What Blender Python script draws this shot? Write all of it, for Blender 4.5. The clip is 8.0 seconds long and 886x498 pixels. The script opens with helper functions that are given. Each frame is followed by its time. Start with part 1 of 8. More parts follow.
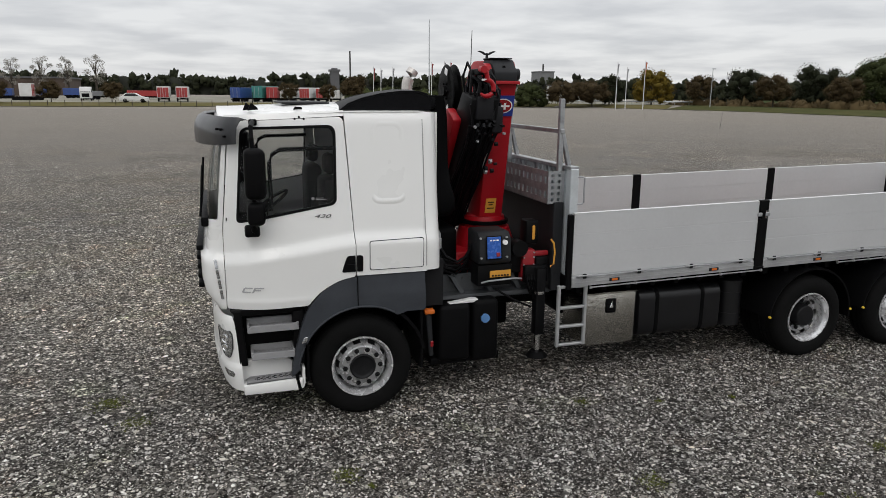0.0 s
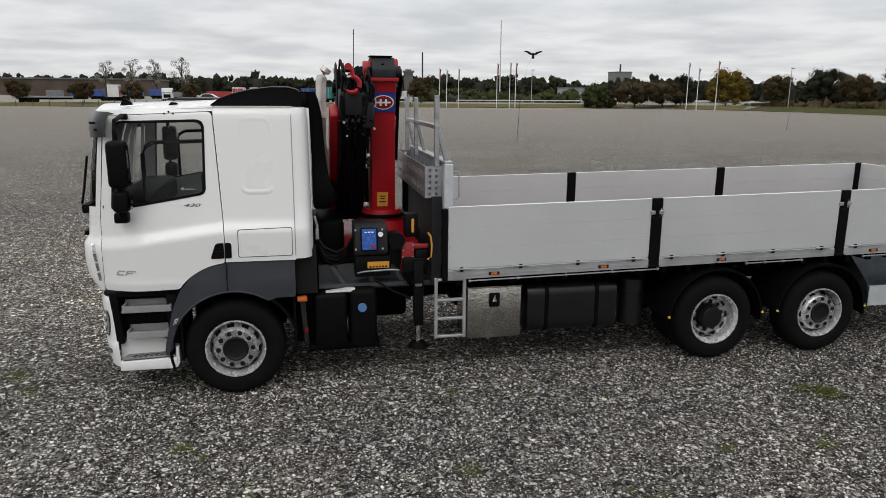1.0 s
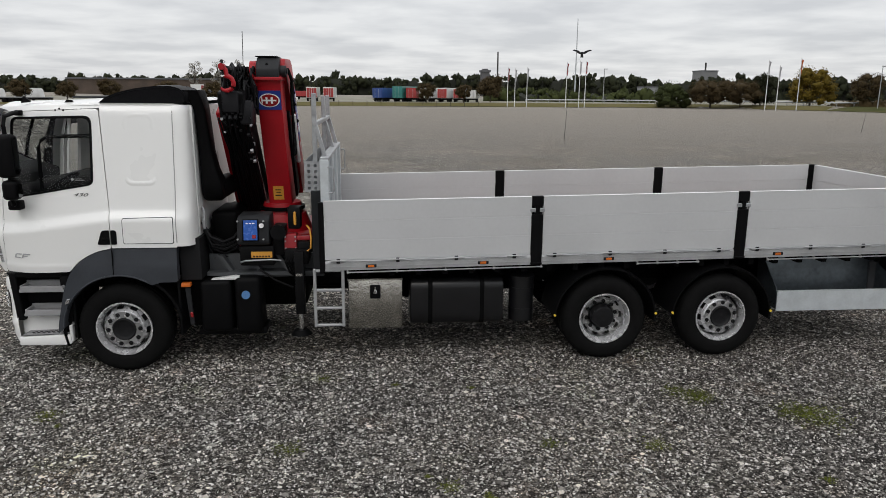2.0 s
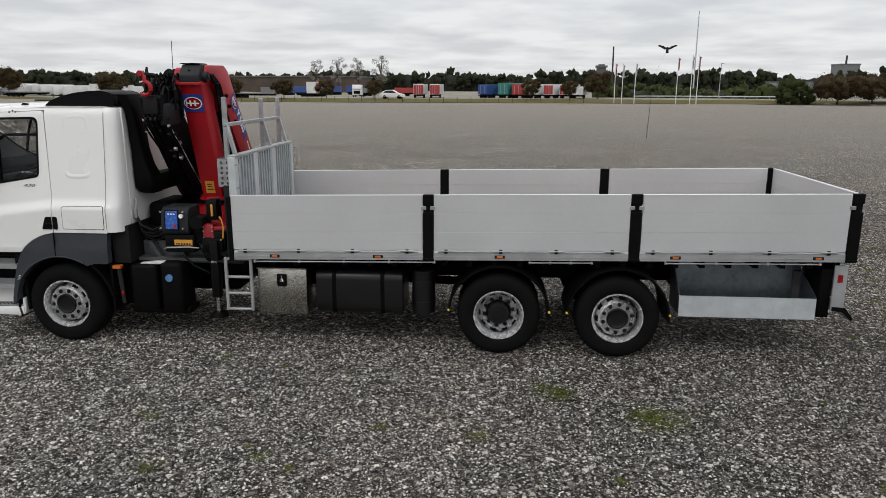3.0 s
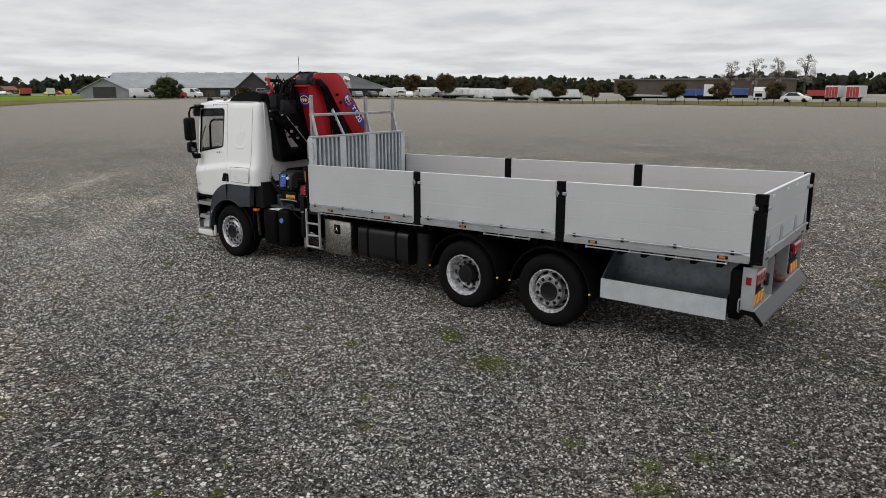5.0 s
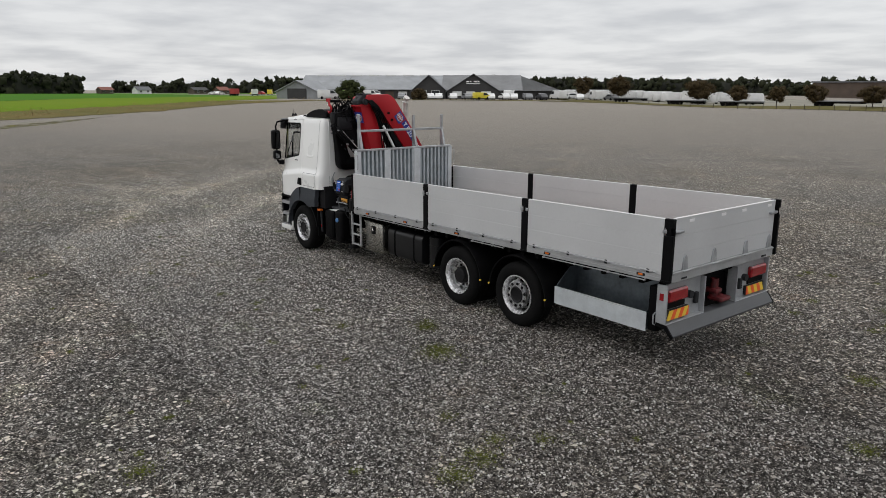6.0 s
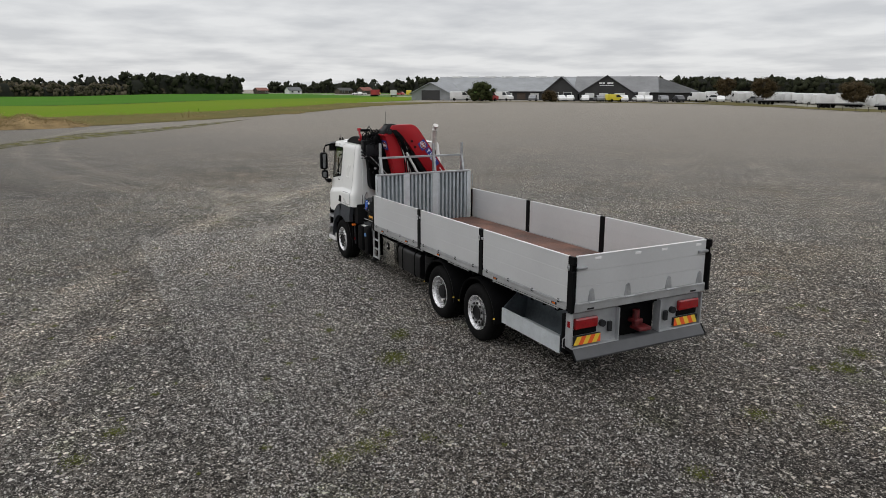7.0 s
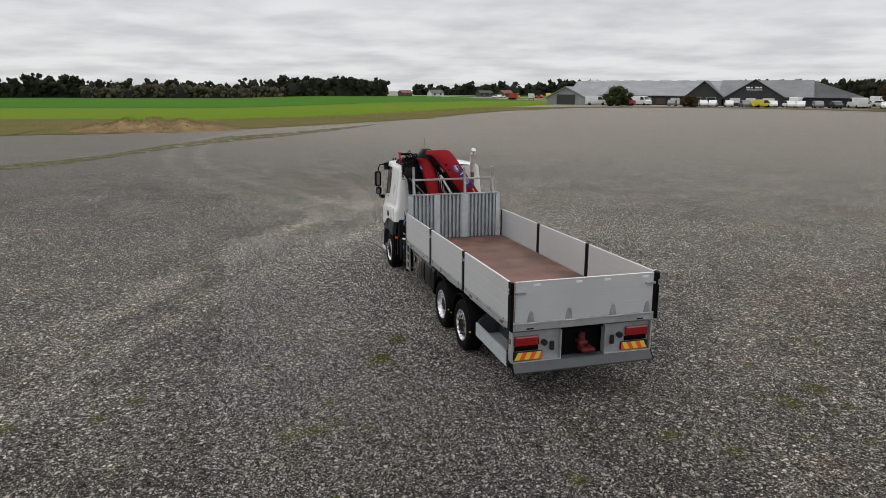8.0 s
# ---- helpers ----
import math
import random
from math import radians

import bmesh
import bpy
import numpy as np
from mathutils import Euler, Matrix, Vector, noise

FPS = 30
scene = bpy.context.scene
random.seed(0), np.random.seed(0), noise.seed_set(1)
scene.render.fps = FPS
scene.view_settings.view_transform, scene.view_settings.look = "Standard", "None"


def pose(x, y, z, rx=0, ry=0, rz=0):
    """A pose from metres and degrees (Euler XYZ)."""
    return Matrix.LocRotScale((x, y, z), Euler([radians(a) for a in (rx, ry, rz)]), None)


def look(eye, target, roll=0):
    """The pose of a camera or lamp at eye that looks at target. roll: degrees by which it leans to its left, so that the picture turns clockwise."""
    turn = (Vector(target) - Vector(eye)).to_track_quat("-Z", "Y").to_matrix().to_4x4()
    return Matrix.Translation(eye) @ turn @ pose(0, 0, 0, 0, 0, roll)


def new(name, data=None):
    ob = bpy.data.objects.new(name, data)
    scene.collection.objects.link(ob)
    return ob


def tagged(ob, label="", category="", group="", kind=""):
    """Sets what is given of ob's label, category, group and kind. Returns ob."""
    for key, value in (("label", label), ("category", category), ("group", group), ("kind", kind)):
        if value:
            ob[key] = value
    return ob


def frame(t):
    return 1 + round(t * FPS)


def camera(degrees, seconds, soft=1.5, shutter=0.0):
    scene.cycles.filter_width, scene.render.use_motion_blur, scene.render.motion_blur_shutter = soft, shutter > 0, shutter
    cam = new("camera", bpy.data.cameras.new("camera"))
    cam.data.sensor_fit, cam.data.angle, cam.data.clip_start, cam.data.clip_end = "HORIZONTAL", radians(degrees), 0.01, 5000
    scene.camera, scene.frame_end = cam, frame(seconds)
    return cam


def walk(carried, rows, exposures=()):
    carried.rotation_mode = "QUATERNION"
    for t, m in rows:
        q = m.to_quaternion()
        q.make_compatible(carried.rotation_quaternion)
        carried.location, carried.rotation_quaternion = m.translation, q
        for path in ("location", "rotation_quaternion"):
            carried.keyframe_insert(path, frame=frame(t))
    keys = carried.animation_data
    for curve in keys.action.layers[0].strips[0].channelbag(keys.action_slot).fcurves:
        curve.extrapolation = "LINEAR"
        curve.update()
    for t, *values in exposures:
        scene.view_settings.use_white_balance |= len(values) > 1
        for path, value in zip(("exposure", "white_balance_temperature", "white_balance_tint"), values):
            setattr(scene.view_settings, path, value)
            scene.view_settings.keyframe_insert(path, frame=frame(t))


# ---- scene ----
cam = camera(64.3, 8.0, soft=0.5)
# seconds, eye, target, roll
PATH = [
    (0, (-0.219, -1.226, 3.095), (0.375, 0.633, 2.659), 0.45),
    (0.5, (0.705, -1.616, 3.071), (1.194, 0.274, 2.637), 0.4),
    (1, (1.7, -1.964, 3.066), (2.091, -0.052, 2.631), 0.4),
    (1.5, (2.684, -2.238, 3.077), (2.978, -0.309, 2.640), 0.45),
    (2, (3.816, -2.52, 3.070), (3.99, -0.576, 2.632), 0.4),
    (2.2, (4.3, -2.62, 3.086), (4.414, -0.674, 2.64), 0.35),
    (3.5, (7.728, -3.085, 3.182), (7.352, -1.172, 2.733), 0.1),
    (4, (9.2, -3.121, 3.158), (8.535, -1.288, 2.711), 0.05),
    (4.5, (10.665, -3.084, 3.135), (9.732, -1.371, 2.695), 0.1),
    (5, (12.13, -2.964, 3.130), (10.953, -1.410, 2.688), -0.1),
    (5.2, (12.741, -2.86, 3.139), (11.469, -1.38, 2.699), -0.1),
    (6.5, (16.437, -1.481, 3.873), (14.805, -0.414, 3.429), 0.2),
    (7, (17.728, -0.697, 4.225), (15.996, 0.2, 3.781), 0.1),
    (7.5, (18.980, 0.190, 4.562), (17.166, 0.908, 4.121), 0.2),
    (8, (20.100, 1.220, 4.908), (18.224, 1.755, 4.467), 0.2),
]
walk(cam, [(t, look(eye, target, roll)) for t, eye, target, roll in PATH],
     [(0.0, -0.04), (3.5, 0.03), (5.0, -0.02), (6.5, -0.05), (8.0, -0.07)])

# ---------------------------------------------------------------- sky and light
SUN_ELEV, SUN_ROT = radians(42), radians(200)
world = bpy.data.worlds.new("overcast_sky")
scene.world = world
world.use_nodes = True
wn, wl = world.node_tree.nodes, world.node_tree.links
wn.clear()
w_out = wn.new("ShaderNodeOutputWorld")
w_bg = wn.new("ShaderNodeBackground")
w_sky = wn.new("ShaderNodeTexSky")
w_sky.sky_type, w_sky.sun_disc = "NISHITA", False
w_sky.sun_elevation, w_sky.sun_rotation = SUN_ELEV, SUN_ROT
w_co = wn.new("ShaderNodeTexCoord")
w_sep = wn.new("ShaderNodeSeparateXYZ")
wl.new(w_co.outputs["Generated"], w_sep.inputs[0])
# cloud deck: flat layers that thin out towards the horizon
w_div = wn.new("ShaderNodeMath"); w_div.operation = "ADD"; w_div.inputs[1].default_value = 0.10
w_max = wn.new("ShaderNodeMath"); w_max.operation = "MAXIMUM"; w_max.inputs[1].default_value = 0.0
wl.new(w_sep.outputs["Z"], w_max.inputs[0]); wl.new(w_max.outputs[0], w_div.inputs[0])
w_px = wn.new("ShaderNodeMath"); w_px.operation = "DIVIDE"
w_py = wn.new("ShaderNodeMath"); w_py.operation = "DIVIDE"
wl.new(w_sep.outputs["X"], w_px.inputs[0]); wl.new(w_div.outputs[0], w_px.inputs[1])
wl.new(w_sep.outputs["Y"], w_py.inputs[0]); wl.new(w_div.outputs[0], w_py.inputs[1])
w_comb = wn.new("ShaderNodeCombineXYZ")
wl.new(w_px.outputs[0], w_comb.inputs[0]); wl.new(w_py.outputs[0], w_comb.inputs[1])
w_noise = wn.new("ShaderNodeTexNoise")
w_noise.inputs["Scale"].default_value = 1.3
w_noise.inputs["Detail"].default_value = 5.0
w_noise.inputs["Roughness"].default_value = 0.5
wl.new(w_comb.outputs[0], w_noise.inputs["Vector"])
w_ramp = wn.new("ShaderNodeValToRGB")
w_ramp.color_ramp.elements[0].position, w_ramp.color_ramp.elements[0].color = 0.36, (6.3, 6.4, 6.65, 1)
w_ramp.color_ramp.elements[1].position, w_ramp.color_ramp.elements[1].color = 0.62, (8.3, 8.35, 8.45, 1)
wl.new(w_noise.outputs["Fac"], w_ramp.inputs[0])
# an overcast sky is brighter overhead than at the horizon
w_gain = wn.new("ShaderNodeMapRange")
w_gain.inputs["From Min"].default_value, w_gain.inputs["From Max"].default_value = 0.22, 1.0
w_gain.inputs["To Min"].default_value, w_gain.inputs["To Max"].default_value = 1.0, 2.3
wl.new(w_sep.outputs["Z"], w_gain.inputs["Value"])
w_scale = wn.new("ShaderNodeVectorMath"); w_scale.operation = "SCALE"
wl.new(w_ramp.outputs[0], w_scale.inputs[0]); wl.new(w_gain.outputs[0], w_scale.inputs["Scale"])
w_mix = wn.new("ShaderNodeMixRGB"); w_mix.inputs[0].default_value = 0.93
wl.new(w_sky.outputs[0], w_mix.inputs[1]); wl.new(w_scale.outputs[0], w_mix.inputs[2])
wl.new(w_mix.outputs[0], w_bg.inputs["Color"])
w_bg.inputs["Strength"].default_value = 0.10
wl.new(w_bg.outputs[0], w_out.inputs[0])

sun = new("sun", bpy.data.lights.new("sun", "SUN"))
sun.data.energy, sun.data.angle, sun.data.color = 0.5, radians(25), (1.0, 0.96, 0.9)
# the Nishita sun stands at (sin rot, cos rot) in plan
sun.matrix_world = look((0, 0, 40), (-30 * math.sin(SUN_ROT), -30 * math.cos(SUN_ROT), 40 - 30 * math.tan(SUN_ELEV)))


# ---------------------------------------------------------------- materials
def mat(name, col, rough=0.5, metal=0.0, var=0.12, scale=6.0, fine=60.0, bump=0.0, bscale=120.0, col2=None, coat=0.0, spec=0.5, isl=0.0, rnd=0.0):
    """Surface with a coarse and a fine variation of colour and gloss, in metres of the object."""
    m = bpy.data.materials.new(name)
    m.use_nodes = True
    n, l = m.node_tree.nodes, m.node_tree.links
    b = n["Principled BSDF"]
    b.inputs["Roughness"].default_value, b.inputs["Metallic"].default_value = rough, metal
    b.inputs["Coat Weight"].default_value, b.inputs["Specular IOR Level"].default_value = coat, spec
    tc = n.new("ShaderNodeTexCoord")
    t1, t2 = n.new("ShaderNodeTexNoise"), n.new("ShaderNodeTexNoise")
    for t, s, d in ((t1, scale, 4), (t2, fine, 3)):
        t.inputs["Scale"].default_value, t.inputs["Detail"].default_value = s, d
        l.new(tc.outputs["Object"], t.inputs["Vector"])
    add = n.new("ShaderNodeMath"); add.operation = "MULTIPLY_ADD"
    add.inputs[1].default_value = 0.35
    l.new(t2.outputs["Fac"], add.inputs[0]); l.new(t1.outputs["Fac"], add.inputs[2])
    mr = n.new("ShaderNodeMapRange")
    mr.inputs["From Min"].default_value, mr.inputs["From Max"].default_value = 0.4, 0.95
    l.new(add.outputs[0], mr.inputs["Value"])
    fac = mr.outputs[0]
    if isl or rnd:
        src = n.new("ShaderNodeNewGeometry").outputs["Random Per Island"] if isl else n.new("ShaderNodeObjectInfo").outputs["Random"]
        mm = n.new("ShaderNodeMix"); mm.data_type = "FLOAT"
        mm.inputs["Factor"].default_value = isl or rnd
        l.new(fac, mm.inputs["A"]); l.new(src, mm.inputs["B"])
        fac = mm.outputs["Result"]
    mix = n.new("ShaderNodeMix"); mix.data_type = "RGBA"
    c2 = col2 or tuple(c * (1 - var * 1.5) for c in col)
    mix.inputs["A"].default_value, mix.inputs["B"].default_value = (*c2, 1), (*(col if col2 else tuple(min(1, c * (1 + var * .5)) for c in col)), 1)
    l.new(fac, mix.inputs["Factor"])
    l.new(mix.outputs["Result"], b.inputs["Base Color"])
    rr = n.new("ShaderNodeMapRange")
    rr.inputs["To Min"].default_value, rr.inputs["To Max"].default_value = max(0.02, rough - 0.08), min(1, rough + 0.1)
    l.new(t1.outputs["Fac"], rr.inputs["Value"]); l.new(rr.outputs[0], b.inputs["Roughness"])
    if bump:
        t3 = n.new("ShaderNodeTexNoise"); t3.inputs["Scale"].default_value = bscale; t3.inputs["Detail"].default_value = 3
        l.new(tc.outputs["Object"], t3.inputs["Vector"])
        bp = n.new("ShaderNodeBump"); bp.inputs["Strength"].default_value = min(1.0, bump); bp.inputs["Distance"].default_value = 0.01
        l.new(t3.outputs["Fac"], bp.inputs["Height"]); l.new(bp.outputs[0], b.inputs["Normal"])
    return m


WHITE = mat("white_paint", (0.75, 0.75, 0.735), 0.28, var=0.006, scale=1.5, coat=0.4)
GREY = mat("grey_plastic", (0.038, 0.042, 0.049), 0.6, var=0.12, bump=0.08, bscale=600, spec=0.2)
STEPG = mat("step_plastic", (0.27, 0.27, 0.275), 0.6, var=0.12, bump=0.1, bscale=400)
BLACK = mat("black_plastic", (0.0040, 0.0040, 0.0044), 0.5, var=0.2, bump=0.06, bscale=500, spec=0.07)
FRAME = mat("black_frame_paint", (0.0035, 0.0035, 0.0038), 0.55, var=0.3, scale=4, spec=0.05)
DARKSTEEL = mat("dark_crane_steel", (0.005, 0.005, 0.0055), 0.45, var=0.3, scale=5, spec=0.10)
CAPG = mat("dark_grey_cast", (0.018, 0.019, 0.021), 0.55, var=0.2, bump=0.1, spec=0.2)
RED = mat("red_crane_paint", (0.34, 0.005, 0.011), 0.45, var=0.10, scale=3, coat=0.08, spec=0.3)
REDB = mat("bright_red_paint", (0.30, 0.012, 0.018), 0.4, var=0.15, scale=8)
GALV = mat("galvanised_steel", (0.42, 0.43, 0.44), 0.5, metal=0.75, var=0.25, scale=9, fine=45, bump=0.05, bscale=90)
GALVD = mat("dark_galvanised_sheet", (0.13, 0.15, 0.165), 0.30, metal=0.7, var=0.35, scale=2.5, fine=20)
ALU = mat("anodised_aluminium", (0.56, 0.565, 0.57), 0.48, metal=0.35, var=0.06, scale=1.2, fine=25)
ALUT = mat("bright_aluminium_edge", (0.72, 0.72, 0.72), 0.35, metal=0.5, var=0.06, scale=3)
RAILA = mat("aluminium_rail", (0.42, 0.425, 0.43), 0.45, metal=0.5, var=0.15, scale=5)
STAIN = mat("polished_steel_sheet", (0.52, 0.505, 0.465), 0.20, metal=1.0, var=0.18, scale=14, bump=0.6, bscale=34)
RUBBER = mat("tyre_rubber", (0.006, 0.006, 0.006), 0.8, var=0.25, scale=10, bump=0.15, bscale=200, spec=0.08)
RIM = mat("silver_rim_paint", (0.70, 0.70, 0.71), 0.26, metal=0.55, var=0.12, scale=12)
HUB = mat("dark_hub_steel", (0.010, 0.010, 0.011), 0.5, metal=0.1, var=0.3, scale=20, spec=0.2)
CHROME = mat("chrome", (0.75, 0.75, 0.75), 0.12, metal=1.0, var=0.05)
YELLOW = mat("yellow_label", (0.66, 0.31, 0.04), 0.5, var=0.1)
BLUE = mat("blue_display", (0.02, 0.10, 0.42), 0.25, var=0.2, scale=30)
SIGNB = mat("blue_sign", (0.012, 0.03, 0.22), 0.4, var=0.08)
SIGNW = mat("white_sign", (0.78, 0.77, 0.77), 0.4, var=0.04)
ORANGE = mat("orange_lamp", (0.60, 0.14, 0.02), 0.2, var=0.15, scale=40)
REDL = mat("red_lamp", (0.26, 0.006, 0.010), 0.15, var=0.2, scale=30, coat=0.5)
STRO = mat("orange_stripe", (0.75, 0.10, 0.02), 0.4, var=0.05)
STRY = mat("yellow_stripe", (0.75, 0.52, 0.05), 0.4, var=0.05)
PLY = mat("brown_plywood_floor", (0.165, 0.075, 0.05), 0.6, var=0.55, scale=1.6, fine=38, bump=0.15, bscale=250)
TANKP = mat("tank_plastic", (0.006, 0.006, 0.007), 0.34, var=0.25, spec=0.4)
LENS = mat("clear_lamp_lens", (0.52, 0.53, 0.54), 0.10, metal=0.8, var=0.35, scale=30, coat=0.6)
RIBG = mat("headboard_metal", (0.43, 0.475, 0.50), 0.45, metal=0.45, var=0.18, scale=7, fine=40)
FLATG = mat("pale_headboard_strip", (0.58, 0.615, 0.635), 0.42, metal=0.4, var=0.12, scale=5, fine=40)
SMOKE = mat("smoked_visor", (0.030, 0.031, 0.034), 0.30, var=0.2, coat=0.08, spec=0.35)
TOWR = mat("dark_red_coupling", (0.12, 0.010, 0.012), 0.5, var=0.5, scale=14)
HOSE = mat("hose_rubber", (0.006, 0.006, 0.007), 0.45, var=0.3, spec=0.12)
DARKCAST = mat("dark_cast_iron", (0.013, 0.013, 0.015), 0.5, var=0.25, spec=0.15)
CARBON = mat("carbon_look_plastic", (0.006, 0.006, 0.007), 0.45, var=0.3, scale=40, spec=0.07)
INTER = mat("dark_interior", (0.012, 0.012, 0.013), 0.7, var=0.2, spec=0.15)
SHEET = mat("crumpled_film", (0.72, 0.72, 0.71), 0.35, var=0.2, scale=14, bump=0.3, bscale=30)

GLASS = bpy.data.materials.new("tinted_glass")
GLASS.use_nodes = True
gn, gl = GLASS.node_tree.nodes, GLASS.node_tree.links
gb = gn["Principled BSDF"]
gb.inputs["Base Color"].default_value = (0.02, 0.022, 0.022, 1)
gb.inputs["Roughness"].default_value = 0.03
g_tr = gn.new("ShaderNodeBsdfTransparent"); g_tr.inputs[0].default_value = (0.88, 0.90, 0.90, 1)
g_gl = gn.new("ShaderNodeBsdfGlossy"); g_gl.inputs["Roughness"].default_value = 0.02
g_fr = gn.new("ShaderNodeFresnel"); g_fr.inputs["IOR"].default_value = 1.3
g_mx = gn.new("ShaderNodeMixShader")
gl.new(g_fr.outputs[0], g_mx.inputs[0]); gl.new(g_tr.outputs[0], g_mx.inputs[1]); gl.new(g_gl.outputs[0], g_mx.inputs[2])
gl.new(g_mx.outputs[0], gn["Material Output"].inputs[0])
MIRROR = mat("mirror_glass", (0.15, 0.155, 0.16), 0.03, metal=1.0, var=0.0)

# ---------------------------------------------------------------- mesh helpers
OFFS = {}


def thing(name, loc, label, category, group=""):
    ob = new(name)
    ob.location = loc
    ob.empty_display_size = 0.2
    OFFS[ob] = Vector(loc)
    return tagged(ob, label, category, group)


def to_mesh(name, bm, mats, angle=32):
    bmesh.ops.recalc_face_normals(bm, faces=bm.faces[:])
    me = bpy.data.meshes.new(name)
    bm.to_mesh(me)
    bm.free()
    for mm in (mats if isinstance(mats, (list, tuple)) else [mats]):
        me.materials.append(mm)
    me.shade_smooth()
    me.set_sharp_from_angle(angle=radians(angle))
    return me


def part(name, bm, mats, parent, label="", angle=32):
    """One mesh under a thing or a part; bm is in world metres."""
    off = OFFS.get(parent, Vector())
    bmesh.ops.translate(bm, verts=bm.verts[:], vec=-off)
    ob = new(name, to_mesh(name, bm, mats, angle))
    ob.parent = parent
    OFFS[ob] = off
    return tagged(ob, label)


def placed(name, me, parent, m, label=""):
    """A shared mesh under a thing at the world pose m."""
    ob = new(name, me)
    ob.parent = parent
    ob.matrix_basis = Matrix.Translation(-OFFS.get(parent, Vector())) @ m
    OFFS[ob] = Vector()
    return tagged(ob, label)


def single(name, bm, mats, label, category, kind="", group="", angle=32):
    ob = new(name, to_mesh(name, bm, mats, angle))
    return tagged(ob, label, category, group, kind)


def box(bm, x0, x1, y0, y1, z0, z1, bev=0.0, seg=2, m=None):
    r = bmesh.ops.create_cube(bm, size=1.0)
    vs = r["verts"]
    for v in vs:
        v.co = Vector((x0 + (v.co.x + .5) * (x1 - x0), y0 + (v.co.y + .5) * (y1 - y0), z0 + (v.co.z + .5) * (z1 - z0)))
    if bev:
        es = list({e for v in vs for e in v.link_edges})
        r = bmesh.ops.bevel(bm, geom=es, offset=bev, segments=seg, affect="EDGES", profile=0.5)
        vs = list({v for f in r["faces"] for v in f.verts} | {v for v in vs if v.is_valid})
    if m is not None:
        bmesh.ops.transform(bm, matrix=m, verts=vs)
    return vs


def cyl(bm, p0, p1, r0, r1=None, seg=16, caps=True):
    p0, p1 = Vector(p0), Vector(p1)
    d = p1 - p0
    r = bmesh.ops.create_cone(bm, cap_ends=caps, segments=seg, radius1=r0, radius2=r0 if r1 is None else r1, depth=d.length)
    bmesh.ops.transform(bm, matrix=Matrix.Translation((p0 + p1) / 2) @ d.to_track_quat("Z", "Y").to_matrix().to_4x4(), verts=r["verts"])
    return r["verts"]


def tube(bm, pts, r, seg=8):
    """A round bar along pts, with capped ends."""
    pts = [Vector(p) for p in pts]
    rings = []
    for i, p in enumerate(pts):
        d = (pts[min(i + 1, len(pts) - 1)] - pts[max(i - 1, 0)]).normalized()
        up = Vector((0, 0, 1)) if abs(d.z) < 0.9 else Vector((1, 0, 0))
        a = d.cross(up).normalized()
        b = a.cross(d)
        rr = r[i] if isinstance(r, (list, tuple)) else r
        rings.append([bm.verts.new(p + (a * math.cos(2 * math.pi * k / seg) + b * math.sin(2 * math.pi * k / seg)) * rr) for k in range(seg)])
    for ra, rb in zip(rings, rings[1:]):
        for k in range(seg):
            bm.faces.new((ra[k], ra[(k + 1) % seg], rb[(k + 1) % seg], rb[k]))
    bm.faces.new(rings[0][::-1]); bm.faces.new(rings[-1])


def prism(bm, pts, axis, a, b, bev=0.0, seg=2):
    """A polygon swept along an axis: pts are (x, z) for axis y, (y, z) for x, (x, y) for z."""
    def at(p, c):
        return {"y": (p[0], c, p[1]), "x": (c, p[0], p[1]), "z": (p[0], p[1], c)}[axis]
    va, vb = [bm.verts.new(at(p, a)) for p in pts], [bm.verts.new(at(p, b)) for p in pts]
    n = len(pts)
    fs = [bm.faces.new(va), bm.faces.new(vb[::-1])]
    fs += [bm.faces.new((va[i], vb[i], vb[(i + 1) % n], va[(i + 1) % n])) for i in range(n)]
    if bev:
        bmesh.ops.recalc_face_normals(bm, faces=fs)
        es = list({e for f in fs for e in f.edges if e.calc_face_angle(0) > 0.5})
        bmesh.ops.bevel(bm, geom=es, offset=bev, segments=seg, affect="EDGES", profile=0.5)


def loft(bm, rows, closed=False, caps=False):
    vr = [[bm.verts.new(p) for p in row] for row in rows]
    n = len(vr[0])
    for a, b in zip(vr, vr[1:]):
        for k in range(n if closed else n - 1):
            bm.faces.new((a[k], a[(k + 1) % n], b[(k + 1) % n], b[k]))
    if caps:
        bm.faces.new(vr[0][::-1]); bm.faces.new(vr[-1])
    return vr


def revolve(bm, prof, seg=48, m=None):
    """prof: (radius, along); turned about y."""
    rows = [[(r * math.cos(2 * math.pi * k / seg), y, r * math.sin(2 * math.pi * k / seg)) for k in range(seg)] for r, y in prof]
    vr = loft(bm, rows, closed=True)
    if m is not None:
        bmesh.ops.transform(bm, matrix=m, verts=[v for row in vr for v in row])
    return vr


def rpoly(pts, r, n=4):
    """Polygon with its corners rounded."""
    out = []
    k = len(pts)
    for i, p in enumerate(pts):
        p, a, b = Vector(p), Vector(pts[i - 1]), Vector(pts[(i + 1) % k])
        rr = r[i] if isinstance(r, (list, tuple)) else r
        if rr <= 0:
            out.append((p.x, p.y)); continue
        pa, pb = p + (a - p).normalized() * min(rr, (a - p).length * .49), p + (b - p).normalized() * min(rr, (b - p).length * .49)
        for j in range(n + 1):
            t = j / n
            q = pa * (1 - t) ** 2 + p * 2 * t * (1 - t) + pb * t * t
            out.append((q.x, q.y))
    return out


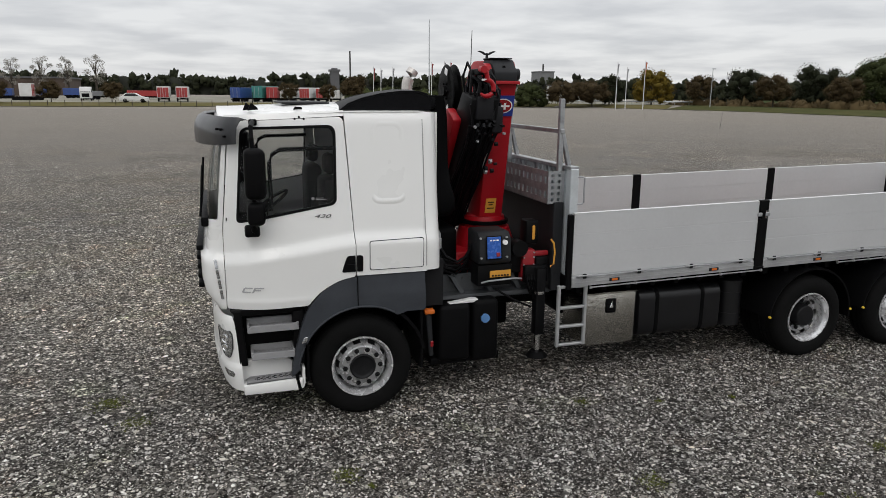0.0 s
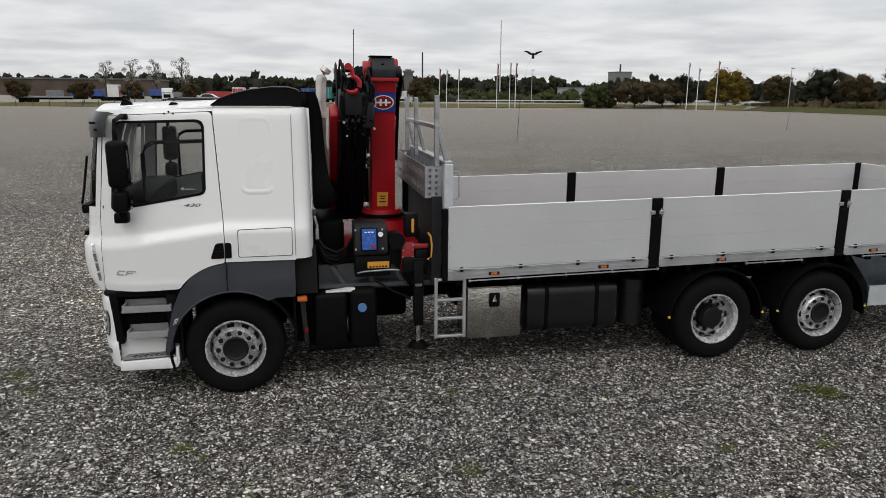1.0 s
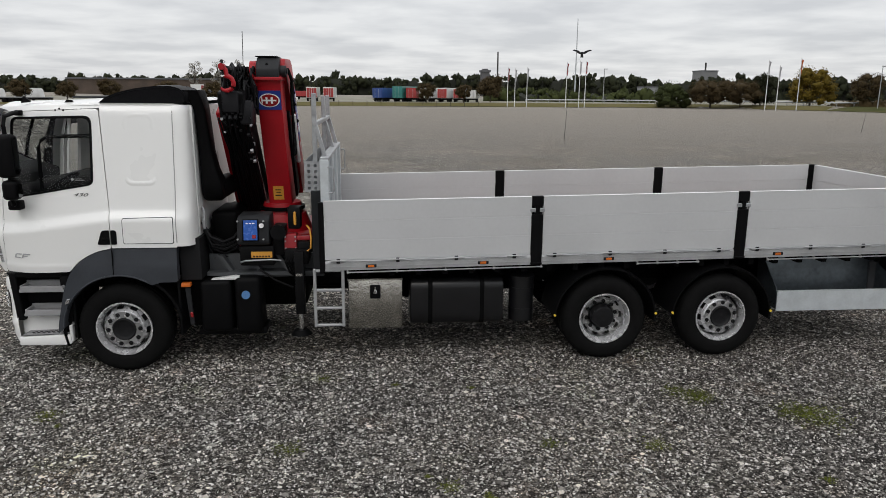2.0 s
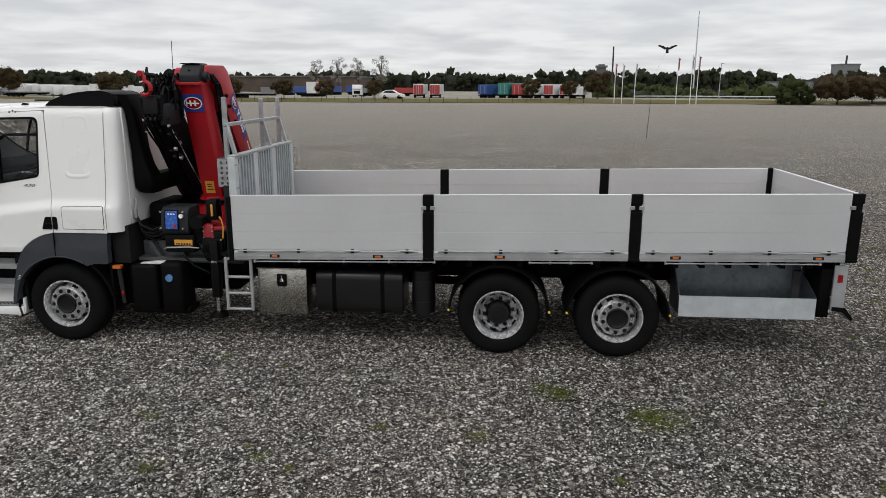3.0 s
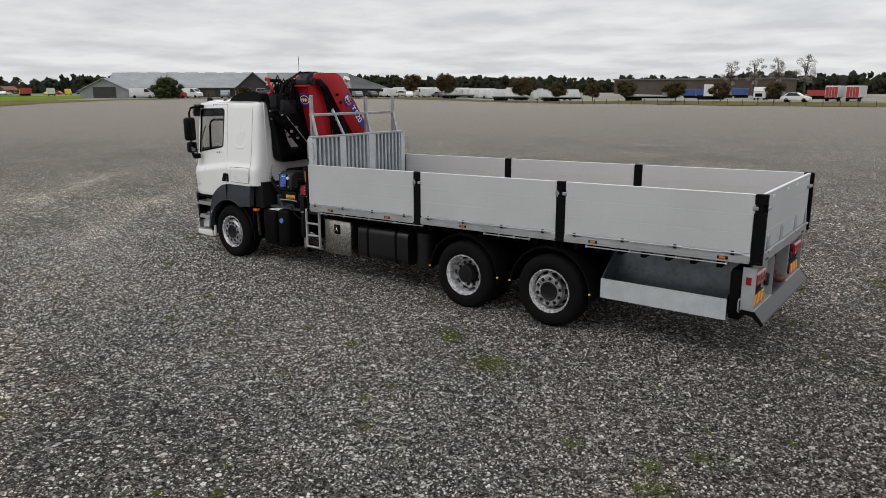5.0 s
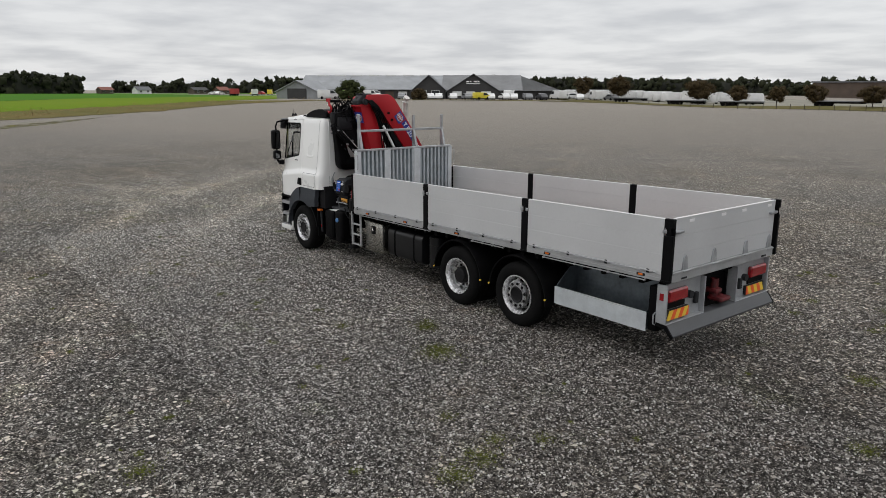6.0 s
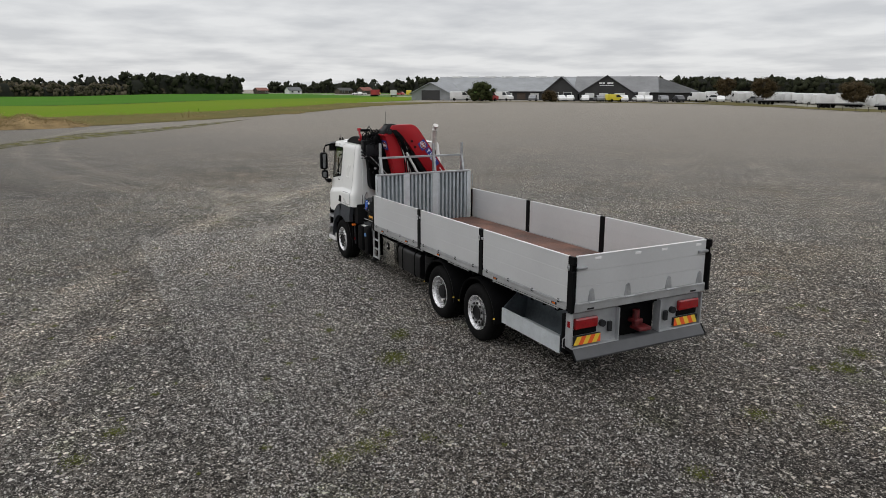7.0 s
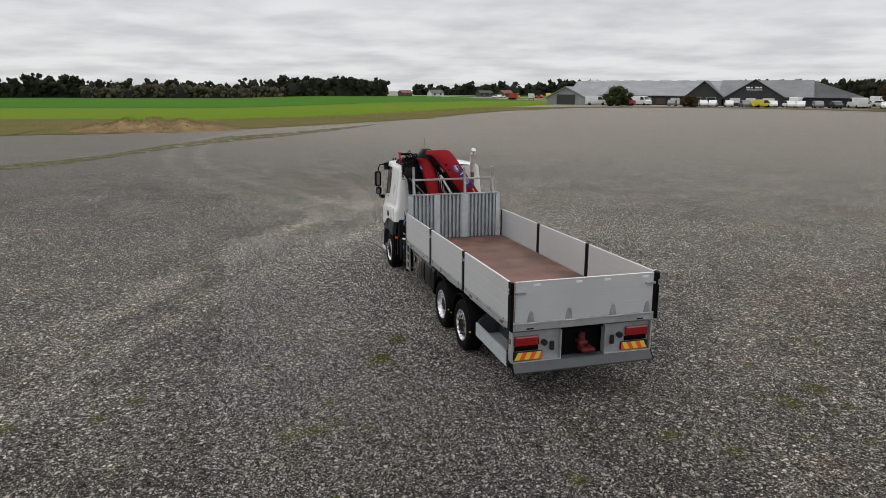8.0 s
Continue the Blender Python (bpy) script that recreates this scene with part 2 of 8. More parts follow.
def panel(bm, outline, holes=(), fn=None, thick=0.03, xcuts=(), zcuts=(), lines=()):
    """A bent sheet given by its outline in x and z, with openings; fn(x, z) gives y of the outer face."""
    sub = bmesh.new()
    for lp in (outline, *holes):
        vs = [sub.verts.new((p[0], 0, p[1])) for p in lp]
        for i in range(len(vs)):
            sub.edges.new((vs[i - 1], vs[i]))
    bmesh.ops.triangle_fill(sub, use_beauty=True, use_dissolve=False, edges=sub.edges[:], normal=(0, -1, 0))
    for co, no in [((c, 0, 0), (1, 0, 0)) for c in xcuts] + [((0, 0, c), (0, 0, 1)) for c in zcuts] + list(lines):
        bmesh.ops.bisect_plane(sub, geom=sub.verts[:] + sub.edges[:] + sub.faces[:], plane_co=co, plane_no=no)
    if fn:
        for v in sub.verts:
            v.co.y = fn(v.co.x, v.co.z)
    if thick:
        r = bmesh.ops.extrude_face_region(sub, geom=sub.faces[:])
        for v in r["geom"]:
            if isinstance(v, bmesh.types.BMVert):
                v.co.y += thick
    me = bpy.data.meshes.new("tmp")
    sub.to_mesh(me); sub.free()
    bm.from_mesh(me)
    bpy.data.meshes.remove(me)


def mirrored(bm, yc):
    """Reflects a bmesh across the plane y = yc."""
    for v in bm.verts:
        v.co.y = 2 * yc - v.co.y
    bmesh.ops.reverse_faces(bm, faces=bm.faces[:])
    return bm


def smooth01(t):
    t = max(0.0, min(1.0, t))
    return t * t * (3 - 2 * t)


def sstep(u):
    u = min(1.0, max(0.0, u))
    return u * u * (3 - 2 * u)


def fp(x, y):
    """From the sketch plan to the ground plan: all past the lot's edge, scaled to fit the camera's view."""
    w = sstep((-x - 35) / 55)
    k, c = 1.15 + 0.40 * w, 9.8 - 0.8 * w
    return c + k * (x - 9), -2 + k * (y + 2)


def gz(x, y):
    """The level of the ground: it rises a little towards the yard in the north, and in banks along the lot's edges."""
    lift = 0.5 * sstep((y - 40) / 75) * sstep((x + 90) / 60)
    north = np.interp(x, (-82, -24, 22, 57, 71), (128.6, 115.2, 116.7, 113.0, 101.1))
    east = np.interp(y, (-80, 10, 52, 74, 90, 101), (84, 87, 86, 83, 77, 70.6))
    west = 1.2 * sstep((-x - 50) / 70) * sstep((y + 10) / 60)
    return lift + west + 0.5 * max(sstep((y - north) / 7) * sstep((x + 90) / 60), sstep((x - east) / 9))


# ---------------------------------------------------------------- the lorry
YC = 6.37
lorry = thing("crane_lorry", (5.0, YC, 0), "white flatbed lorry with a folded red crane, parked on gravel", "lorry")


def both(name, build, mats, parent, label="", angle=32):
    """The same part on the near and on the far side."""
    obs = []
    for far in (False, True):
        bm = bmesh.new()
        build(bm)
        if far:
            mirrored(bm, YC)
        obs.append(part(name, bm, mats, parent, label, angle))
    return obs


# cab sheet metal ------------------------------------------------
def zc(x):
    return 1.63 + 0.135 * (x + 0.15) if x < 0.95 else 1.778


def ys(x, z):
    c = zc(x)
    y = 5.085 + 0.05 * smooth01((z - (c - 0.09)) / 0.14)
    if z > c:
        y += (z - c) * 0.114
    if z < 1.26:
        y += (1.26 - z) ** 2 * 0.9
    y -= 0.006 * smooth01((1.25 - z) / 0.03) * smooth01((0.7 - x) / 0.2)
    if z > 2.80:
        y += (z - 2.80) ** 2 * 2.5
    # the doors draw in towards the front corners
    return y + 0.16 * max(0.0, (0.25 - x) / 0.45) ** 2


def xd(z):
    return -0.22 + 0.09 * max(0.0, (z - 1.85)) / 0.95


FRONT_Z = (1.13, 1.20, 1.28, 1.40, 1.60, 1.67, 1.95, 2.40, 2.84, 2.90)
FRONT_X = (-0.30, -0.35, -0.40, -0.425, -0.425, -0.375, -0.36, -0.31, -0.225, -0.205)


def xf(z):
    return float(np.interp(z, FRONT_Z, FRONT_X))


CUTS = [1.2, 1.22, 1.24, 1.26, 1.3, 1.38] + [1.44 + 0.03 * i for i in range(15)] + [2.0, 2.2, 2.4, 2.6, 2.78, 2.82, 2.85]
SLANT = [((-0.15, 0, 1.63 + d), (-0.135, 0, 1.0)) for d in (-0.09, -0.06, -0.03, 0.0, 0.03, 0.06)]

window_out = rpoly([(-0.085, 1.935), (0.79, 2.085), (0.805, 2.785), (-0.015, 2.765)], [0.05, 0.06, 0.09, 0.08], 5)
door_out = rpoly([(-0.213, 1.14), (0.50, 1.155), (0.60, 1.27), (0.78, 1.375), (0.945, 1.405), (0.95, 1.70), (0.885, 2.865), (-0.115, 2.82), (-0.213, 1.84)], [0.03, .02, .08, .1, .02, 0, 0.05, 0.07, 0.1], 4)


def cab_shell():
    bm = bmesh.new()
    # sleeper side panels, both sides
    for far in (False, True):
        sub = bmesh.new()
        rows = []
        for z in [1.41, 1.43] + [c for c in CUTS if c > 1.435] + [2.88, 2.91]:
            xl = 0.957 if z < 1.70 else 0.957 - 0.062 * (z - 1.70) / 1.21
            rows.append([(xl, ys(xl, z) + .03, z)] + [(xl + (1.633 - xl) * k / 7, ys(1.2, z), z) for k in range(8)])
        loft(sub, rows)
        # strip over the door and the front pillar
        panel(sub, [(-0.122, 2.826), (0.892, 2.871), (0.895, 2.92), (-0.14, 2.875)], (), ys, 0.03, xcuts=(-0.05, 0.02, 0.1, 0.2, 0.45, 0.7))
        # rounded rear corner
        rows = []
        for z in (1.42, 1.5, 1.62, 1.7, 1.74, 1.78, 2.0, 2.4, 2.7, 2.82, 2.87, 2.905):
            y0 = ys(1.63, z)
            rows.append([(1.633, y0 + 0.002, z), (1.68, y0 + 0.004, z), (1.72, y0 + 0.014, z), (1.755, y0 + 0.034, z), (1.78, y0 + 0.066, z), (1.797, y0 + 0.11, z), (1.806, y0 + 0.17, z), (1.81, y0 + 0.26, z)])
        loft(sub, rows)
        if far:
            mirrored(sub, YC)
        me = bpy.data.meshes.new("t"); sub.to_mesh(me); sub.free(); bm.from_mesh(me); bpy.data.meshes.remove(me)
    # back wall
    box(bm, 1.79, 1.815, 5.36, 2 * YC - 5.36, 1.42, 2.90, 0.004, 1)
    # front end, round the corners
    S = [(0, 0), (0.3, 0.006), (0.55, 0.02), (0.75, 0.05), (0.88, 0.10), (0.96, 0.18), (1.0, 0.32), (1.03, 0.6), (1.04, 1.0)]
    rows = []
    for z in (1.13, 1.16, 1.2, 1.24, 1.28, 1.34, 1.40, 1.50, 1.57, 1.60, 1.635, 1.67, 1.72, 1.85, 1.955):
        near = [(xd(z) + 0.001 + (xf(z) - xd(z)) * sx, ys(xd(z), z) + (YC - ys(xd(z), z)) * sy, z) for sx, sy in S]
        rows.append(near + [(x, 2 * YC - y, zz) for x, y, zz in near[-2::-1]])
    loft(bm, rows)
    for far in (False, True):      # front pillars
        rows = []
        for z in (1.955, 2.1, 2.3, 2.5, 2.7, 2.84, 2.88):
            row = [(xd(z) + 0.001 + (xf(z) - xd(z)) * sx, ys(xd(z), z) + (YC - ys(xd(z), z)) * sy, z) for sx, sy in S[:2]]
            rows.append([(x, 2 * YC - y, zz) for x, y, zz in row] if far else row)
        loft(bm, rows)
    rows = []
    for z in (2.76, 2.84, 2.88):   # header over the windscreen
        near = [(xd(z) + 0.001 + (xf(z) - xd(z)) * sx, ys(xd(z), z) + (YC - ys(xd(z), z)) * sy, z) for sx, sy in S[3:]]
        rows.append(near + [(x, 2 * YC - y, zz) for x, y, zz in near[-2::-1]])
    loft(bm, rows)
    # roof skin
    rows = []
    for x in (-0.205, -0.17, -0.1, 0.0, 0.1, 0.2, 0.3, 0.6, 0.86, 0.93, 1.1, 1.4, 1.62, 1.72, 1.79, 1.815):
        e = 2.862 + 0.045 * smooth01((x + 0.16) / 1.2)
        drop = 0.03 if x > 1.78 else 0
        row = []
        for i in range(15):
            u = i / 14
            ye = ys(x, 2.88) + 0.004
            y = ye * (1 - u) + (2 * YC - ye) * u
            if x > 1.66:
                y = (5.36) * (1 - u) + (2 * YC - 5.36) * u
            k = min(u, 1 - u)
            row.append((x, y, e - drop + 0.065 * smooth01(k / 0.22) ** 0.6))
        rows.append(row)
    loft(bm, rows)
    bmesh.ops.remove_doubles(bm, verts=bm.verts[:], dist=0.0005)
    return part("cab", bm, WHITE, lorry, "white painted sleeper cab shell", 28)


cab_shell()

# doors with their windows
for far in (False, True):
    bm = bmesh.new()
    panel(bm, door_out, (window_out,), ys, 0.04, xcuts=(-0.15, -0.08, 0.0, 0.08, 0.16, 0.25, 0.4, 0.6), zcuts=CUTS, lines=SLANT)
    if far:
        mirrored(bm, YC)
    door = part("door", bm, WHITE, lorry, "white cab door with a dark-framed window", 24)
    bm = bmesh.new()
    inner = rpoly([(-0.072, 1.952), (0.777, 2.095), (0.791, 2.767), (-0.006, 2.752)], [0.05, 0.06, 0.08, 0.07], 5)
    panel(bm, rpoly([(-0.097, 1.925), (0.80, 2.077), (0.815, 2.795), (-0.023, 2.775)], [0.05, 0.06, 0.09, 0.08], 5), (inner,), lambda x, z: ys(x, z) - 0.004, 0.03, xcuts=(0.0, 0.08, 0.16, 0.25))
    if far:
        mirrored(bm, YC)
    part("window_frame", bm, BLACK, door, "black rubber window surround")
    bm = bmesh.new()
    panel(bm, inner, (), lambda x, z: ys(x, z) + 0.012, 0.0, xcuts=(0.05, 0.10, 0.15, 0.2, 0.25))
    if far:
        mirrored(bm, YC)
    part("pane", bm, GLASS, door, "tinted side window glass").visible_shadow = False
    if not far:
        bm = bmesh.new()
        cyl(bm, (0.585, ys(.58, 2.13) + .004, 2.135), (0.585, ys(.58, 2.13) + .009, 2.135), .014, seg=18)
        for k in range(2):
            box(bm, 0.61, 0.68 + .03 * k, ys(.6, 2.13) + .004, ys(.6, 2.13) + .008, 2.136 - .013 * k, 2.141 - .013 * k)
        part("sticker", bm, RAILA, door, "small pale round sticker on the glass")
    # handle recess at the rear lower corner
    bm = bmesh.new()
    panel(bm, rpoly([(0.815, 1.45), (0.944, 1.45), (0.944, 1.605), (0.868, 1.605)], [.02, .01, .01, .03], 3), (), lambda x, z: 5.083 - 0.006, 0.02)
    panel(bm, rpoly([(0.958, 1.45), (1.015, 1.45), (1.018, 1.59), (1.0, 1.605), (0.958, 1.605)], [.01, .01, .01, .01, .01], 2), (), lambda x, z: 5.083 - 0.006, 0.02)
    box(bm, 0.865, 0.935, 5.066, 5.08, 1.50, 1.525, 0.004, 1)
    if far:
        mirrored(bm, YC)
    part("door_handle", bm, BLACK, door, "black recessed door handle")
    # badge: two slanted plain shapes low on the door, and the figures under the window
    bm = bmesh.new()
    for x0, segs in ((-0.085, [(0, .016, .006, .044), (0.008, .075, 0, .012), (0.008, .075, .038, .05)]), (0.005, [(0, .016, 0, .05), (0.0, .085, .038, .05), (0.0, .065, .018, .028)])):
        for a, b, c, d in segs:
            panel(bm, [(x0 + a + c * .5, 1.305 + c), (x0 + b + c * .5, 1.305 + c), (x0 + b + d * .5, 1.305 + d), (x0 + a + d * .5, 1.305 + d)], (), lambda x, z: ys(x, z) - 0.004, 0.005)
    if far:
        mirrored(bm, YC)
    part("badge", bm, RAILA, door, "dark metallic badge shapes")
    if not far:
        cu = bpy.data.curves.new("figures", "FONT")
        cu.body, cu.size, cu.extrude, cu.shear = "430", 0.075, 0.003, 0.35
        tmp = new("tmp_figures", cu)
        me = bpy.data.meshes.new_from_object(tmp)
        bpy.data.objects.remove(tmp); bpy.data.curves.remove(cu)
        me.materials.append(CAPG)
        me.transform(Matrix.Translation((0.585, ys(0.62, 1.98) - 0.004, 1.962)) @ Matrix.Rotation(radians(2), 4, "Y") @ Matrix.Rotation(radians(90 - 6), 4, "X") @ Matrix.Diagonal((1.3, 0.62, 1, 1)))
        me.transform(Matrix.Translation(-OFFS[door]))
        ob = new("figures", me); ob.parent = door; OFFS[ob] = OFFS[door]
        tagged(ob, "dark metallic figures 430")

# windscreen
bm = bmesh.new()
rows = []
for z in (1.955, 2.1, 2.3, 2.5, 2.7, 2.77):
    near = [(xd(z) + 0.001 + (xf(z) - xd(z)) * sx, ys(xd(z), z) + (YC - ys(xd(z), z)) * sy, z) for sx, sy in ((0.27, 0.005), (0.55, 0.02), (0.75, 0.05), (0.88, 0.10), (0.96, 0.18), (1.0, 0.32), (1.03, 0.6), (1.04, 1.0))]
    rows.append([(x + 0.01, y, zz) for x, y, zz in near] + [(x + 0.01, 2 * YC - y, zz) for x, y, zz in near[-2::-1]])
loft(bm, rows)
part("windscreen", bm, GLASS, lorry, "curved windscreen glass").visible_shadow = False
# wiper cowl under the windscreen, grille
bm = bmesh.new()
box(bm, -0.40, -0.33, 5.40, 2 * YC - 5.40, 1.88, 1.97, 0.02)
for i in range(2):
    tube(bm, [(-0.40, 5.45 + i * .8, 1.97), (-0.385, 5.50 + i * .8, 2.1), (-0.36, 5.62 + i * .8, 2.42)], 0.012, 6)
part("wiper_cowl", bm, BLACK, lorry, "black wiper cowl with two wipers")
bm = bmesh.new()
for i in range(5):
    box(bm, -0.46, -0.40, 5.62, 2 * YC - 5.62, 1.26 + i * .09, 1.31 + i * .09, 0.012)
part("grille", bm, BLACK, lorry, "black slatted grille")
for i in range(4):
    def marker(bm, i=i):
        z0, z1 = 1.235 + i * .095, 1.318 + i * .095
        panel(bm, rpoly([(-0.262 - .012 * i, z0), (-0.238 - .012 * i, z0), (-0.248 - .012 * i, z1), (-0.274 - .012 * i, z1)], .004, 2), (), lambda x, z: ys(-0.22, z) - 0.012 + 0.05 * (-0.235 - x), 0.03)
    both("corner_lamp", marker, LENS, lorry, "slim clear corner marker")

# interior
bm = bmesh.new()
box(bm, -0.2, 0.18, 5.3, 2 * YC - 5.3, 1.75, 2.02, 0.06)
box(bm, 0.95, 1.75, 5.4, 2 * YC - 5.4, 1.45, 1.95, 0.05)
part("dashboard", bm, INTER, lorry, "dark dashboard and bunk")
for y in (5.72, 7.02):
    bm = bmesh.new()
    box(bm, 0.35, 0.85, y - .25, y + .25, 1.5, 1.68, 0.05)
    box(bm, 0.72, 0.90, y - .24, y + .24, 1.62, 2.28, 0.06)
    box(bm, 0.76, 0.88, y - .13, y + .13, 2.30, 2.50, 0.05)
    part("seat", bm, INTER, lorry, "dark driver seat with headrest")
bm = bmesh.new()
revolve(bm, [(0.21 + 0.016 * math.cos(a), 0.016 * math.sin(a)) for a in [2 * math.pi * i / 8 for i in range(9)]], 32, pose(0.23, 5.75, 2.02, 0, 0, 90) @ pose(0, 0, 0, 55, 0, 0))
tube(bm, [(0.05, 5.75, 1.9), (0.23, 5.75, 2.02)], 0.03)
part("steering_wheel", bm, INTER, lorry, "black steering wheel")
# dark grab frame behind the glass
both("grab_frame", lambda bm: tube(bm, [(0.22, 5.30, 2.02), (0.22, 5.32, 2.46), (0.25, 5.33, 2.53), (0.32, 5.34, 2.57), (0.80, 5.34, 2.58)], 0.02), BLACK, lorry, "black grab bar inside the window")
bm = bmesh.new()
box(bm, 0.9, 0.93, 5.30, 2 * YC - 5.30, 1.5, 2.1)
box(bm, 1.0, 1.75, 5.34, 2 * YC - 5.34, 2.80, 2.83)
box(bm, -0.2, 1.79, 5.25, 2 * YC - 5.25, 1.16, 1.20)
box(bm, 1.625, 1.84, 5.20, 6.0, 1.02, 1.485)
box(bm, 1.625, 1.84, 2 * YC - 6.0, 2 * YC - 5.20, 1.02, 1.485)
part("cab_lining", bm, INTER, lorry, "dark cab lining")

# locker hatch, pressed grips
def hatch_seam(bm):
    panel(bm, rpoly([(1.078, 1.453), (1.605, 1.453), (1.609, 1.742), (1.081, 1.732)], 0.024, 3), (rpoly([(1.085, 1.46), (1.598, 1.46), (1.602, 1.735), (1.088, 1.725)], 0.02, 3),), lambda x, z: ys(x, z) - 0.002, 0.01, zcuts=[1.66, 1.68, 1.70, 1.72])


# grey strip painted for the shading line in the corner groove
def corner_seam(bm):
    loft(bm, [[(1.630, ys(1.2, z) - .0015, z), (1.639, ys(1.2, z) - .0005, z)] for z in (1.46, 1.55, 1.62, 1.66, 1.69, 1.72, 1.75, 1.78, 2.0, 2.4, 2.78, 2.84)])


both("corner_seam", corner_seam, mat("groove_shade_grey", (0.30, 0.30, 0.30), 0.6, var=0.1), lorry, "grey line painted for the shaded groove at the rear corner")
both("hatch_seam", hatch_seam, GREY, lorry, "dark seam round the locker hatch")
both("locker_hatch", lambda bm: panel(bm, rpoly([(1.085, 1.46), (1.598, 1.46), (1.602, 1.735), (1.088, 1.725)], 0.02, 3), (), lambda x, z: ys(x, z) - 0.005, 0.01, zcuts=[1.66, 1.68, 1.70, 1.72]), WHITE, lorry, "white locker hatch")


def pressing(bm, path, half=0.042, proud=0.011):
    """A soft ridge pressed into the cab side along a path of x and z."""
    pts = [Vector((x, 0, z)) for x, z in path]
    rows = []
    for i, p in enumerate(pts):
        d = (pts[min(i + 1, len(pts) - 1)] - pts[max(i - 1, 0)]).normalized()
        a = Vector((-d.z, 0, d.x))
        end = smooth01(min(i, len(pts) - 1 - i) / 2.5)
        row = []
        for k in range(9):
            u = -1 + k / 4
            q = p + a * half * u
            row.append((q.x, ys(q.x, q.z) + 0.0015 - (proud * end * (math.cos(math.pi * u) * .5 + .5) if abs(u) < 1 else -0.002), q.z))
        rows.append(row)
    loft(bm, rows)


UPPER = rpoly([(1.15, 2.62), (1.15, 2.80), (1.43, 2.80), (1.43, 2.62)], [0, .10, .10, 0], 6)
LOWER = rpoly([(1.15, 2.20), (1.15, 2.09), (1.43, 2.09), (1.43, 2.20)], [0, .08, .08, 0], 6)


def dense(line, n=4):
    out = []
    for (x0, z0), (x1, z1) in zip(line, line[1:]):
        m = n if math.hypot(x1 - x0, z1 - z0) > .08 else 1
        out += [(x0 + (x1 - x0) * i / m, z0 + (z1 - z0) * i / m) for i in range(m)]
    return out + [line[-1]]


both("pressed_rib", lambda bm: pressing(bm, dense(UPPER), 0.042, 0.0035), WHITE, lorry, "soft arch pressed into the white cab side", 80)
both("pressed_rib", lambda bm: pressing(bm, dense(LOWER), 0.040, 0.0065), WHITE, lorry, "soft ledge pressed into the white cab side", 80)

# fenders, wheel housings, steps, bumper ------------------------
arch = [(1.0 + 0.605 * math.cos(radians(a)), 0.50 + 0.605 * math.sin(radians(a))) for a in range(56, 184, 8)]
fender_out = rpoly([(0.325, 0.48), (0.335, 0.58), (0.375, 0.75), (0.425, 0.95), (0.50, 1.135), (0.62, 1.275), (0.78, 1.37), (0.96, 1.40), (1.62, 1.405), (1.62, 1.03), (1.43, 1.03)], [0, .03, .05, .05, .05, .05, .05, .05, .02, .03, .02], 3) + arch
both("fender", lambda bm: panel(bm, fender_out, (), lambda x, z: 5.062 + 0.35 * max(0, z - 1.30) ** 1.3 + 0.02 * smooth01((z - 1.2) / .1), 0.10, zcuts=[1.1, 1.2, 1.25, 1.3, 1.33, 1.36, 1.38], xcuts=(.8, 1, 1.2, 1.4)), GREY, lorry, "dark grey plastic wheel-arch fender", 40)


def fender_lip(bm):
    tube(bm, [(1.0 + 0.613 * math.cos(radians(a)), 5.060, 0.50 + 0.613 * math.sin(radians(a))) for a in range(60, 180, 5)], 0.012, 6)


both("fender_lip", fender_lip, GREY, lorry, "rounded lip of the wheel arch", 60)


def fender_seam(bm):
    box(bm, 0.955, 0.961, 5.055, 5.08, 1.115, 1.40)


both("fender_seam", fender_seam, BLACK, lorry, "dark joint in the fender")
both("fender_marker", lambda bm: prism(bm, rpoly([(0.42, 0.80), (0.47, 0.815), (0.485, 0.87), (0.445, 0.86)], .008, 2), "y", 5.048, 5.07, 0.004, 1), LENS, lorry, "small clear marker lamp on the fender")
# added plate that closes the view to bright ground behind the arch
both("arch_screen", lambda bm: box(bm, 0.47, 0.50, 5.12, 5.80, 0.40, 1.14, 0.006, 1), BLACK, lorry, "black filler plate ahead of the wheel")


def housing(bm):
    rows = []
    for a in range(10, 206, 11):
        c, s = math.cos(radians(a)), math.sin(radians(a))
        rows.append([(1.0 + r * c, y, 0.50 + r * s) for r, y in ((0.61, 5.10), (0.61, 5.72), (0.64, 5.72), (0.64, 5.10))])
    loft(bm, rows, closed=True, caps=True)
    box(bm, 1.585, 1.615, 5.14, 5.7, 0.40, 1.06, 0.006, 1)    # mudflap


both("inner_guard", lambda bm: box(bm, 1.62, 1.80, 5.40, 5.96, 0.42, 1.10, 0.02), BLACK, lorry, "black splash guard behind the front wheel")
both("wheel_housing", housing, BLACK, lorry, "black inner wheel housing with mudflap")


def stepwell(bm):
    box(bm, -0.15, 0.52, 5.32, 5.36, 0.55, 1.15)
    prism(bm, [(-0.135, 0.60), (-0.06, 0.60), (-0.10, 1.13), (-0.17, 1.13)], "y", 5.16, 5.34, 0.008, 1)
    box(bm, 0.36, 0.46, 5.14, 5.34, 0.58, 1.10, 0.01)
    prism(bm, [(-0.20, 1.135), (0.48, 1.135), (0.48, 1.08), (-0.14, 1.08)], "y", 5.17, 5.34, 0.006, 1)


both("step_well", stepwell, BLACK, lorry, "black step well under the door")


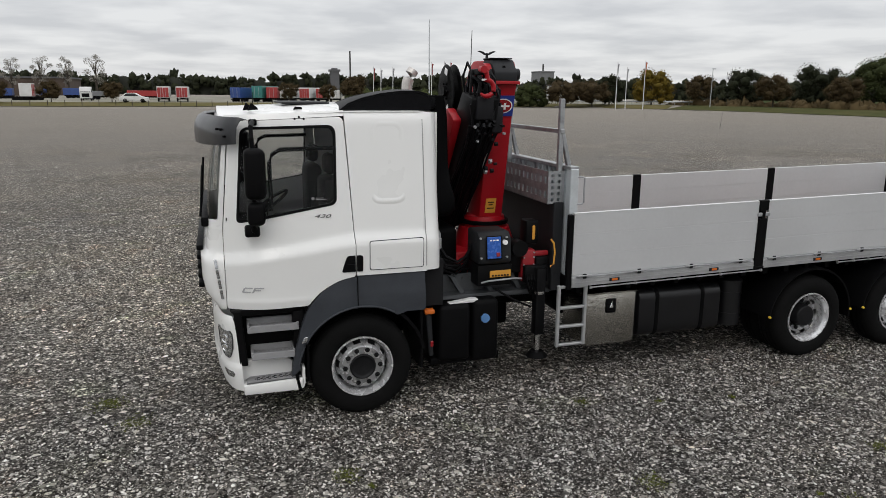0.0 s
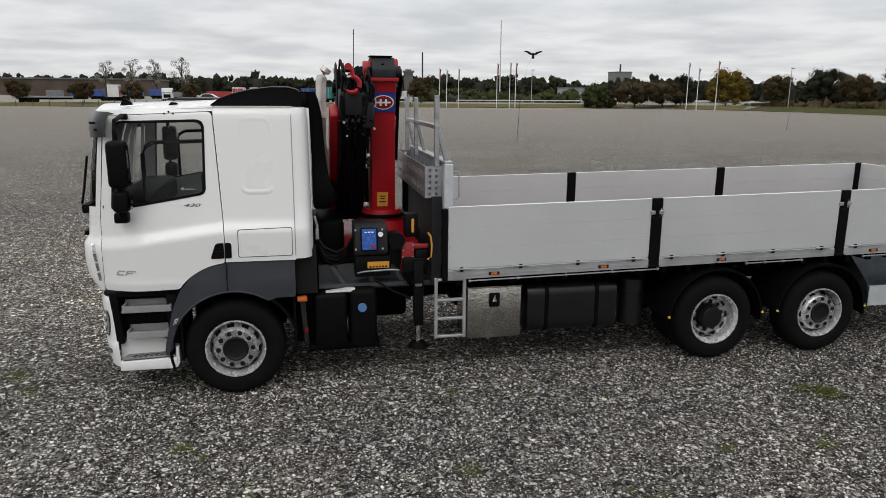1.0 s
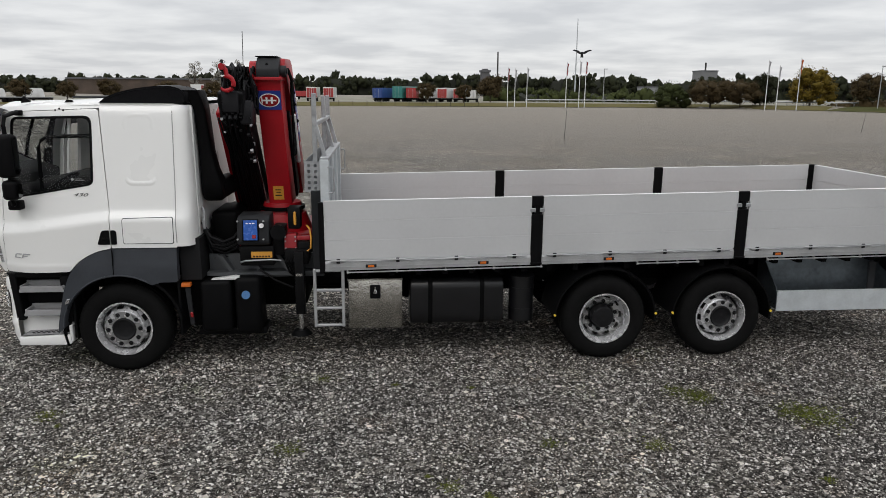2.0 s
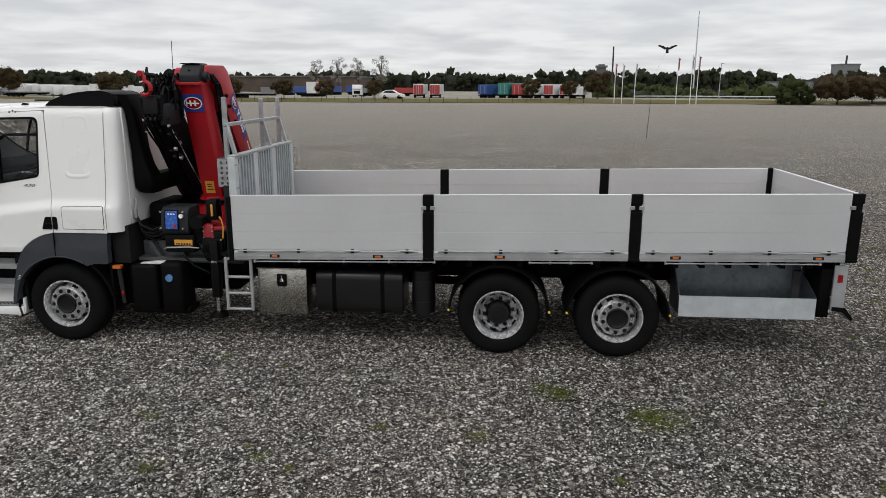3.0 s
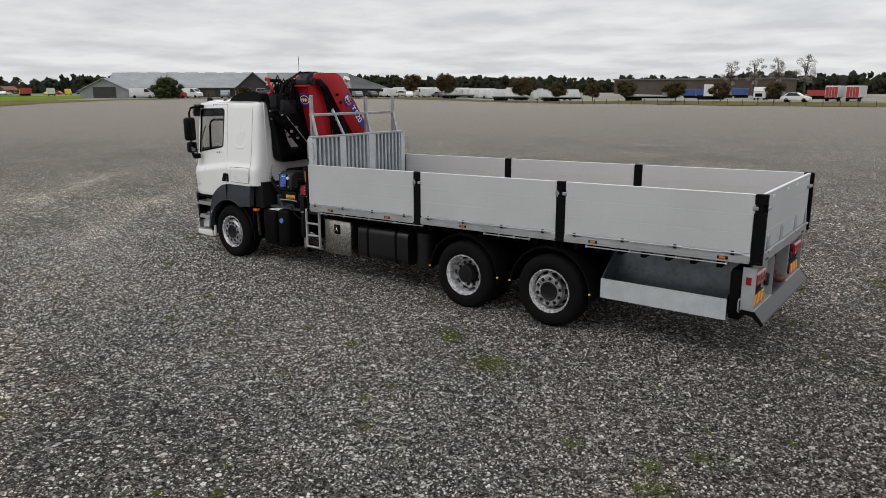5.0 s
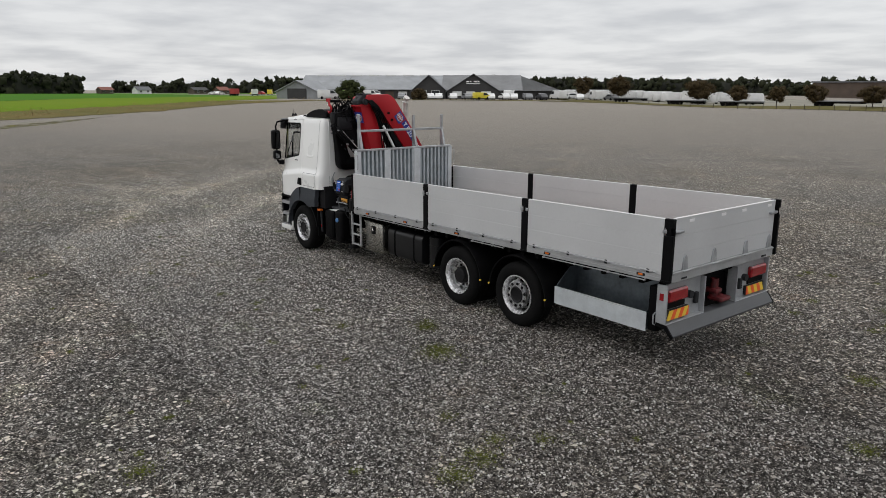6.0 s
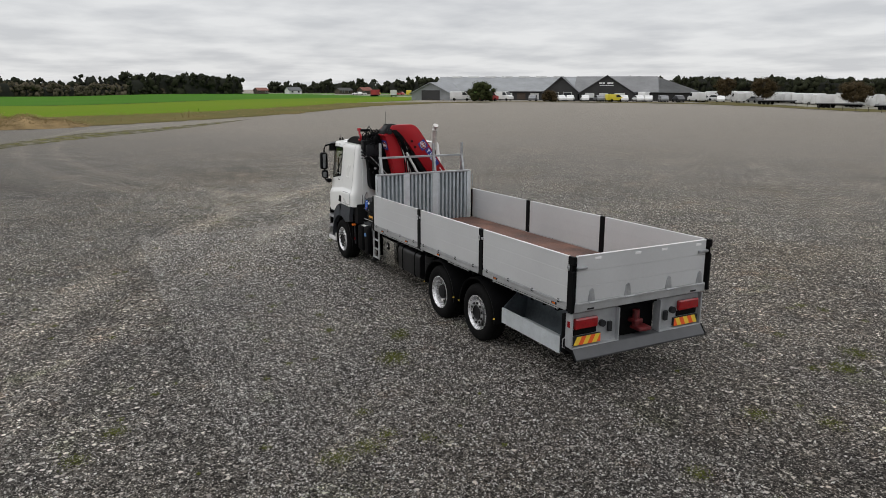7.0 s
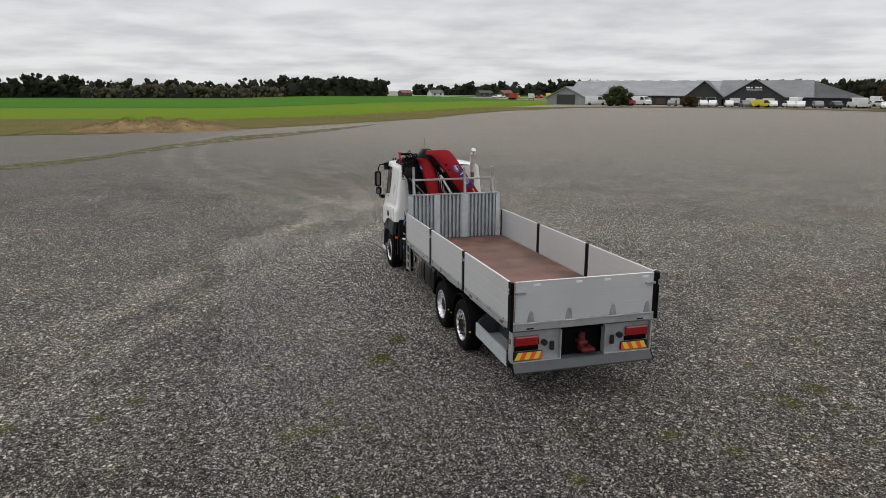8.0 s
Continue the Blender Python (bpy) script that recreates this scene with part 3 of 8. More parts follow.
def step(z, x0, x1):
    def build(bm):
        prism(bm, rpoly([(x0, z), (x0 + .03, z + .045), (x1 - .015, z + .045), (x1, z), (x1, z - .02), (x0, z - .02)], .01, 2), "y", 5.105, 5.13, 0.003, 1)
        box(bm, x0 + .005, x1 - .005, 5.12, 5.31, z - .015, z + .012, 0.004, 1)
        box(bm, x0, x0 + .025, 5.13, 5.31, z - .015, z + .05, 0.006, 1)
        box(bm, x1 - .025, x1, 5.13, 5.31, z - .015, z + .05, 0.006, 1)
        box(bm, x0, x1, 5.29, 5.31, z - .015, z + .07, 0.006, 1)
        for i in range(9):
            for j in range(3):
                xx = x0 + .05 + i * (x1 - x0 - .1) / 8
                box(bm, xx - .010, xx + .010, 5.155 + j * .045, 5.165 + j * .045, z + .012, z + .018)
    return build


both("step", step(0.95, -0.055, 0.41), STEPG, lorry, "grey plastic entry step")
both("step", step(0.685, -0.03, 0.37), STEPG, lorry, "grey plastic entry step")


BUMP_S = [(0, 0), (0.14, 0.01), (0.27, 0.03), (0.39, 0.06), (0.50, 0.10), (0.62, 0.17), (0.76, 0.28), (0.88, 0.45), (0.96, 0.70), (1.0, 1.0)]
# height, rear edge, front, side
BUMP_Z = [(0.335, -0.10, -0.27, 5.21), (0.36, -0.105, -0.32, 5.165), (0.45, -0.11, -0.35, 5.145), (0.575, -0.115, -0.365, 5.14), (0.60, -0.118, -0.362, 5.145), (0.625, -0.12, -0.35, 5.158), (0.64, -0.12, -0.35, 5.16),
          (0.80, -0.135, -0.36, 5.16), (1.0, -0.16, -0.365, 5.165), (1.05, -0.17, -0.355, 5.175), (1.085, -0.18, -0.33, 5.20)]


def bump_at(sy, z):
    """A place on the bumper's skin: sy runs from its side to the middle."""
    zs = [b[0] for b in BUMP_Z]
    xe, xfr, yy = (float(np.interp(z, zs, [b[k] for b in BUMP_Z])) for k in (1, 2, 3))
    sx = float(np.interp(sy, [s[1] for s in BUMP_S], [s[0] for s in BUMP_S]))
    return Vector((xe + (xfr - xe) * sx, yy + (YC - yy) * sy, z))


def skin_patch(bm, outline, lift):
    """A patch on the bumper's skin: rows of (height, sy from, sy to), raised by lift."""
    loft(bm, [[bump_at(a + (b - a) * k / 8, z) + Vector((-0.75, -0.66, 0)) * lift for k in range(9)] for z, a, b in outline])


def bump_corner(bm):
    rows = []
    for z, xe, xfr, yy in BUMP_Z:
        near = [(xe + (xfr - xe) * sx, yy + (YC - yy) * sy, z) for sx, sy in BUMP_S]
        rows.append(near + [(x, 2 * YC - y, zz) for x, y, zz in near[-2::-1]])
    loft(bm, rows)
    for far in (False, True):
        sub = bmesh.new()
        # step rail with raised rear end
        prism(sub, rpoly([(-0.12, 0.335), (0.41, 0.33), (0.445, 0.36), (0.45, 0.555), (0.36, 0.565), (0.33, 0.60), (0.26, 0.63), (-0.12, 0.63)], [0, .03, .03, .02, .04, .04, .05, 0], 3), "y", 5.24, 5.28, 0.004, 1)
        prism(sub, rpoly([(-0.11, 0.335), (0.41, 0.33), (0.445, 0.36), (0.447, 0.45), (-0.11, 0.43)], [0, .03, .03, .02, 0], 3), "y", 5.10, 5.25, 0.012, 2)
        box(sub, 0.42, 0.45, 5.10, 5.26, 0.38, 0.555, 0.008, 1)
        if far:
            mirrored(sub, YC)
        me = bpy.data.meshes.new("t"); sub.to_mesh(me); sub.free(); bm.from_mesh(me); bpy.data.meshes.remove(me)


bm = bmesh.new(); bump_corner(bm)
bumper = part("front_bumper", bm, WHITE, lorry, "white front bumper with side step", 35)


def tread(bm):
    prism(bm, rpoly([(-0.085, 0.436), (0.43, 0.452), (0.425, 0.462), (-0.08, 0.446)], 0, 1), "y", 5.112, 5.25)
    for side in (5.112, 5.238):
        prism(bm, [(-0.085, 0.44), (0.43, 0.456), (0.40, 0.472), (-0.05, 0.462)], "y", side, side + .012)


def tread_slot(bm):
    for i in range(7):
        for j in range(4):
            xx = -0.01 + i * .052 + .02 * (j % 2)
            box(bm, xx, xx + .026, 5.135 + j * .026, 5.145 + j * .026, 0.440 + .031 * (xx + .08), 0.4505 + .031 * (xx + .08))


both("tread_slot", tread_slot, BLACK, bumper, "dark drain slots in the step")
for ob in both("step_tread", tread, STEPG, bumper, "grey ribbed bumper step"):
    pass


LAMP_EDGE = [(0.672, 0.075, 0.13), (0.69, 0.055, 0.17), (0.72, 0.040, 0.21), (0.78, 0.024, 0.235), (0.86, 0.016, 0.24), (0.915, 0.016, 0.235), (0.94, 0.024, 0.22)]
both("headlamp", lambda bm: skin_patch(bm, LAMP_EDGE, 0.006), LENS, bumper, "clear headlamp lens", 50)


def lamp_bowl(sy, z, r):
    def build(bm):
        c = bump_at(sy, z)
        m = look(c + Vector((-0.75, -0.66, 0)) * .012, c) @ pose(0, 0, 0, -90, 0, 0)
        revolve(bm, [(0.001, 0.002), (r * .35, 0.0), (r * .4, -0.006), (r * .8, -0.003), (r, -0.009), (r * 1.12, -0.007), (r * 1.14, 0.01)], 22, m)
    return build


for sy, z, r in ((0.085, 0.855, 0.036), (0.10, 0.765, 0.030)):
    both("lamp_bowl", lamp_bowl(sy, z, r), CHROME, bumper, "chrome lamp reflector", 40)


def lamp_rim(bm):
    loop = [bump_at(a, z) for z, a, b in LAMP_EDGE] + [bump_at(b, z) for z, a, b in LAMP_EDGE[::-1]]
    tube(bm, [p + Vector((-0.75, -0.66, 0)) * .005 for p in loop + loop[:1]], 0.005, 6)


both("lamp_rim", lamp_rim, CAPG, bumper, "dark headlamp surround", 60)
both("fog_lamp", lambda bm: skin_patch(bm, [(0.49, 0.05, 0.11), (0.505, 0.035, 0.15), (0.53, 0.03, 0.17), (0.55, 0.04, 0.17)], 0.005), LENS, bumper, "small fog lamp in the bumper", 50)
for z in (0.72, 0.97):
    both("bumper_bolt", lambda bm, z=z: cyl(bm, bump_at(0.0, z) + Vector((.004, -.004, 0)), bump_at(0.0, z) + Vector((.004, .01, 0)), .009, seg=8), BLACK, bumper)


# sun visor, aerials, roof details ------------------------------
VISOR = [(5.17, -0.07), (5.20, -0.13), (5.28, -0.19), (5.40, -0.24), (5.55, -0.29), (5.80, -0.36), (6.10, -0.41), (YC, -0.425)]


def visor(bm):
    line = VISOR + [(2 * YC - y, x) for y, x in VISOR[-2::-1]]
    rows = []
    for y, x in line:
        u = min(1, abs(y - YC) / 1.2)
        low = 2.60 + 0.035 * u ** 4
        rows.append([(x + .10 * (1 - u * .6), y + (.02 if y < YC else -.02) * u, 2.885 - .02 * u), (x + .04, y, 2.85 - .01 * u), (x + .005, y, 2.78), (x - .004, y, 2.70), (x + .002, y, low), (x + .010, y, low + .002), (x + .012, y, 2.70), (x + .022, y, 2.78), (x + .055, y, 2.835), (x + .11, y, 2.865 - .02 * u)])
    loft(bm, rows, closed=True, caps=True)


bm = bmesh.new(); visor(bm)
vis = part("sun_visor", bm, SMOKE, lorry, "smoked grey sun visor wrapped over the windscreen", 40)
for y, x in ((5.215, -0.150), (5.30, -0.208), (5.25, -0.176)):
    for far in (False, True):
        bm = bmesh.new(); cyl(bm, (x - .014, y - .01, 2.70 + .06 * (y > 5.24)), (x + .01, y + .008, 2.70 + .06 * (y > 5.24)), .010, seg=8)
        if far: mirrored(bm, YC)
        part("visor_screw", bm, BLACK, vis)
for x, y in ((0.06, 5.42), (0.02, 5.50), (0.46, 5.5)):
    bm = bmesh.new()
    prism(bm, [(x, 2.915), (x + .09, 2.925), (x + .085, 2.945), (x + .03, 2.985 if x < .3 else 2.95)], "y", y - .015, y + .015)
    if x == 0.06:
        tube(bm, [(0.10, 5.42, 2.93), (0.115, 5.42, 3.08)], 0.004, 5)
    part("aerial", bm, BLACK, lorry, "small black roof aerial")
bm = bmesh.new()
for x, z in ((0.455, 2.846), (0.535, 2.846), (0.495, 2.862)):
    cyl(bm, (x, ys(x, z) - .004, z), (x, ys(x, z) + .01, z), 0.010, seg=8)
part("roof_screw", bm, BLACK, lorry, "black mounting holes over the door")
bm = bmesh.new()
box(bm, 0.40, 0.86, 5.85, 6.85, 2.965, 2.985, 0.008)
part("roof_hatch", bm, CAPG, lorry, "dark roof hatch")
# roof fairing, hollow at its sides
def fairing(bm):
    out = [(0.87, 2.925), (0.95, 2.985), (1.08, 3.035), (1.25, 3.075), (1.45, 3.10), (1.62, 3.10), (1.71, 3.075), (1.76, 3.02)]
    ya, yb = 5.33, 6.02
    rows = [[(x, y, z - dz) for y, dz in ((ya, 0.02), (ya + .03, 0.004), (ya + .12, 0), (5.68, -0.012), (yb - .12, 0), (yb - .03, 0.004), (yb, 0.02))] for x, z in out]
    loft(bm, rows)
    for y in (ya + .005, yb - .035):
        prism(bm, out + [(1.74, 2.92)], "y", y, y + .03)
part_f = bmesh.new(); fairing(part_f)
part("roof_fairing", part_f, CARBON, lorry, "black roof air scoop", 40)


def duct(bm):
    rows = []
    for x0, x1, z, y0, w in ((1.70, 1.88, 3.06, 5.34, .42), (1.77, 1.91, 2.98, 5.36, .36), (1.82, 1.94, 2.85, 5.40, .28), (1.83, 1.97, 2.4, 5.45, .24), (1.83, 2.0, 2.2, 5.46, .27), (1.83, 2.05, 2.05, 5.46, .32), (1.83, 2.06, 1.93, 5.48, .36), (1.835, 2.04, 1.865, 5.53, .34), (1.85, 2.01, 1.835, 5.60, .26)):
        rows.append([(x, y, z) for x, y in rpoly([(x0, y0), (x1, y0 + .01), (x1, y0 + w), (x0, y0 + w)], .035, 3)])
    loft(bm, rows, closed=True, caps=True)


bm = bmesh.new(); duct(bm)
tube(bm, [(1.95, 5.60, 1.97), (1.97, 5.80, 1.965), (2.0, 6.1, 1.97), (2.02, 6.5, 1.95)], [.12, .130, .125, .11], 14)
part("air_intake", bm, BLACK, lorry, "black air intake duct behind the cab", 40)
bm = bmesh.new()
box(bm, 1.83, 2.05, 5.75, 7.0, 1.30, 1.62, 0.05)
part("cab_suspension", bm, FRAME, lorry, "black cab mounting beam", 40)
bm = bmesh.new()
box(bm, 1.86, 2.16, 5.70, 6.40, 1.12, 1.70, 0.06, 3)
part("filter_housing", bm, FRAME, lorry, "black air filter housing behind the cab", 40)
rl = random.Random(17)
for i in range(9):
    bm = bmesh.new()
    y, z = 5.42 + .03 * i, 1.62 - .05 * i
    tube(bm, [(1.83, y, z), (1.92, y - .05, z - .10 - rl.uniform(0, .1)), (2.05, y - .04, z - .22), (2.16, y + .02, z - .18), (2.26, y + .08, z - .05)], rl.uniform(.010, .018), 6)
    part("coiled_line", bm, HOSE, lorry, "black coiled air line")
bm = bmesh.new()
tube(bm, [(1.835, 5.46, 1.78), (1.86, 5.40, 1.70), (1.855, 5.38, 1.60)], 0.014, 6)
box(bm, 1.84, 1.875, 5.37, 5.41, 1.55, 1.66, 0.006, 1)
part("cab_latch", bm, GALV, lorry, "bright cab locking lever")
bm = bmesh.new()
box(bm, 1.72, 1.80, 5.34, 6.0, 2.93, 3.06, 0.03)
part("scoop_end", bm, CARBON, lorry, "black rear end of the air scoop", 40)
# exhaust stack on the far side
bm = bmesh.new()
tube(bm, [(2.0, 7.2, 1.5), (2.0, 7.2, 2.3), (2.0, 7.2, 2.4), (2.0, 7.2, 3.06)], [0.080, 0.080, 0.052, 0.050], 14)
exh = part("exhaust_pipe", bm, mat("heat_stained_steel", (0.16, 0.13, 0.11), 0.45, metal=0.6, var=0.4, scale=9), lorry, "dark exhaust stack behind the cab", 40)
bm = bmesh.new()
tube(bm, [(2.0, 7.2, 2.74), (2.0, 7.2, 3.12), (2.006, 7.2, 3.19), (2.022, 7.2, 3.24), (2.05, 7.2, 3.30), (2.085, 7.2, 3.345)], [.064, .064, .067, .069, .069, .067], 18)
part("exhaust_tip", bm, mat("tarnished_steel", (0.60, 0.57, 0.54), 0.40, metal=0.5, var=0.25, scale=12), exh, "pale bent exhaust tip", 40)


# mirrors -------------------------------------------------------
def mirrors(bm):
    box(bm, -0.015, 0.16, 4.88, 5.06, 2.18, 2.615, 0.05, 3)
    box(bm, -0.005, 0.145, 4.91, 5.07, 1.95, 2.155, 0.045, 3)
    tube(bm, [(0.09, 5.29, 2.815), (0.08, 5.18, 2.82), (0.06, 5.03, 2.79), (0.06, 4.99, 2.70), (0.065, 4.99, 2.58)], [.026, .022, .02, .02, .02], 10)
    box(bm, 0.055, 0.125, 5.235, 5.30, 2.79, 2.845, 0.012)
    tube(bm, [(0.06, 4.99, 2.2), (0.06, 4.99, 2.12)], 0.02)
    tube(bm, [(0.06, 5.0, 1.96), (0.05, 5.02, 1.90), (0.04, 5.12, 1.885)], 0.025)
    box(bm, -0.03, 0.10, 5.05, 5.16, 1.83, 1.93, 0.02)


mo = both("mirror_housing", mirrors, BLACK, lorry, "black door mirror on a tubular arm", 40)
for ob in mo:
    bm = bmesh.new()
    panel(bm, rpoly([(0, 2.22), (0.10, 2.22), (0.10, 2.58), (0, 2.58)], .03, 3), (), None, 0.0)
    panel(bm, rpoly([(0, 1.98), (0.09, 1.98), (0.09, 2.12), (0, 2.12)], .03, 3), (), None, 0.0)
    bmesh.ops.transform(bm, matrix=pose(0.163, 4.915, 0, 0, 0, 90), verts=bm.verts[:])
    if ob == mo[1]:
        mirrored(bm, YC)
    part("mirror_glass", bm, MIRROR, ob, "mirror glass")


# wheels --------------------------------------------------------
def wheel_meshes():
    w, R = 0.31, 0.498
    bm = bmesh.new()
    prof = [(0.30, 0.02), (0.315, 0.0), (0.36, -0.012), (0.42, -0.014), (0.455, 0.0), (0.478, 0.018), (0.492, 0.035), (R, 0.06), (R, 0.075), (R - .012, 0.078), (R - .012, 0.088), (R, 0.091), (R, 0.145), (R - .012, 0.148), (R - .012, 0.160), (R, 0.163), (R, 0.217), (R - .012, 0.220), (R - .012, 0.230), (R, 0.233), (R, 0.25), (0.492, 0.275), (0.478, 0.292), (0.455, w), (0.36, w + .012), (0.30, w - .02)]
    revolve(bm, prof, 96)
    # shoulder lugs: every other step of the shoulder is cut back
    for v in bm.verts:
        rad = math.hypot(v.co.x, v.co.z)
        if rad > 0.470 and (v.co.y < 0.07 or v.co.y > 0.24):
            k = round(math.atan2(v.co.z, v.co.x) / (2 * math.pi) * 96)
            if k % 2:
                f = (rad - 0.010) / rad
                v.co.x *= f; v.co.z *= f
    tyre = to_mesh("tyre", bm, RUBBER, 40)
    # front rim: the disc stands out
    def rim(deep):
        b = bmesh.new()
        revolve(b, [(0.302, 0.006), (0.300, -0.004), (0.288, -0.004), (0.282, 0.010), (0.272, 0.03), (0.262, 0.05), (0.258, 0.09 if not deep else 0.15), (0.255, 0.24), (0.285, 0.29), (0.300, 0.30)], 56)
        seg = 60
        if deep:
            ring = [(0.257, 0.125), (0.243, 0.138), (0.218, 0.155), (0.155, 0.163), (0.135, 0.163)]
        else:
            ring = [(0.258, 0.115), (0.250, 0.100), (0.224, 0.040), (0.207, 0.012), (0.198, 0.003), (0.128, 0.0)]
        rows = [[b.verts.new((r * math.cos(2 * math.pi * k / seg), y, r * math.sin(2 * math.pi * k / seg))) for k in range(seg)] for r, y in ring]
        for i, (ra, rb) in enumerate(zip(rows, rows[1:])):
            for k in range(seg):
                if i == 1 and k % 6 < 3:
                    continue
                b.faces.new((ra[k], ra[(k + 1) % seg], rb[(k + 1) % seg], rb[k]))
        bmesh.ops.solidify(b, geom=[f for f in b.faces if all(0.12 < math.hypot(v.co.x, v.co.z) < 0.2585 for v in f.verts) and len(f.verts) == 4 and f.calc_center_median().y < 0.2], thickness=0.008)
        return to_mesh("rim", b, RIM, 35)
    def hub(deep):
        b = bmesh.new()
        if deep:
            revolve(b, [(0.14, 0.168), (0.132, 0.10), (0.125, 0.055), (0.115, 0.045), (0.06, 0.04), (0.001, 0.04)], 32)
        else:
            revolve(b, [(0.128, 0.02), (0.124, -0.006), (0.115, -0.012), (0.105, 0.0), (0.09, 0.006), (0.001, 0.002)], 32)
        for k in range(10):
            a = 2 * math.pi * (k + .5) / 10
            y0 = 0.150 if deep else 0.0
            rr = 0.172 if deep else 0.170
            cyl(b, (rr * math.cos(a), y0 - .004, rr * math.sin(a)), (rr * math.cos(a), y0 + .03, rr * math.sin(a)), 0.0235, seg=14)
            cyl(b, (rr * math.cos(a), y0 - .016, rr * math.sin(a)), (rr * math.cos(a), y0 + .03, rr * math.sin(a)), 0.012, seg=6)
        # brake drum shows behind the holes
        revolve(b, [(0.245, 0.10 if not deep else 0.19), (0.245, 0.28), (0.05, 0.28)], 32)
        revolve(b, [(0.245, 0.10 if not deep else 0.19), (0.10, 0.10 if not deep else 0.19)], 32)
        return to_mesh("hub", b, HUB, 35)
    return tyre, rim(False), rim(True), hub(False), hub(True)


TYRE, RIM_F, RIM_R, HUB_F, HUB_R = wheel_meshes()
AXLES = ((1.0, False), (6.39, True), (7.79, False))
for x, dual in AXLES:
    for far in (False, True):
        y = 5.10 if not far else 2 * YC - 5.10
        m = pose(x, y, 0.498, 0, random.uniform(0, 360), 0) if not far else pose(x, y, 0.498, 0, random.uniform(0, 360), 180)
        tyre = placed("wheel", TYRE, lorry, m, "black lorry tyre on a silver steel rim")
        for nm, me in (("rim", RIM_R if dual else RIM_F), ("hub", HUB_R if dual else HUB_F)):
            ob = new(nm, me); ob.parent = tyre
            tagged(ob, "silver ten-hole steel rim" if nm == "rim" else "dark hub with wheel nuts")
        if dual:
            placed("inner_tyre", TYRE, lorry, m @ Matrix.Translation((0, 0.335, 0)), "black inner twin tyre")

# chassis -------------------------------------------------------
bm = bmesh.new()
for y in (5.98, 6.76 - .08):
    box(bm, 0.1, 10.1, y, y + .08, 0.74, 1.03, 0.006, 1)
for x in (2.0, 3.2, 4.6, 5.6, 7.1, 8.5, 9.9):
    box(bm, x, x + .1, 6.0, 6.74, 0.8, 0.98)
for x, _ in AXLES:
    tube(bm, [(x, 5.3, 0.5), (x, YC, 0.48), (x, 2 * YC - 5.3, 0.5)], 0.07, 10)
    box(bm, x - .5, x + .5, 5.78, 5.88, 0.52, 0.60, 0.02)
cyl(bm, (6.2, YC, 0.5), (6.6, YC, 0.5), 0.22, seg=16)
tube(bm, [(1.9, YC, 0.7), (6.2, YC, 0.55)], 0.06, 8)
box(bm, 0.5, 2.0, 5.95, 6.8, 0.5, 1.15, 0.05)
# unseen gearbox and tank shapes, added to keep light from under the lorry
box(bm, 2.1, 2.9, 6.02, 6.72, 0.45, 0.98, 0.06)
for x, r in ((3.55, .16), (4.15, .16), (5.0, .16), (8.75, .15), (9.3, .15)):
    cyl(bm, (x, 5.9, 0.72), (x, 6.84, 0.72), r, seg=14)
part("chassis_frame", bm, FRAME, lorry, "black steel chassis frame with axles")
# subframe plate under the crane
bm = bmesh.new()
box(bm, 1.86, 3.15, 5.50, 5.54, 0.96, 1.24, 0.004, 1)
prism(bm, [(1.86, 1.02), (3.1, 1.02), (3.1, 1.06), (1.86, 1.06)], "y", 5.35, 5.64)
for i in range(16):
    cyl(bm, (1.92 + i * .075, 5.487, 1.03), (1.92 + i * .075, 5.505, 1.03), 0.013, seg=6)
    cyl(bm, (1.92 + i * .075, 5.487, 1.19), (1.92 + i * .075, 5.505, 1.19), 0.013, seg=6)
for x in (1.98, 2.30, 2.62):
    prism(bm, [(x, 1.24), (x + .05, 1.24), (x + .16, 1.06), (x + .11, 1.06)], "y", 5.40, 5.50)
part("subframe_plate", bm, mat("blue_grey_paint", (0.055, 0.059, 0.064), 0.5, var=0.25), lorry, "blue-grey bolted subframe plate")


def mudguard(x):
    def build(bm):
        rows = []
        for a in range(-4, 185, 9):
            c, s = math.cos(radians(a)), math.sin(radians(a))
            rows.append([(x + r * c, y, 0.50 + r * s) for r, y in ((0.585, 5.085), (0.605, 5.08), (0.612, 5.10), (0.612, 5.72), (0.59, 5.72), (0.59, 5.11))])
        loft(bm, rows, closed=True, caps=True)
    return build


for x in (6.39, 7.79):
    for i, ob in enumerate(both("mudguard", mudguard(x), BLACK, lorry, "black plastic wheel mudguard", 40)):
        for xx in (x - .598, x + .598):
            bm = bmesh.new()
            cyl(bm, (xx, 5.068, 0.56), (xx, 5.09, 0.56), 0.014, seg=10)
            if i:
                mirrored(bm, YC)
            part("marker", bm, STRY, ob, "round yellow marker")


# side equipment ------------------------------------------------
def rk(x):
    """The bed leans forwards: its floor climbs towards the rear."""
    return 0.0165 * (x - 3.2)


def raked(bm):
    for v in bm.verts:
        v.co.z += rk(v.co.x)
    return bm


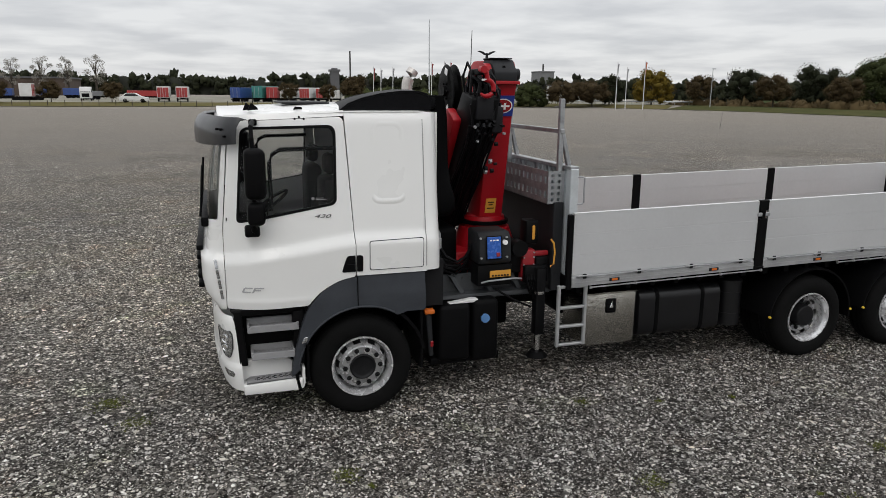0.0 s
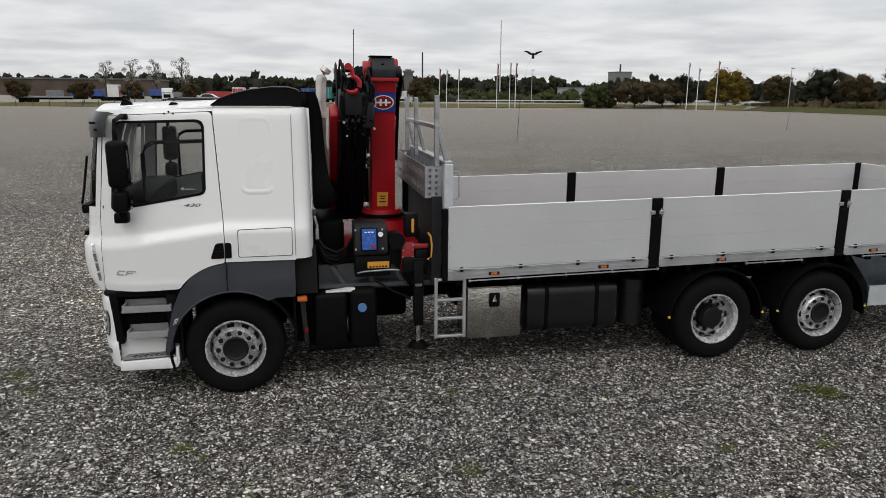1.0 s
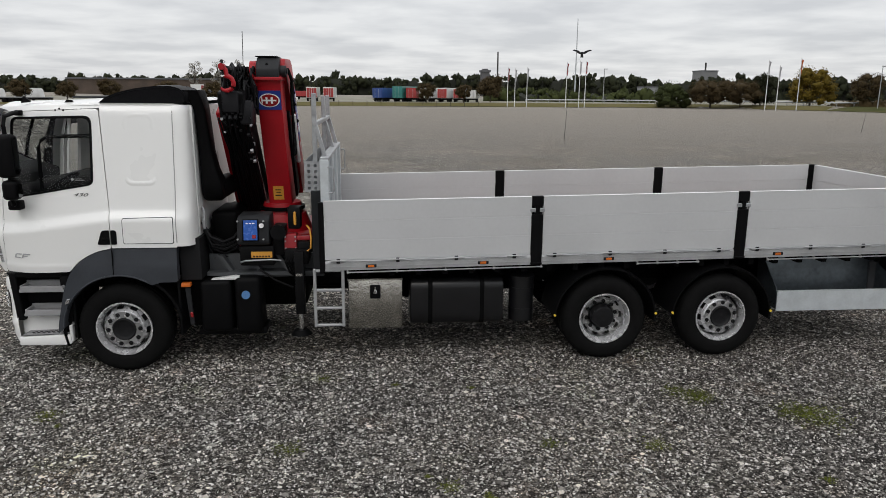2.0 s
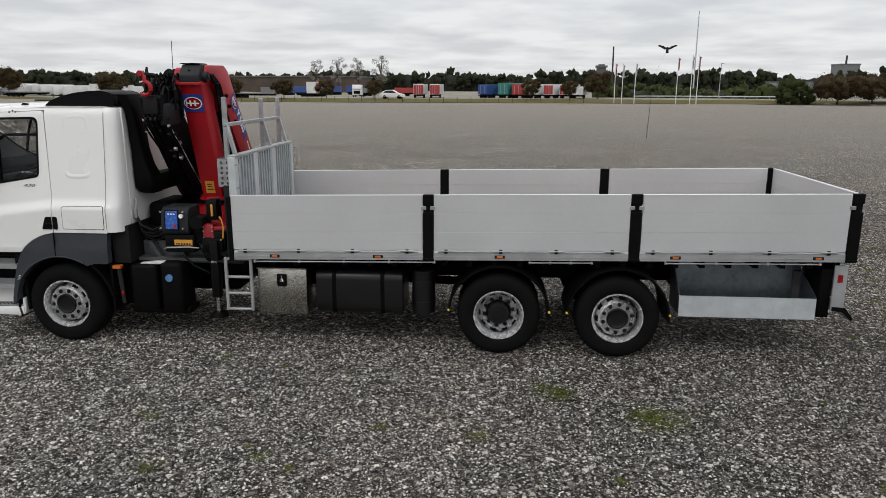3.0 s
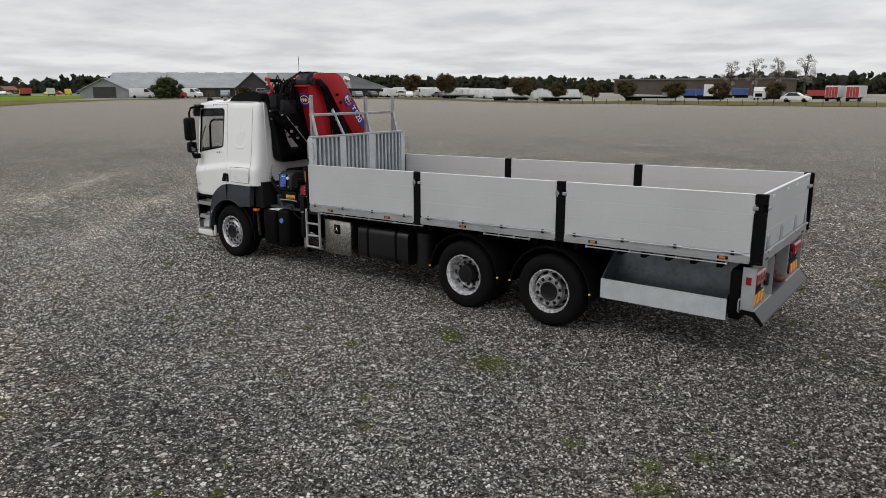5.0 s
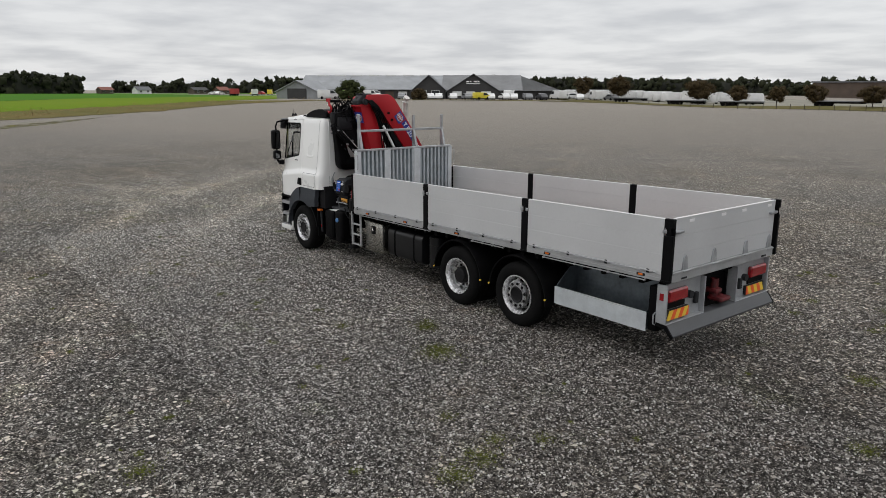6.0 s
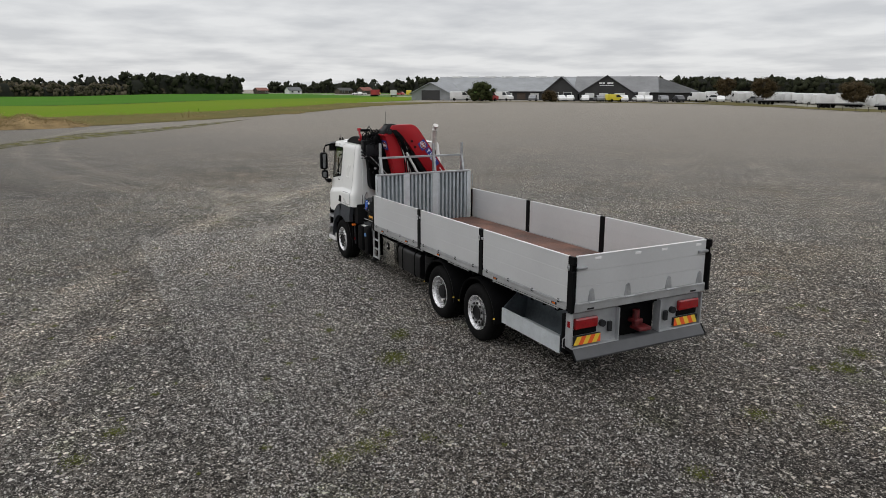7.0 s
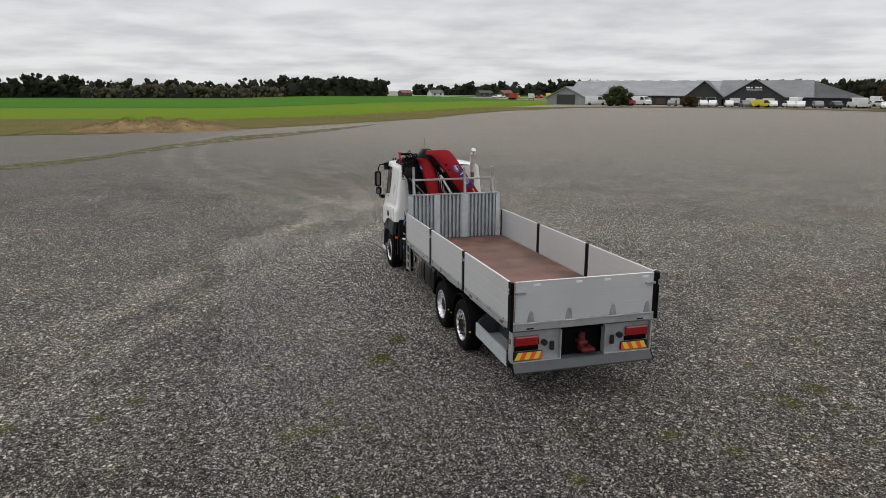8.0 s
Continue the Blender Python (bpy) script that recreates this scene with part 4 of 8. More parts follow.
bm = bmesh.new()
box(bm, 1.80, 2.14, 5.20, 5.62, 0.40, 1.0, 0.05, 3)
box(bm, 2.17, 2.46, 5.22, 5.62, 0.36, 1.03, 0.06, 3)
box(bm, 1.74, 2.50, 5.30, 5.62, 0.34, 0.42, 0.02)
tank = part("battery_box", bm, BLACK, lorry, "black box added to block light under the lorry and urea tank", 40)
bm = bmesh.new()
cyl(bm, (2.30, 5.20, 0.83), (2.30, 5.24, 0.83), 0.045, 0.05, seg=18)
part("filler_cap", bm, mat("blue_cap", (0.10, 0.24, 0.50), 0.4, var=0.2), tank, "light blue filler cap")
bm = bmesh.new()
prism(bm, [(1.92, 1.005), (2.05, 1.02), (2.18, 1.035), (2.235, 1.03), (2.23, 0.995), (2.12, 0.995), (1.93, 0.992)], "y", 5.25, 5.33, 0.006, 1)
part("tank_film", bm, SHEET, tank, "scrap of pale protective film")
bm = bmesh.new()
box(bm, 1.63, 1.73, 5.12, 5.2, 0.955, 1.0, 0.008)
part("side_marker", bm, ORANGE, lorry, "orange side marker lamp")
bm = bmesh.new()
prism(bm, [(1.655, 0.94), (1.71, 0.94), (1.735, 0.5), (1.69, 0.5)], "y", 5.17, 5.2, 0.006, 1)
part("side_bracket", bm, CAPG, lorry, "dark bracket behind the front wheel")
bm = bmesh.new()
box(bm, 1.70, 1.73, 5.155, 5.17, 0.60, 0.66, 0.004, 1)
part("red_reflector", bm, REDL, lorry, "small red reflector")

bm = bmesh.new()
box(bm, 3.44, 4.045, 5.19, 5.70, 0.415, 0.995, 0.008)
box(bm, 3.43, 4.055, 5.175, 5.20, 0.985, 1.005, 0.004, 1)
toolbox = part("toolbox", bm, STAIN, lorry, "bright metal toolbox with a mottled finish")
bm = bmesh.new()
box(bm, 3.68, 3.80, 5.172, 5.19, 0.77, 0.93, 0.012)
part("latch", bm, BLACK, toolbox, "black recessed latch")
bm = bmesh.new()
prism(bm, [(3.715, 0.83), (3.765, 0.83), (3.748, 0.88), (3.732, 0.88)], "y", 5.162, 5.174, 0.004, 1)
box(bm, 3.735, 3.745, 5.162, 5.172, 0.88, 0.91)
part("latch_handle", bm, CHROME, toolbox, "chrome latch handle")


def rtank(bm, x0, x1, y0, y1, z0, z1, r):
    prism(bm, rpoly([(y0, z0), (y1, z0), (y1, z1), (y0, z1)], r, 6), "x", x0, x1, 0.02, 2)


bm = bmesh.new(); rtank(bm, 4.14, 5.22, 5.25, 5.85, 0.415, 0.965, 0.12)
fuel = part("fuel_tank", bm, TANKP, lorry, "black rounded fuel tank", 40)
for x in (4.34, 4.94):
    bm = bmesh.new(); rtank(bm, x, x + .06, 5.242, 5.85, 0.407, 0.973, 0.12)
    part("tank_strap", bm, FRAME, fuel, "black tank strap", 40)
bm = bmesh.new()
# unseen far-side tank and box, added to block light under the lorry
far_blocker_tank = bmesh.new(); rtank(far_blocker_tank, 3.5, 5.5, 2 * YC - 5.85, 2 * YC - 5.25, 0.415, 0.965, 0.12)
part("fuel_tank", far_blocker_tank, TANKP, lorry, "black rounded fuel tank", 40)
far_blocker_box = bmesh.new(); box(far_blocker_box, 1.74, 3.4, 2 * YC - 5.62, 2 * YC - 5.20, 0.34, 1.03, 0.05, 3)
part("battery_box", far_blocker_box, BLACK, lorry, "black box added to block light under the lorry", 40)
cyl(bm, (5.46, 5.42, 0.43), (5.46, 5.42, 0.97), 0.145, seg=24)
cyl(bm, (5.46, 5.42, 0.97), (5.46, 5.42, 1.0), 0.145, 0.10, seg=24)
for z in (0.55, 0.8, 0.93):
    cyl(bm, (5.46, 5.42, z), (5.46, 5.42, z + .03), 0.15, seg=24)
part("air_tank", bm, TANKP, lorry, "upright black air tank", 40)

# ladder below the bed
bm = bmesh.new()
for x in (3.075, 3.385):
    box(bm, x - .017, x + .017, 5.10, 5.14, 0.47, 1.14, 0.006, 1)
ladder = part("ladder", bm, RAILA, lorry, "aluminium access ladder")
for z in (0.49, 0.69, 0.895, 1.12):
    bm = bmesh.new(); box(bm, 3.09, 3.37, 5.10, 5.145, z - .014, z + .014, 0.006, 1)
    part("rung", bm, RAILA, ladder)

# outrigger leg near the crane
for i in range(2):
    bm = bmesh.new()
    box(bm, 2.85, 2.955, 5.18, 5.29, 0.60, 1.32, 0.012)
    box(bm, 2.74, 3.0, 5.24, 6.4, 1.16, 1.34, 0.015)
    if i: mirrored(bm, YC)
    leg = part("outrigger", bm, DARKSTEEL, lorry, "black retracted outrigger leg")
    bm = bmesh.new(); cyl(bm, (2.90, 5.235, 0.40), (2.90, 5.235, 0.62), 0.032, seg=16)
    if i: mirrored(bm, YC)
    part("piston", bm, CHROME, leg, "chrome piston rod")
    bm = bmesh.new(); cyl(bm, (2.90, 5.235, 1.045), (2.90, 5.235, 1.075), 0.066, seg=20)
    if i: mirrored(bm, YC)
    part("collar", bm, CHROME, leg, "bright steel collar")
    bm = bmesh.new(); cyl(bm, (2.90, 5.235, 0.355), (2.90, 5.235, 0.41), 0.12, 0.07, seg=20)
    if i: mirrored(bm, YC)
    part("foot", bm, FRAME, leg, "black foot plate", 40)

# load bed ------------------------------------------------------
bm = bmesh.new()
box(bm, 3.17, 10.31, 5.12, 2 * YC - 5.12, 1.12, 1.21)
for y in (5.96, 6.68):
    box(bm, 3.0, 10.2, y, y + .1, 0.98, 1.12)
bed = part("load_bed", raked(bm), FRAME, lorry, "black steel load bed frame")
for i in range(24):
    bm = bmesh.new()
    box(bm, 3.3 + i * .3, 3.36 + i * .3, 5.16, 2 * YC - 5.16, 1.03, 1.118)
    part("cross_member", raked(bm), FRAME, bed)
# brown deck boards
NB = 6
for i in range(NB):
    bm = bmesh.new()
    x0, x1 = 3.22 + i * 7.06 / NB, 3.22 + (i + 1) * 7.06 / NB
    box(bm, x0 + .003, x1 - .003, 5.13, 2 * YC - 5.13, 1.212, 1.232, 0.002, 1)
    part("deck_board", raked(bm), PLY, bed)
# outer rails
for far in (False, True):
    bm = bmesh.new()
    prism(bm, [(5.085, 1.125), (5.13, 1.125), (5.13, 1.235), (5.10, 1.235), (5.092, 1.215), (5.085, 1.21)], "x", 3.2, 10.29)
    box(bm, 3.2, 10.29, 5.079, 5.088, 1.160, 1.168)
    if far:
        mirrored(bm, YC)
    part("side_rail", raked(bm), RAILA, bed, "aluminium outer rail")
POSTS = ((3.165, 0.055), (5.55, 0.125), (7.93, 0.125), (10.335, 0.13))
BOARD_Z = ((1.245, 1.4625), (1.464, 1.6785), (1.680, 1.893))


def boards(x0, x1, far):
    for z0, z1 in BOARD_Z:
        bm = bmesh.new()
        prism(bm, [(5.088, z0), (5.118, z0), (5.118, z1), (5.088, z1), (5.0865, z1 - .002), (5.0865, z0 + .002)], "x", x0, x1)
        if far:
            mirrored(bm, YC)
        part("side_board", raked(bm), ALU, bed, "", 12)
    bm = bmesh.new()
    box(bm, x0, x1, 5.084, 5.120, 1.893, 1.902, 0.003, 1)
    if far:
        mirrored(bm, YC)
    part("top_edge", raked(bm), ALUT, bed, "bright aluminium top edge")


for far in (False, True):
    for (xa, wa), (xb, wb) in zip(POSTS, POSTS[1:]):
        x0, x1 = xa + wa / 2 + .006, xb - wb / 2 - .006
        boards(x0, x1, far)
        # hinges along the lower edge
        n = 4
        for i in range(n):
            xx = x0 + (x1 - x0) * (i + .22) / (n - .5)
            bm = bmesh.new()
            box(bm, xx - .070, xx - .022, 5.066, 5.086, 1.220, 1.248, 0.006, 1)
            box(bm, xx + .022, xx + .070, 5.066, 5.086, 1.220, 1.248, 0.006, 1)
            cyl(bm, (xx - .085, 5.070, 1.238), (xx + .085, 5.070, 1.238), 0.008, seg=8)
            if far: mirrored(bm, YC)
            hinge = part("hinge", raked(bm), RAILA, bed, "bright galvanised side hinge")
            bm = bmesh.new()
            box(bm, xx - .020, xx + .020, 5.068, 5.086, 1.206, 1.256, 0.004, 1)
            if far: mirrored(bm, YC)
            part("hinge_eye", raked(bm), HUB, hinge, "dark hinge eye")
        bm = bmesh.new()
        tube(bm, [(x0 + .05, 5.076, 1.229), (x1 - .05, 5.076, 1.229)], 0.007, 6)
        if far: mirrored(bm, YC)
        part("hinge_rod", raked(bm), GALV, bed, "thin hinge rod")
    for xx in (3.70, 4.95, 6.39, 8.40, 9.98):
        bm = bmesh.new(); box(bm, xx - .06, xx + .06, 5.074, 5.088, 1.150, 1.185, 0.004, 1)
        if far: mirrored(bm, YC)
        lamp = part("side_lamp", raked(bm), HUB, bed, "dark side lamp housing")
        bm = bmesh.new(); box(bm, xx - .034, xx + .034, 5.069, 5.076, 1.155, 1.180, 0.003, 1)
        if far: mirrored(bm, YC)
        part("lens", raked(bm), ORANGE, lamp, "orange lamp lens")
    for k, (xx, w) in enumerate(POSTS):
        bm = bmesh.new()
        if k == 0:
            box(bm, xx - w / 2, xx + w / 2, 5.075, 5.13, 1.10, 1.885, 0.006, 1)
        else:
            box(bm, xx - w / 2, xx + w / 2, 5.074, 5.124, 1.12, 1.70, 0.008, 1)
            box(bm, xx - w / 2, xx + w / 2, 5.074, 5.124, 1.79, 1.905, 0.008, 1)
            box(bm, xx - w * .22, xx + w * .22, 5.078, 5.122, 1.69, 1.80, 0.004, 1)
            box(bm, xx - w / 2 - .004, xx + w / 2 + .004, 5.068, 5.08, 1.13, 1.15, 0.003, 1)
            box(bm, xx - w / 2, xx + w / 2, 5.1185, 5.1245, 1.24, 1.90)
        if far: mirrored(bm, YC)
        post = part("bed_post", raked(bm), BLACK, bed, "black powder-coated bed post")
        if k:
            for sx in (-1, 1):
                if k == 3 and sx == 1: continue
                bm = bmesh.new()
                box(bm, xx + sx * w * .42 - .03, xx + sx * w * .42 + .03, 5.071, 5.10, 1.725, 1.768, 0.006, 1)
                if far: mirrored(bm, YC)
                part("latch_plate", raked(bm), GALV, post, "galvanised latch plate")
# lashing rods under the rail
for x0, x1, z in ((3.44, 5.62, 1.092), (6.74, 7.46, 1.092), (8.30, 10.02, 1.092)):
    bm = bmesh.new()
    tube(bm, [(x0, 5.115, z), (x1, 5.115, z)], 0.0085, 8)
    n = max(3, int((x1 - x0) / .45))
    for i in range(n + 1):
        x = x0 + (x1 - x0) * i / n
        cyl(bm, (x - .010, 5.115, z), (x + .010, 5.115, z), 0.017, seg=8)
        box(bm, x - .006, x + .006, 5.118, 5.14, z, z + .04)
    part("lashing_rod", raked(bm), RAILA, bed, "thin silver lashing rod")

# tailgate ------------------------------------------------------
for z0, z1 in BOARD_Z:
    bm = bmesh.new(); box(bm, 10.325, 10.358, 5.165, 2 * YC - 5.165, z0 + .001, z1, 0.001, 1)
    part("tail_board", raked(bm), ALU, bed, "", 12)
bm = bmesh.new(); box(bm, 10.322, 10.362, 5.165, 2 * YC - 5.165, 1.893, 1.905, 0.003, 1)
part("top_edge", raked(bm), ALUT, bed, "bright aluminium top edge")
bm = bmesh.new()
box(bm, 10.28, 10.372, 5.13, 2 * YC - 5.13, 1.105, 1.235, 0.006, 1)
box(bm, 10.365, 10.385, 5.16, 2 * YC - 5.16, 1.21, 1.24, 0.004, 1)
part("tail_rail", raked(bm), RAILA, bed, "aluminium rear rail")
for y in (5.43, 6.08, 6.86, 7.48):
    bm = bmesh.new()
    prism(bm, rpoly([(y - .065, 1.22), (y + .065, 1.22), (y + .035, 1.40), (y, 1.435), (y - .035, 1.40)], .015, 3), "x", 10.355, 10.375, 0.005, 1)
    cyl(bm, (10.385, y - .05, 1.225), (10.385, y + .10, 1.225), 0.012, seg=8)
    part("tail_hinge", raked(bm), GALV, bed, "galvanised strap hinge")
for y in (5.52, 6.24, 6.74, 7.42):
    bm = bmesh.new(); box(bm, 10.352, 10.362, y - .055, y + .055, 1.825, 1.862, 0.004, 1)
    part("tail_reflector", raked(bm), SIGNW, bed, "white sticker on the tailgate")
for y, sg in ((5.20, 1), (2 * YC - 5.20, -1)):
    bm = bmesh.new(); box(bm, 10.355, 10.40, min(y - .06 * sg, y + .12 * sg), max(y - .06 * sg, y + .12 * sg), 1.715, 1.755, 0.012)
    part("gate_latch", raked(bm), GALV, bed, "galvanised tailgate latch")
for y in (5.42, 7.36):
    bm = bmesh.new(); box(bm, 10.370, 10.378, y - .06, y + .06, 1.125, 1.150, 0.004, 1)
    part("lamp_slot", raked(bm), HUB, bed, "dark marker lamp")

# rear end below the bed ---------------------------------------
REARG = mat("light_grey_panel", (0.36, 0.37, 0.38), 0.45, metal=0.3, var=0.15, scale=6)
for far in (False, True):
    bm = bmesh.new()
    ym = (lambda y: 2 * YC - y) if far else (lambda y: y)
    def bx(x0, x1, ya, yb, z0, z1, b=0.004):
        box(bm, x0, x1, min(ym(ya), ym(yb)), max(ym(ya), ym(yb)), z0, z1, b, 1)
    bx(10.26, 10.275, 5.15, 5.98, 0.69, 1.18)
    bx(10.20, 10.345, 5.13, 5.155, 0.68, 1.19)
    bx(10.20, 10.345, 5.965, 5.985, 0.70, 1.18)
    bx(10.20, 10.35, 5.13, 5.985, 0.68, 0.70)
    rp = part("lamp_panel", bm, REARG, lorry, "light grey rear lamp panel")
    bm = bmesh.new(); bx(10.27, 10.345, 5.19, 5.60, 0.955, 1.115, 0.02)
    part("tail_lamp", bm, REDL, rp, "red tail lamp cluster")
    bm = bmesh.new(); bx(10.272, 10.30, 5.20, 5.60, 0.865, 0.945, 0.004)
    part("plate_holder", bm, BLACK, rp, "black blank strip under the lamp")
    # hazard board: slanted bands
    for i in range(6):
        bm = bmesh.new()
        a = 5.19 + i * 0.08
        pts = [(ym(a), 0.725), (ym(a + .08), 0.725), (ym(a + .08 + .06), 0.845), (ym(a + .06), 0.845)]
        pts = [(ym(max(5.19, min(5.66, ym(p)))), z) for p, z in pts]
        prism(bm, pts, "x", 10.315, 10.325)
        part("hazard_band", bm, STRO if i % 2 else STRY, rp, "orange hazard band" if i % 2 else "yellow hazard band")
    bm = bmesh.new(); bx(10.275, 10.315, 5.18, 5.67, 0.72, 0.85, 0.004)
    part("hazard_plate", bm, CAPG, rp, "dark backing plate")
    bm = bmesh.new(); bx(10.24, 10.30, 5.135 - .008, 5.135 + .002, 0.99, 1.08, 0.003)
    part("side_reflector", bm, REDL, rp, "red side reflector")
    bm = bmesh.new()
    bx(10.28, 10.33, 5.80, 5.87, 0.84, 0.99, 0.01)
    cyl(bm, (10.27, ym(5.70), 0.98), (10.33, ym(5.70), 0.98), 0.05, seg=14)
    part("socket", bm, CAPG, rp, "grey trailer socket")
    bm = bmesh.new(); tube(bm, [(10.19, ym(5.14), 0.66), (10.19, ym(5.10), 0.68), (10.19, ym(5.10), 0.80), (10.19, ym(5.14), 0.82)], 0.009, 6)
    part("hook_loop", bm, GALV, rp, "small wire loop")
bm = bmesh.new()
box(bm, 10.10, 10.14, 5.95, 6.80, 0.60, 1.16)
box(bm, 9.6, 10.12, 5.95, 6.05, 0.62, 1.10)
box(bm, 9.6, 10.12, 6.7, 6.8, 0.62, 1.10)
rec = part("coupling_recess", bm, BLACK, lorry, "black recess for the tow coupling")
bm = bmesh.new()
box(bm, 10.12, 10.30, 6.32, 6.48, 0.86, 0.93, 0.02)
box(bm, 10.16, 10.38, 6.34, 6.58, 0.76, 0.82, 0.02)
cyl(bm, (10.22, 6.40, 0.82), (10.22, 6.40, 1.06), 0.055, seg=14)
part("tow_coupling", bm, TOWR, rec, "red tow coupling")
bm = bmesh.new()
prism(bm, [(10.22, 0.70), (10.36, 0.69), (10.46, 0.565), (10.445, 0.535), (10.34, 0.64), (10.22, 0.66)], "y", 5.14, 2 * YC - 5.14, 0.006, 1)
for y in (5.6, 7.1):
    box(bm, 9.95, 10.25, y, y + .08, 0.62, 1.0)
under = part("underrun_bumper", bm, mat("grey_bumper_paint", (0.060, 0.062, 0.066), 0.5, var=0.15), lorry, "dark grey underrun bumper")
for y in (5.124, 2 * YC - 5.124 - .018):
    bm = bmesh.new()
    prism(bm, [(10.215, 0.702), (10.362, 0.692), (10.463, 0.567), (10.446, 0.530), (10.338, 0.636), (10.215, 0.657)], "y", y, y + .018)
    part("end_cap", bm, BLACK, under, "black end cap of the bumper")
bm = bmesh.new()
box(bm, 10.07, 10.20, 5.16, 5.60, 0.56, 1.14, 0.01)
part("tail_bracket", bm, FRAME, lorry, "black bracket behind the tray")
# open galvanised tray behind the rear wheels
bm = bmesh.new()
for z0, z1, y in ((0.53, 0.77, 5.155),):
    prism(bm, [(y, z0), (y + .012, z0), (y + .012, z1), (y + .03, z1), (y + .03, z1 + .008), (y, z1 + .008)], "x", 8.50, 10.05)
prism(bm, [(5.167, 0.545), (5.60, 0.545), (5.60, 0.557), (5.167, 0.557)], "x", 8.50, 10.05)
tray = part("tool_tray", bm, FLATG, lorry, "galvanised open tray")
bm = bmesh.new()
prism(bm, [(5.60, 0.55), (5.612, 0.55), (5.68, 1.16), (5.668, 1.16)], "x", 8.50, 10.05)
prism(bm, [(5.16, 0.55), (5.60, 0.55), (5.67, 1.14), (5.60, 1.14), (5.20, 0.80)], "x", 8.50, 8.512)
prism(bm, [(5.16, 0.55), (5.60, 0.55), (5.60, 1.0), (5.16, 0.80)], "x", 10.038, 10.05)
part("tray_back", bm, GALVD, tray, "dull sheet back of the tray")

# headboard -----------------------------------------------------
bm = bmesh.new()
rows = []
y = 5.20
while y < 7.44:
    for dy, dx in ((0, -.030), (0.008, 0.052), (0.052, 0.052), (0.060, -.030)):
        rows.append([(3.20 + dx, y + dy, 1.235), (3.20 + dx, y + dy, 2.335)])
    y += 0.098
loft(bm, rows)
hb = part("headboard", bm, RIBG, lorry, "galvanised ribbed headboard", 20)
for y in (5.87, 6.60):
    bm = bmesh.new(); box(bm, 3.19, 3.264, y - .075, y + .075, 1.235, 2.34, 0.006, 1)
    part("flat_post", bm, FLATG, hb, "flat galvanised stiffener")
bm = bmesh.new()
box(bm, 3.165, 3.262, 5.155, 7.50, 2.325, 2.365, 0.006, 1)
part("head_rail", bm, GALV, hb, "galvanised top rail")
for y in (5.175, 7.46):
    bm = bmesh.new(); box(bm, 3.165, 3.258, y - .03, y + .075, 1.23, 2.34, 0.006, 1)
    part("end_post", bm, FLATG, hb, "galvanised end post")
for y, top in ((5.30, 3.035), (6.62, 3.0), (7.36, 3.0)):
    bm = bmesh.new()
    box(bm, 3.085, 3.135, y - .025, y + .025, 2.30, top, 0.005, 1)
    prism(bm, [(3.10, 2.72), (3.14, 2.72), (3.235, 2.36), (3.195, 2.34)], "y", y - .028, y + .022, 0.004, 1)
    part("upright", bm, GALV, hb, "galvanised upright of the load rest")
bm = bmesh.new(); box(bm, 3.09, 3.14, 5.26, 7.40, 2.69, 2.735, 0.006, 1)
part("cross_rail", bm, GALV, hb, "galvanised cross rail")
# perforated chain basket in front of it
def plate(bm, y):
    ht = [(3.035 + .07 * i, 2.015 + .062 * j) for i in range(2) for j in range(5)]
    holes = [rpoly([(a - .016, b - .016), (a + .016, b - .016), (a + .016, b + .016), (a - .016, b + .016)], .004, 1) for a, b in ht]
    panel(bm, [(2.985, 1.975), (3.165, 1.975), (3.165, 2.31), (2.985, 2.31)], holes, lambda x, z: y, 0.006)
for y in (5.285, 7.44):
    bm = bmesh.new(); plate(bm, y)
    part("basket_end", bm, GALV, hb, "perforated basket end plate")
bm = bmesh.new()
def slotted(y0, y1):
    holes = []
    y = y0 + .04
    while y < y1 - .06:
        holes.append([(y, 2.03), (y + .045, 2.03), (y + .045, 2.10), (y, 2.10)])
        holes.append([(y, 2.18), (y + .045, 2.18), (y + .045, 2.25), (y, 2.25)])
        y += .11
    panel(bm, [(y0, 1.975), (y1, 1.975), (y1, 2.31), (y0, 2.31)], holes, lambda x, z: 0.0, 0.006)
slotted(5.29, 7.44)
bmesh.ops.transform(bm, matrix=Matrix.Translation((2.985, 0, 0)) @ Matrix(((0, 1, 0, 0), (1, 0, 0, 0), (0, 0, 1, 0), (0, 0, 0, 1))), verts=bm.verts[:])
part("basket_front", bm, GALV, hb, "slotted basket front")
bm = bmesh.new(); box(bm, 2.985, 3.165, 5.29, 7.44, 1.97, 1.98)
part("basket_floor", bm, GALVD, hb, "basket floor")
bm = bmesh.new()
box(bm, 3.05, 3.16, 5.26, 5.33, 1.05, 1.99, 0.006, 1)
box(bm, 3.05, 3.16, 7.38, 7.45, 1.05, 1.99, 0.006, 1)
box(bm, 3.12, 3.16, 5.33, 7.38, 1.25, 1.95)
part("headboard_leg", bm, CAPG, hb, "dark lower frame of the headboard")
for y in (5.13, 7.55):
    bm = bmesh.new(); tube(bm, [(3.235, y + .03, 2.255), (3.30, y, 2.26), (3.315, y, 2.25), (3.315, y, 2.0), (3.30, y, 1.985), (3.235, y + .03, 1.98)], 0.009, 8)
    part("grab_handle", bm, GALV, hb, "bent wire grab handle")
bm = bmesh.new(); tube(bm, [(3.0, 5.20, 1.62), (3.03, 5.19, 1.58), (3.045, 5.19, 1.48), (3.035, 5.19, 1.36), (3.0, 5.20, 1.33)], 0.010, 8)
part("yellow_hose", bm, YELLOW, hb, "loop of yellow air hose")

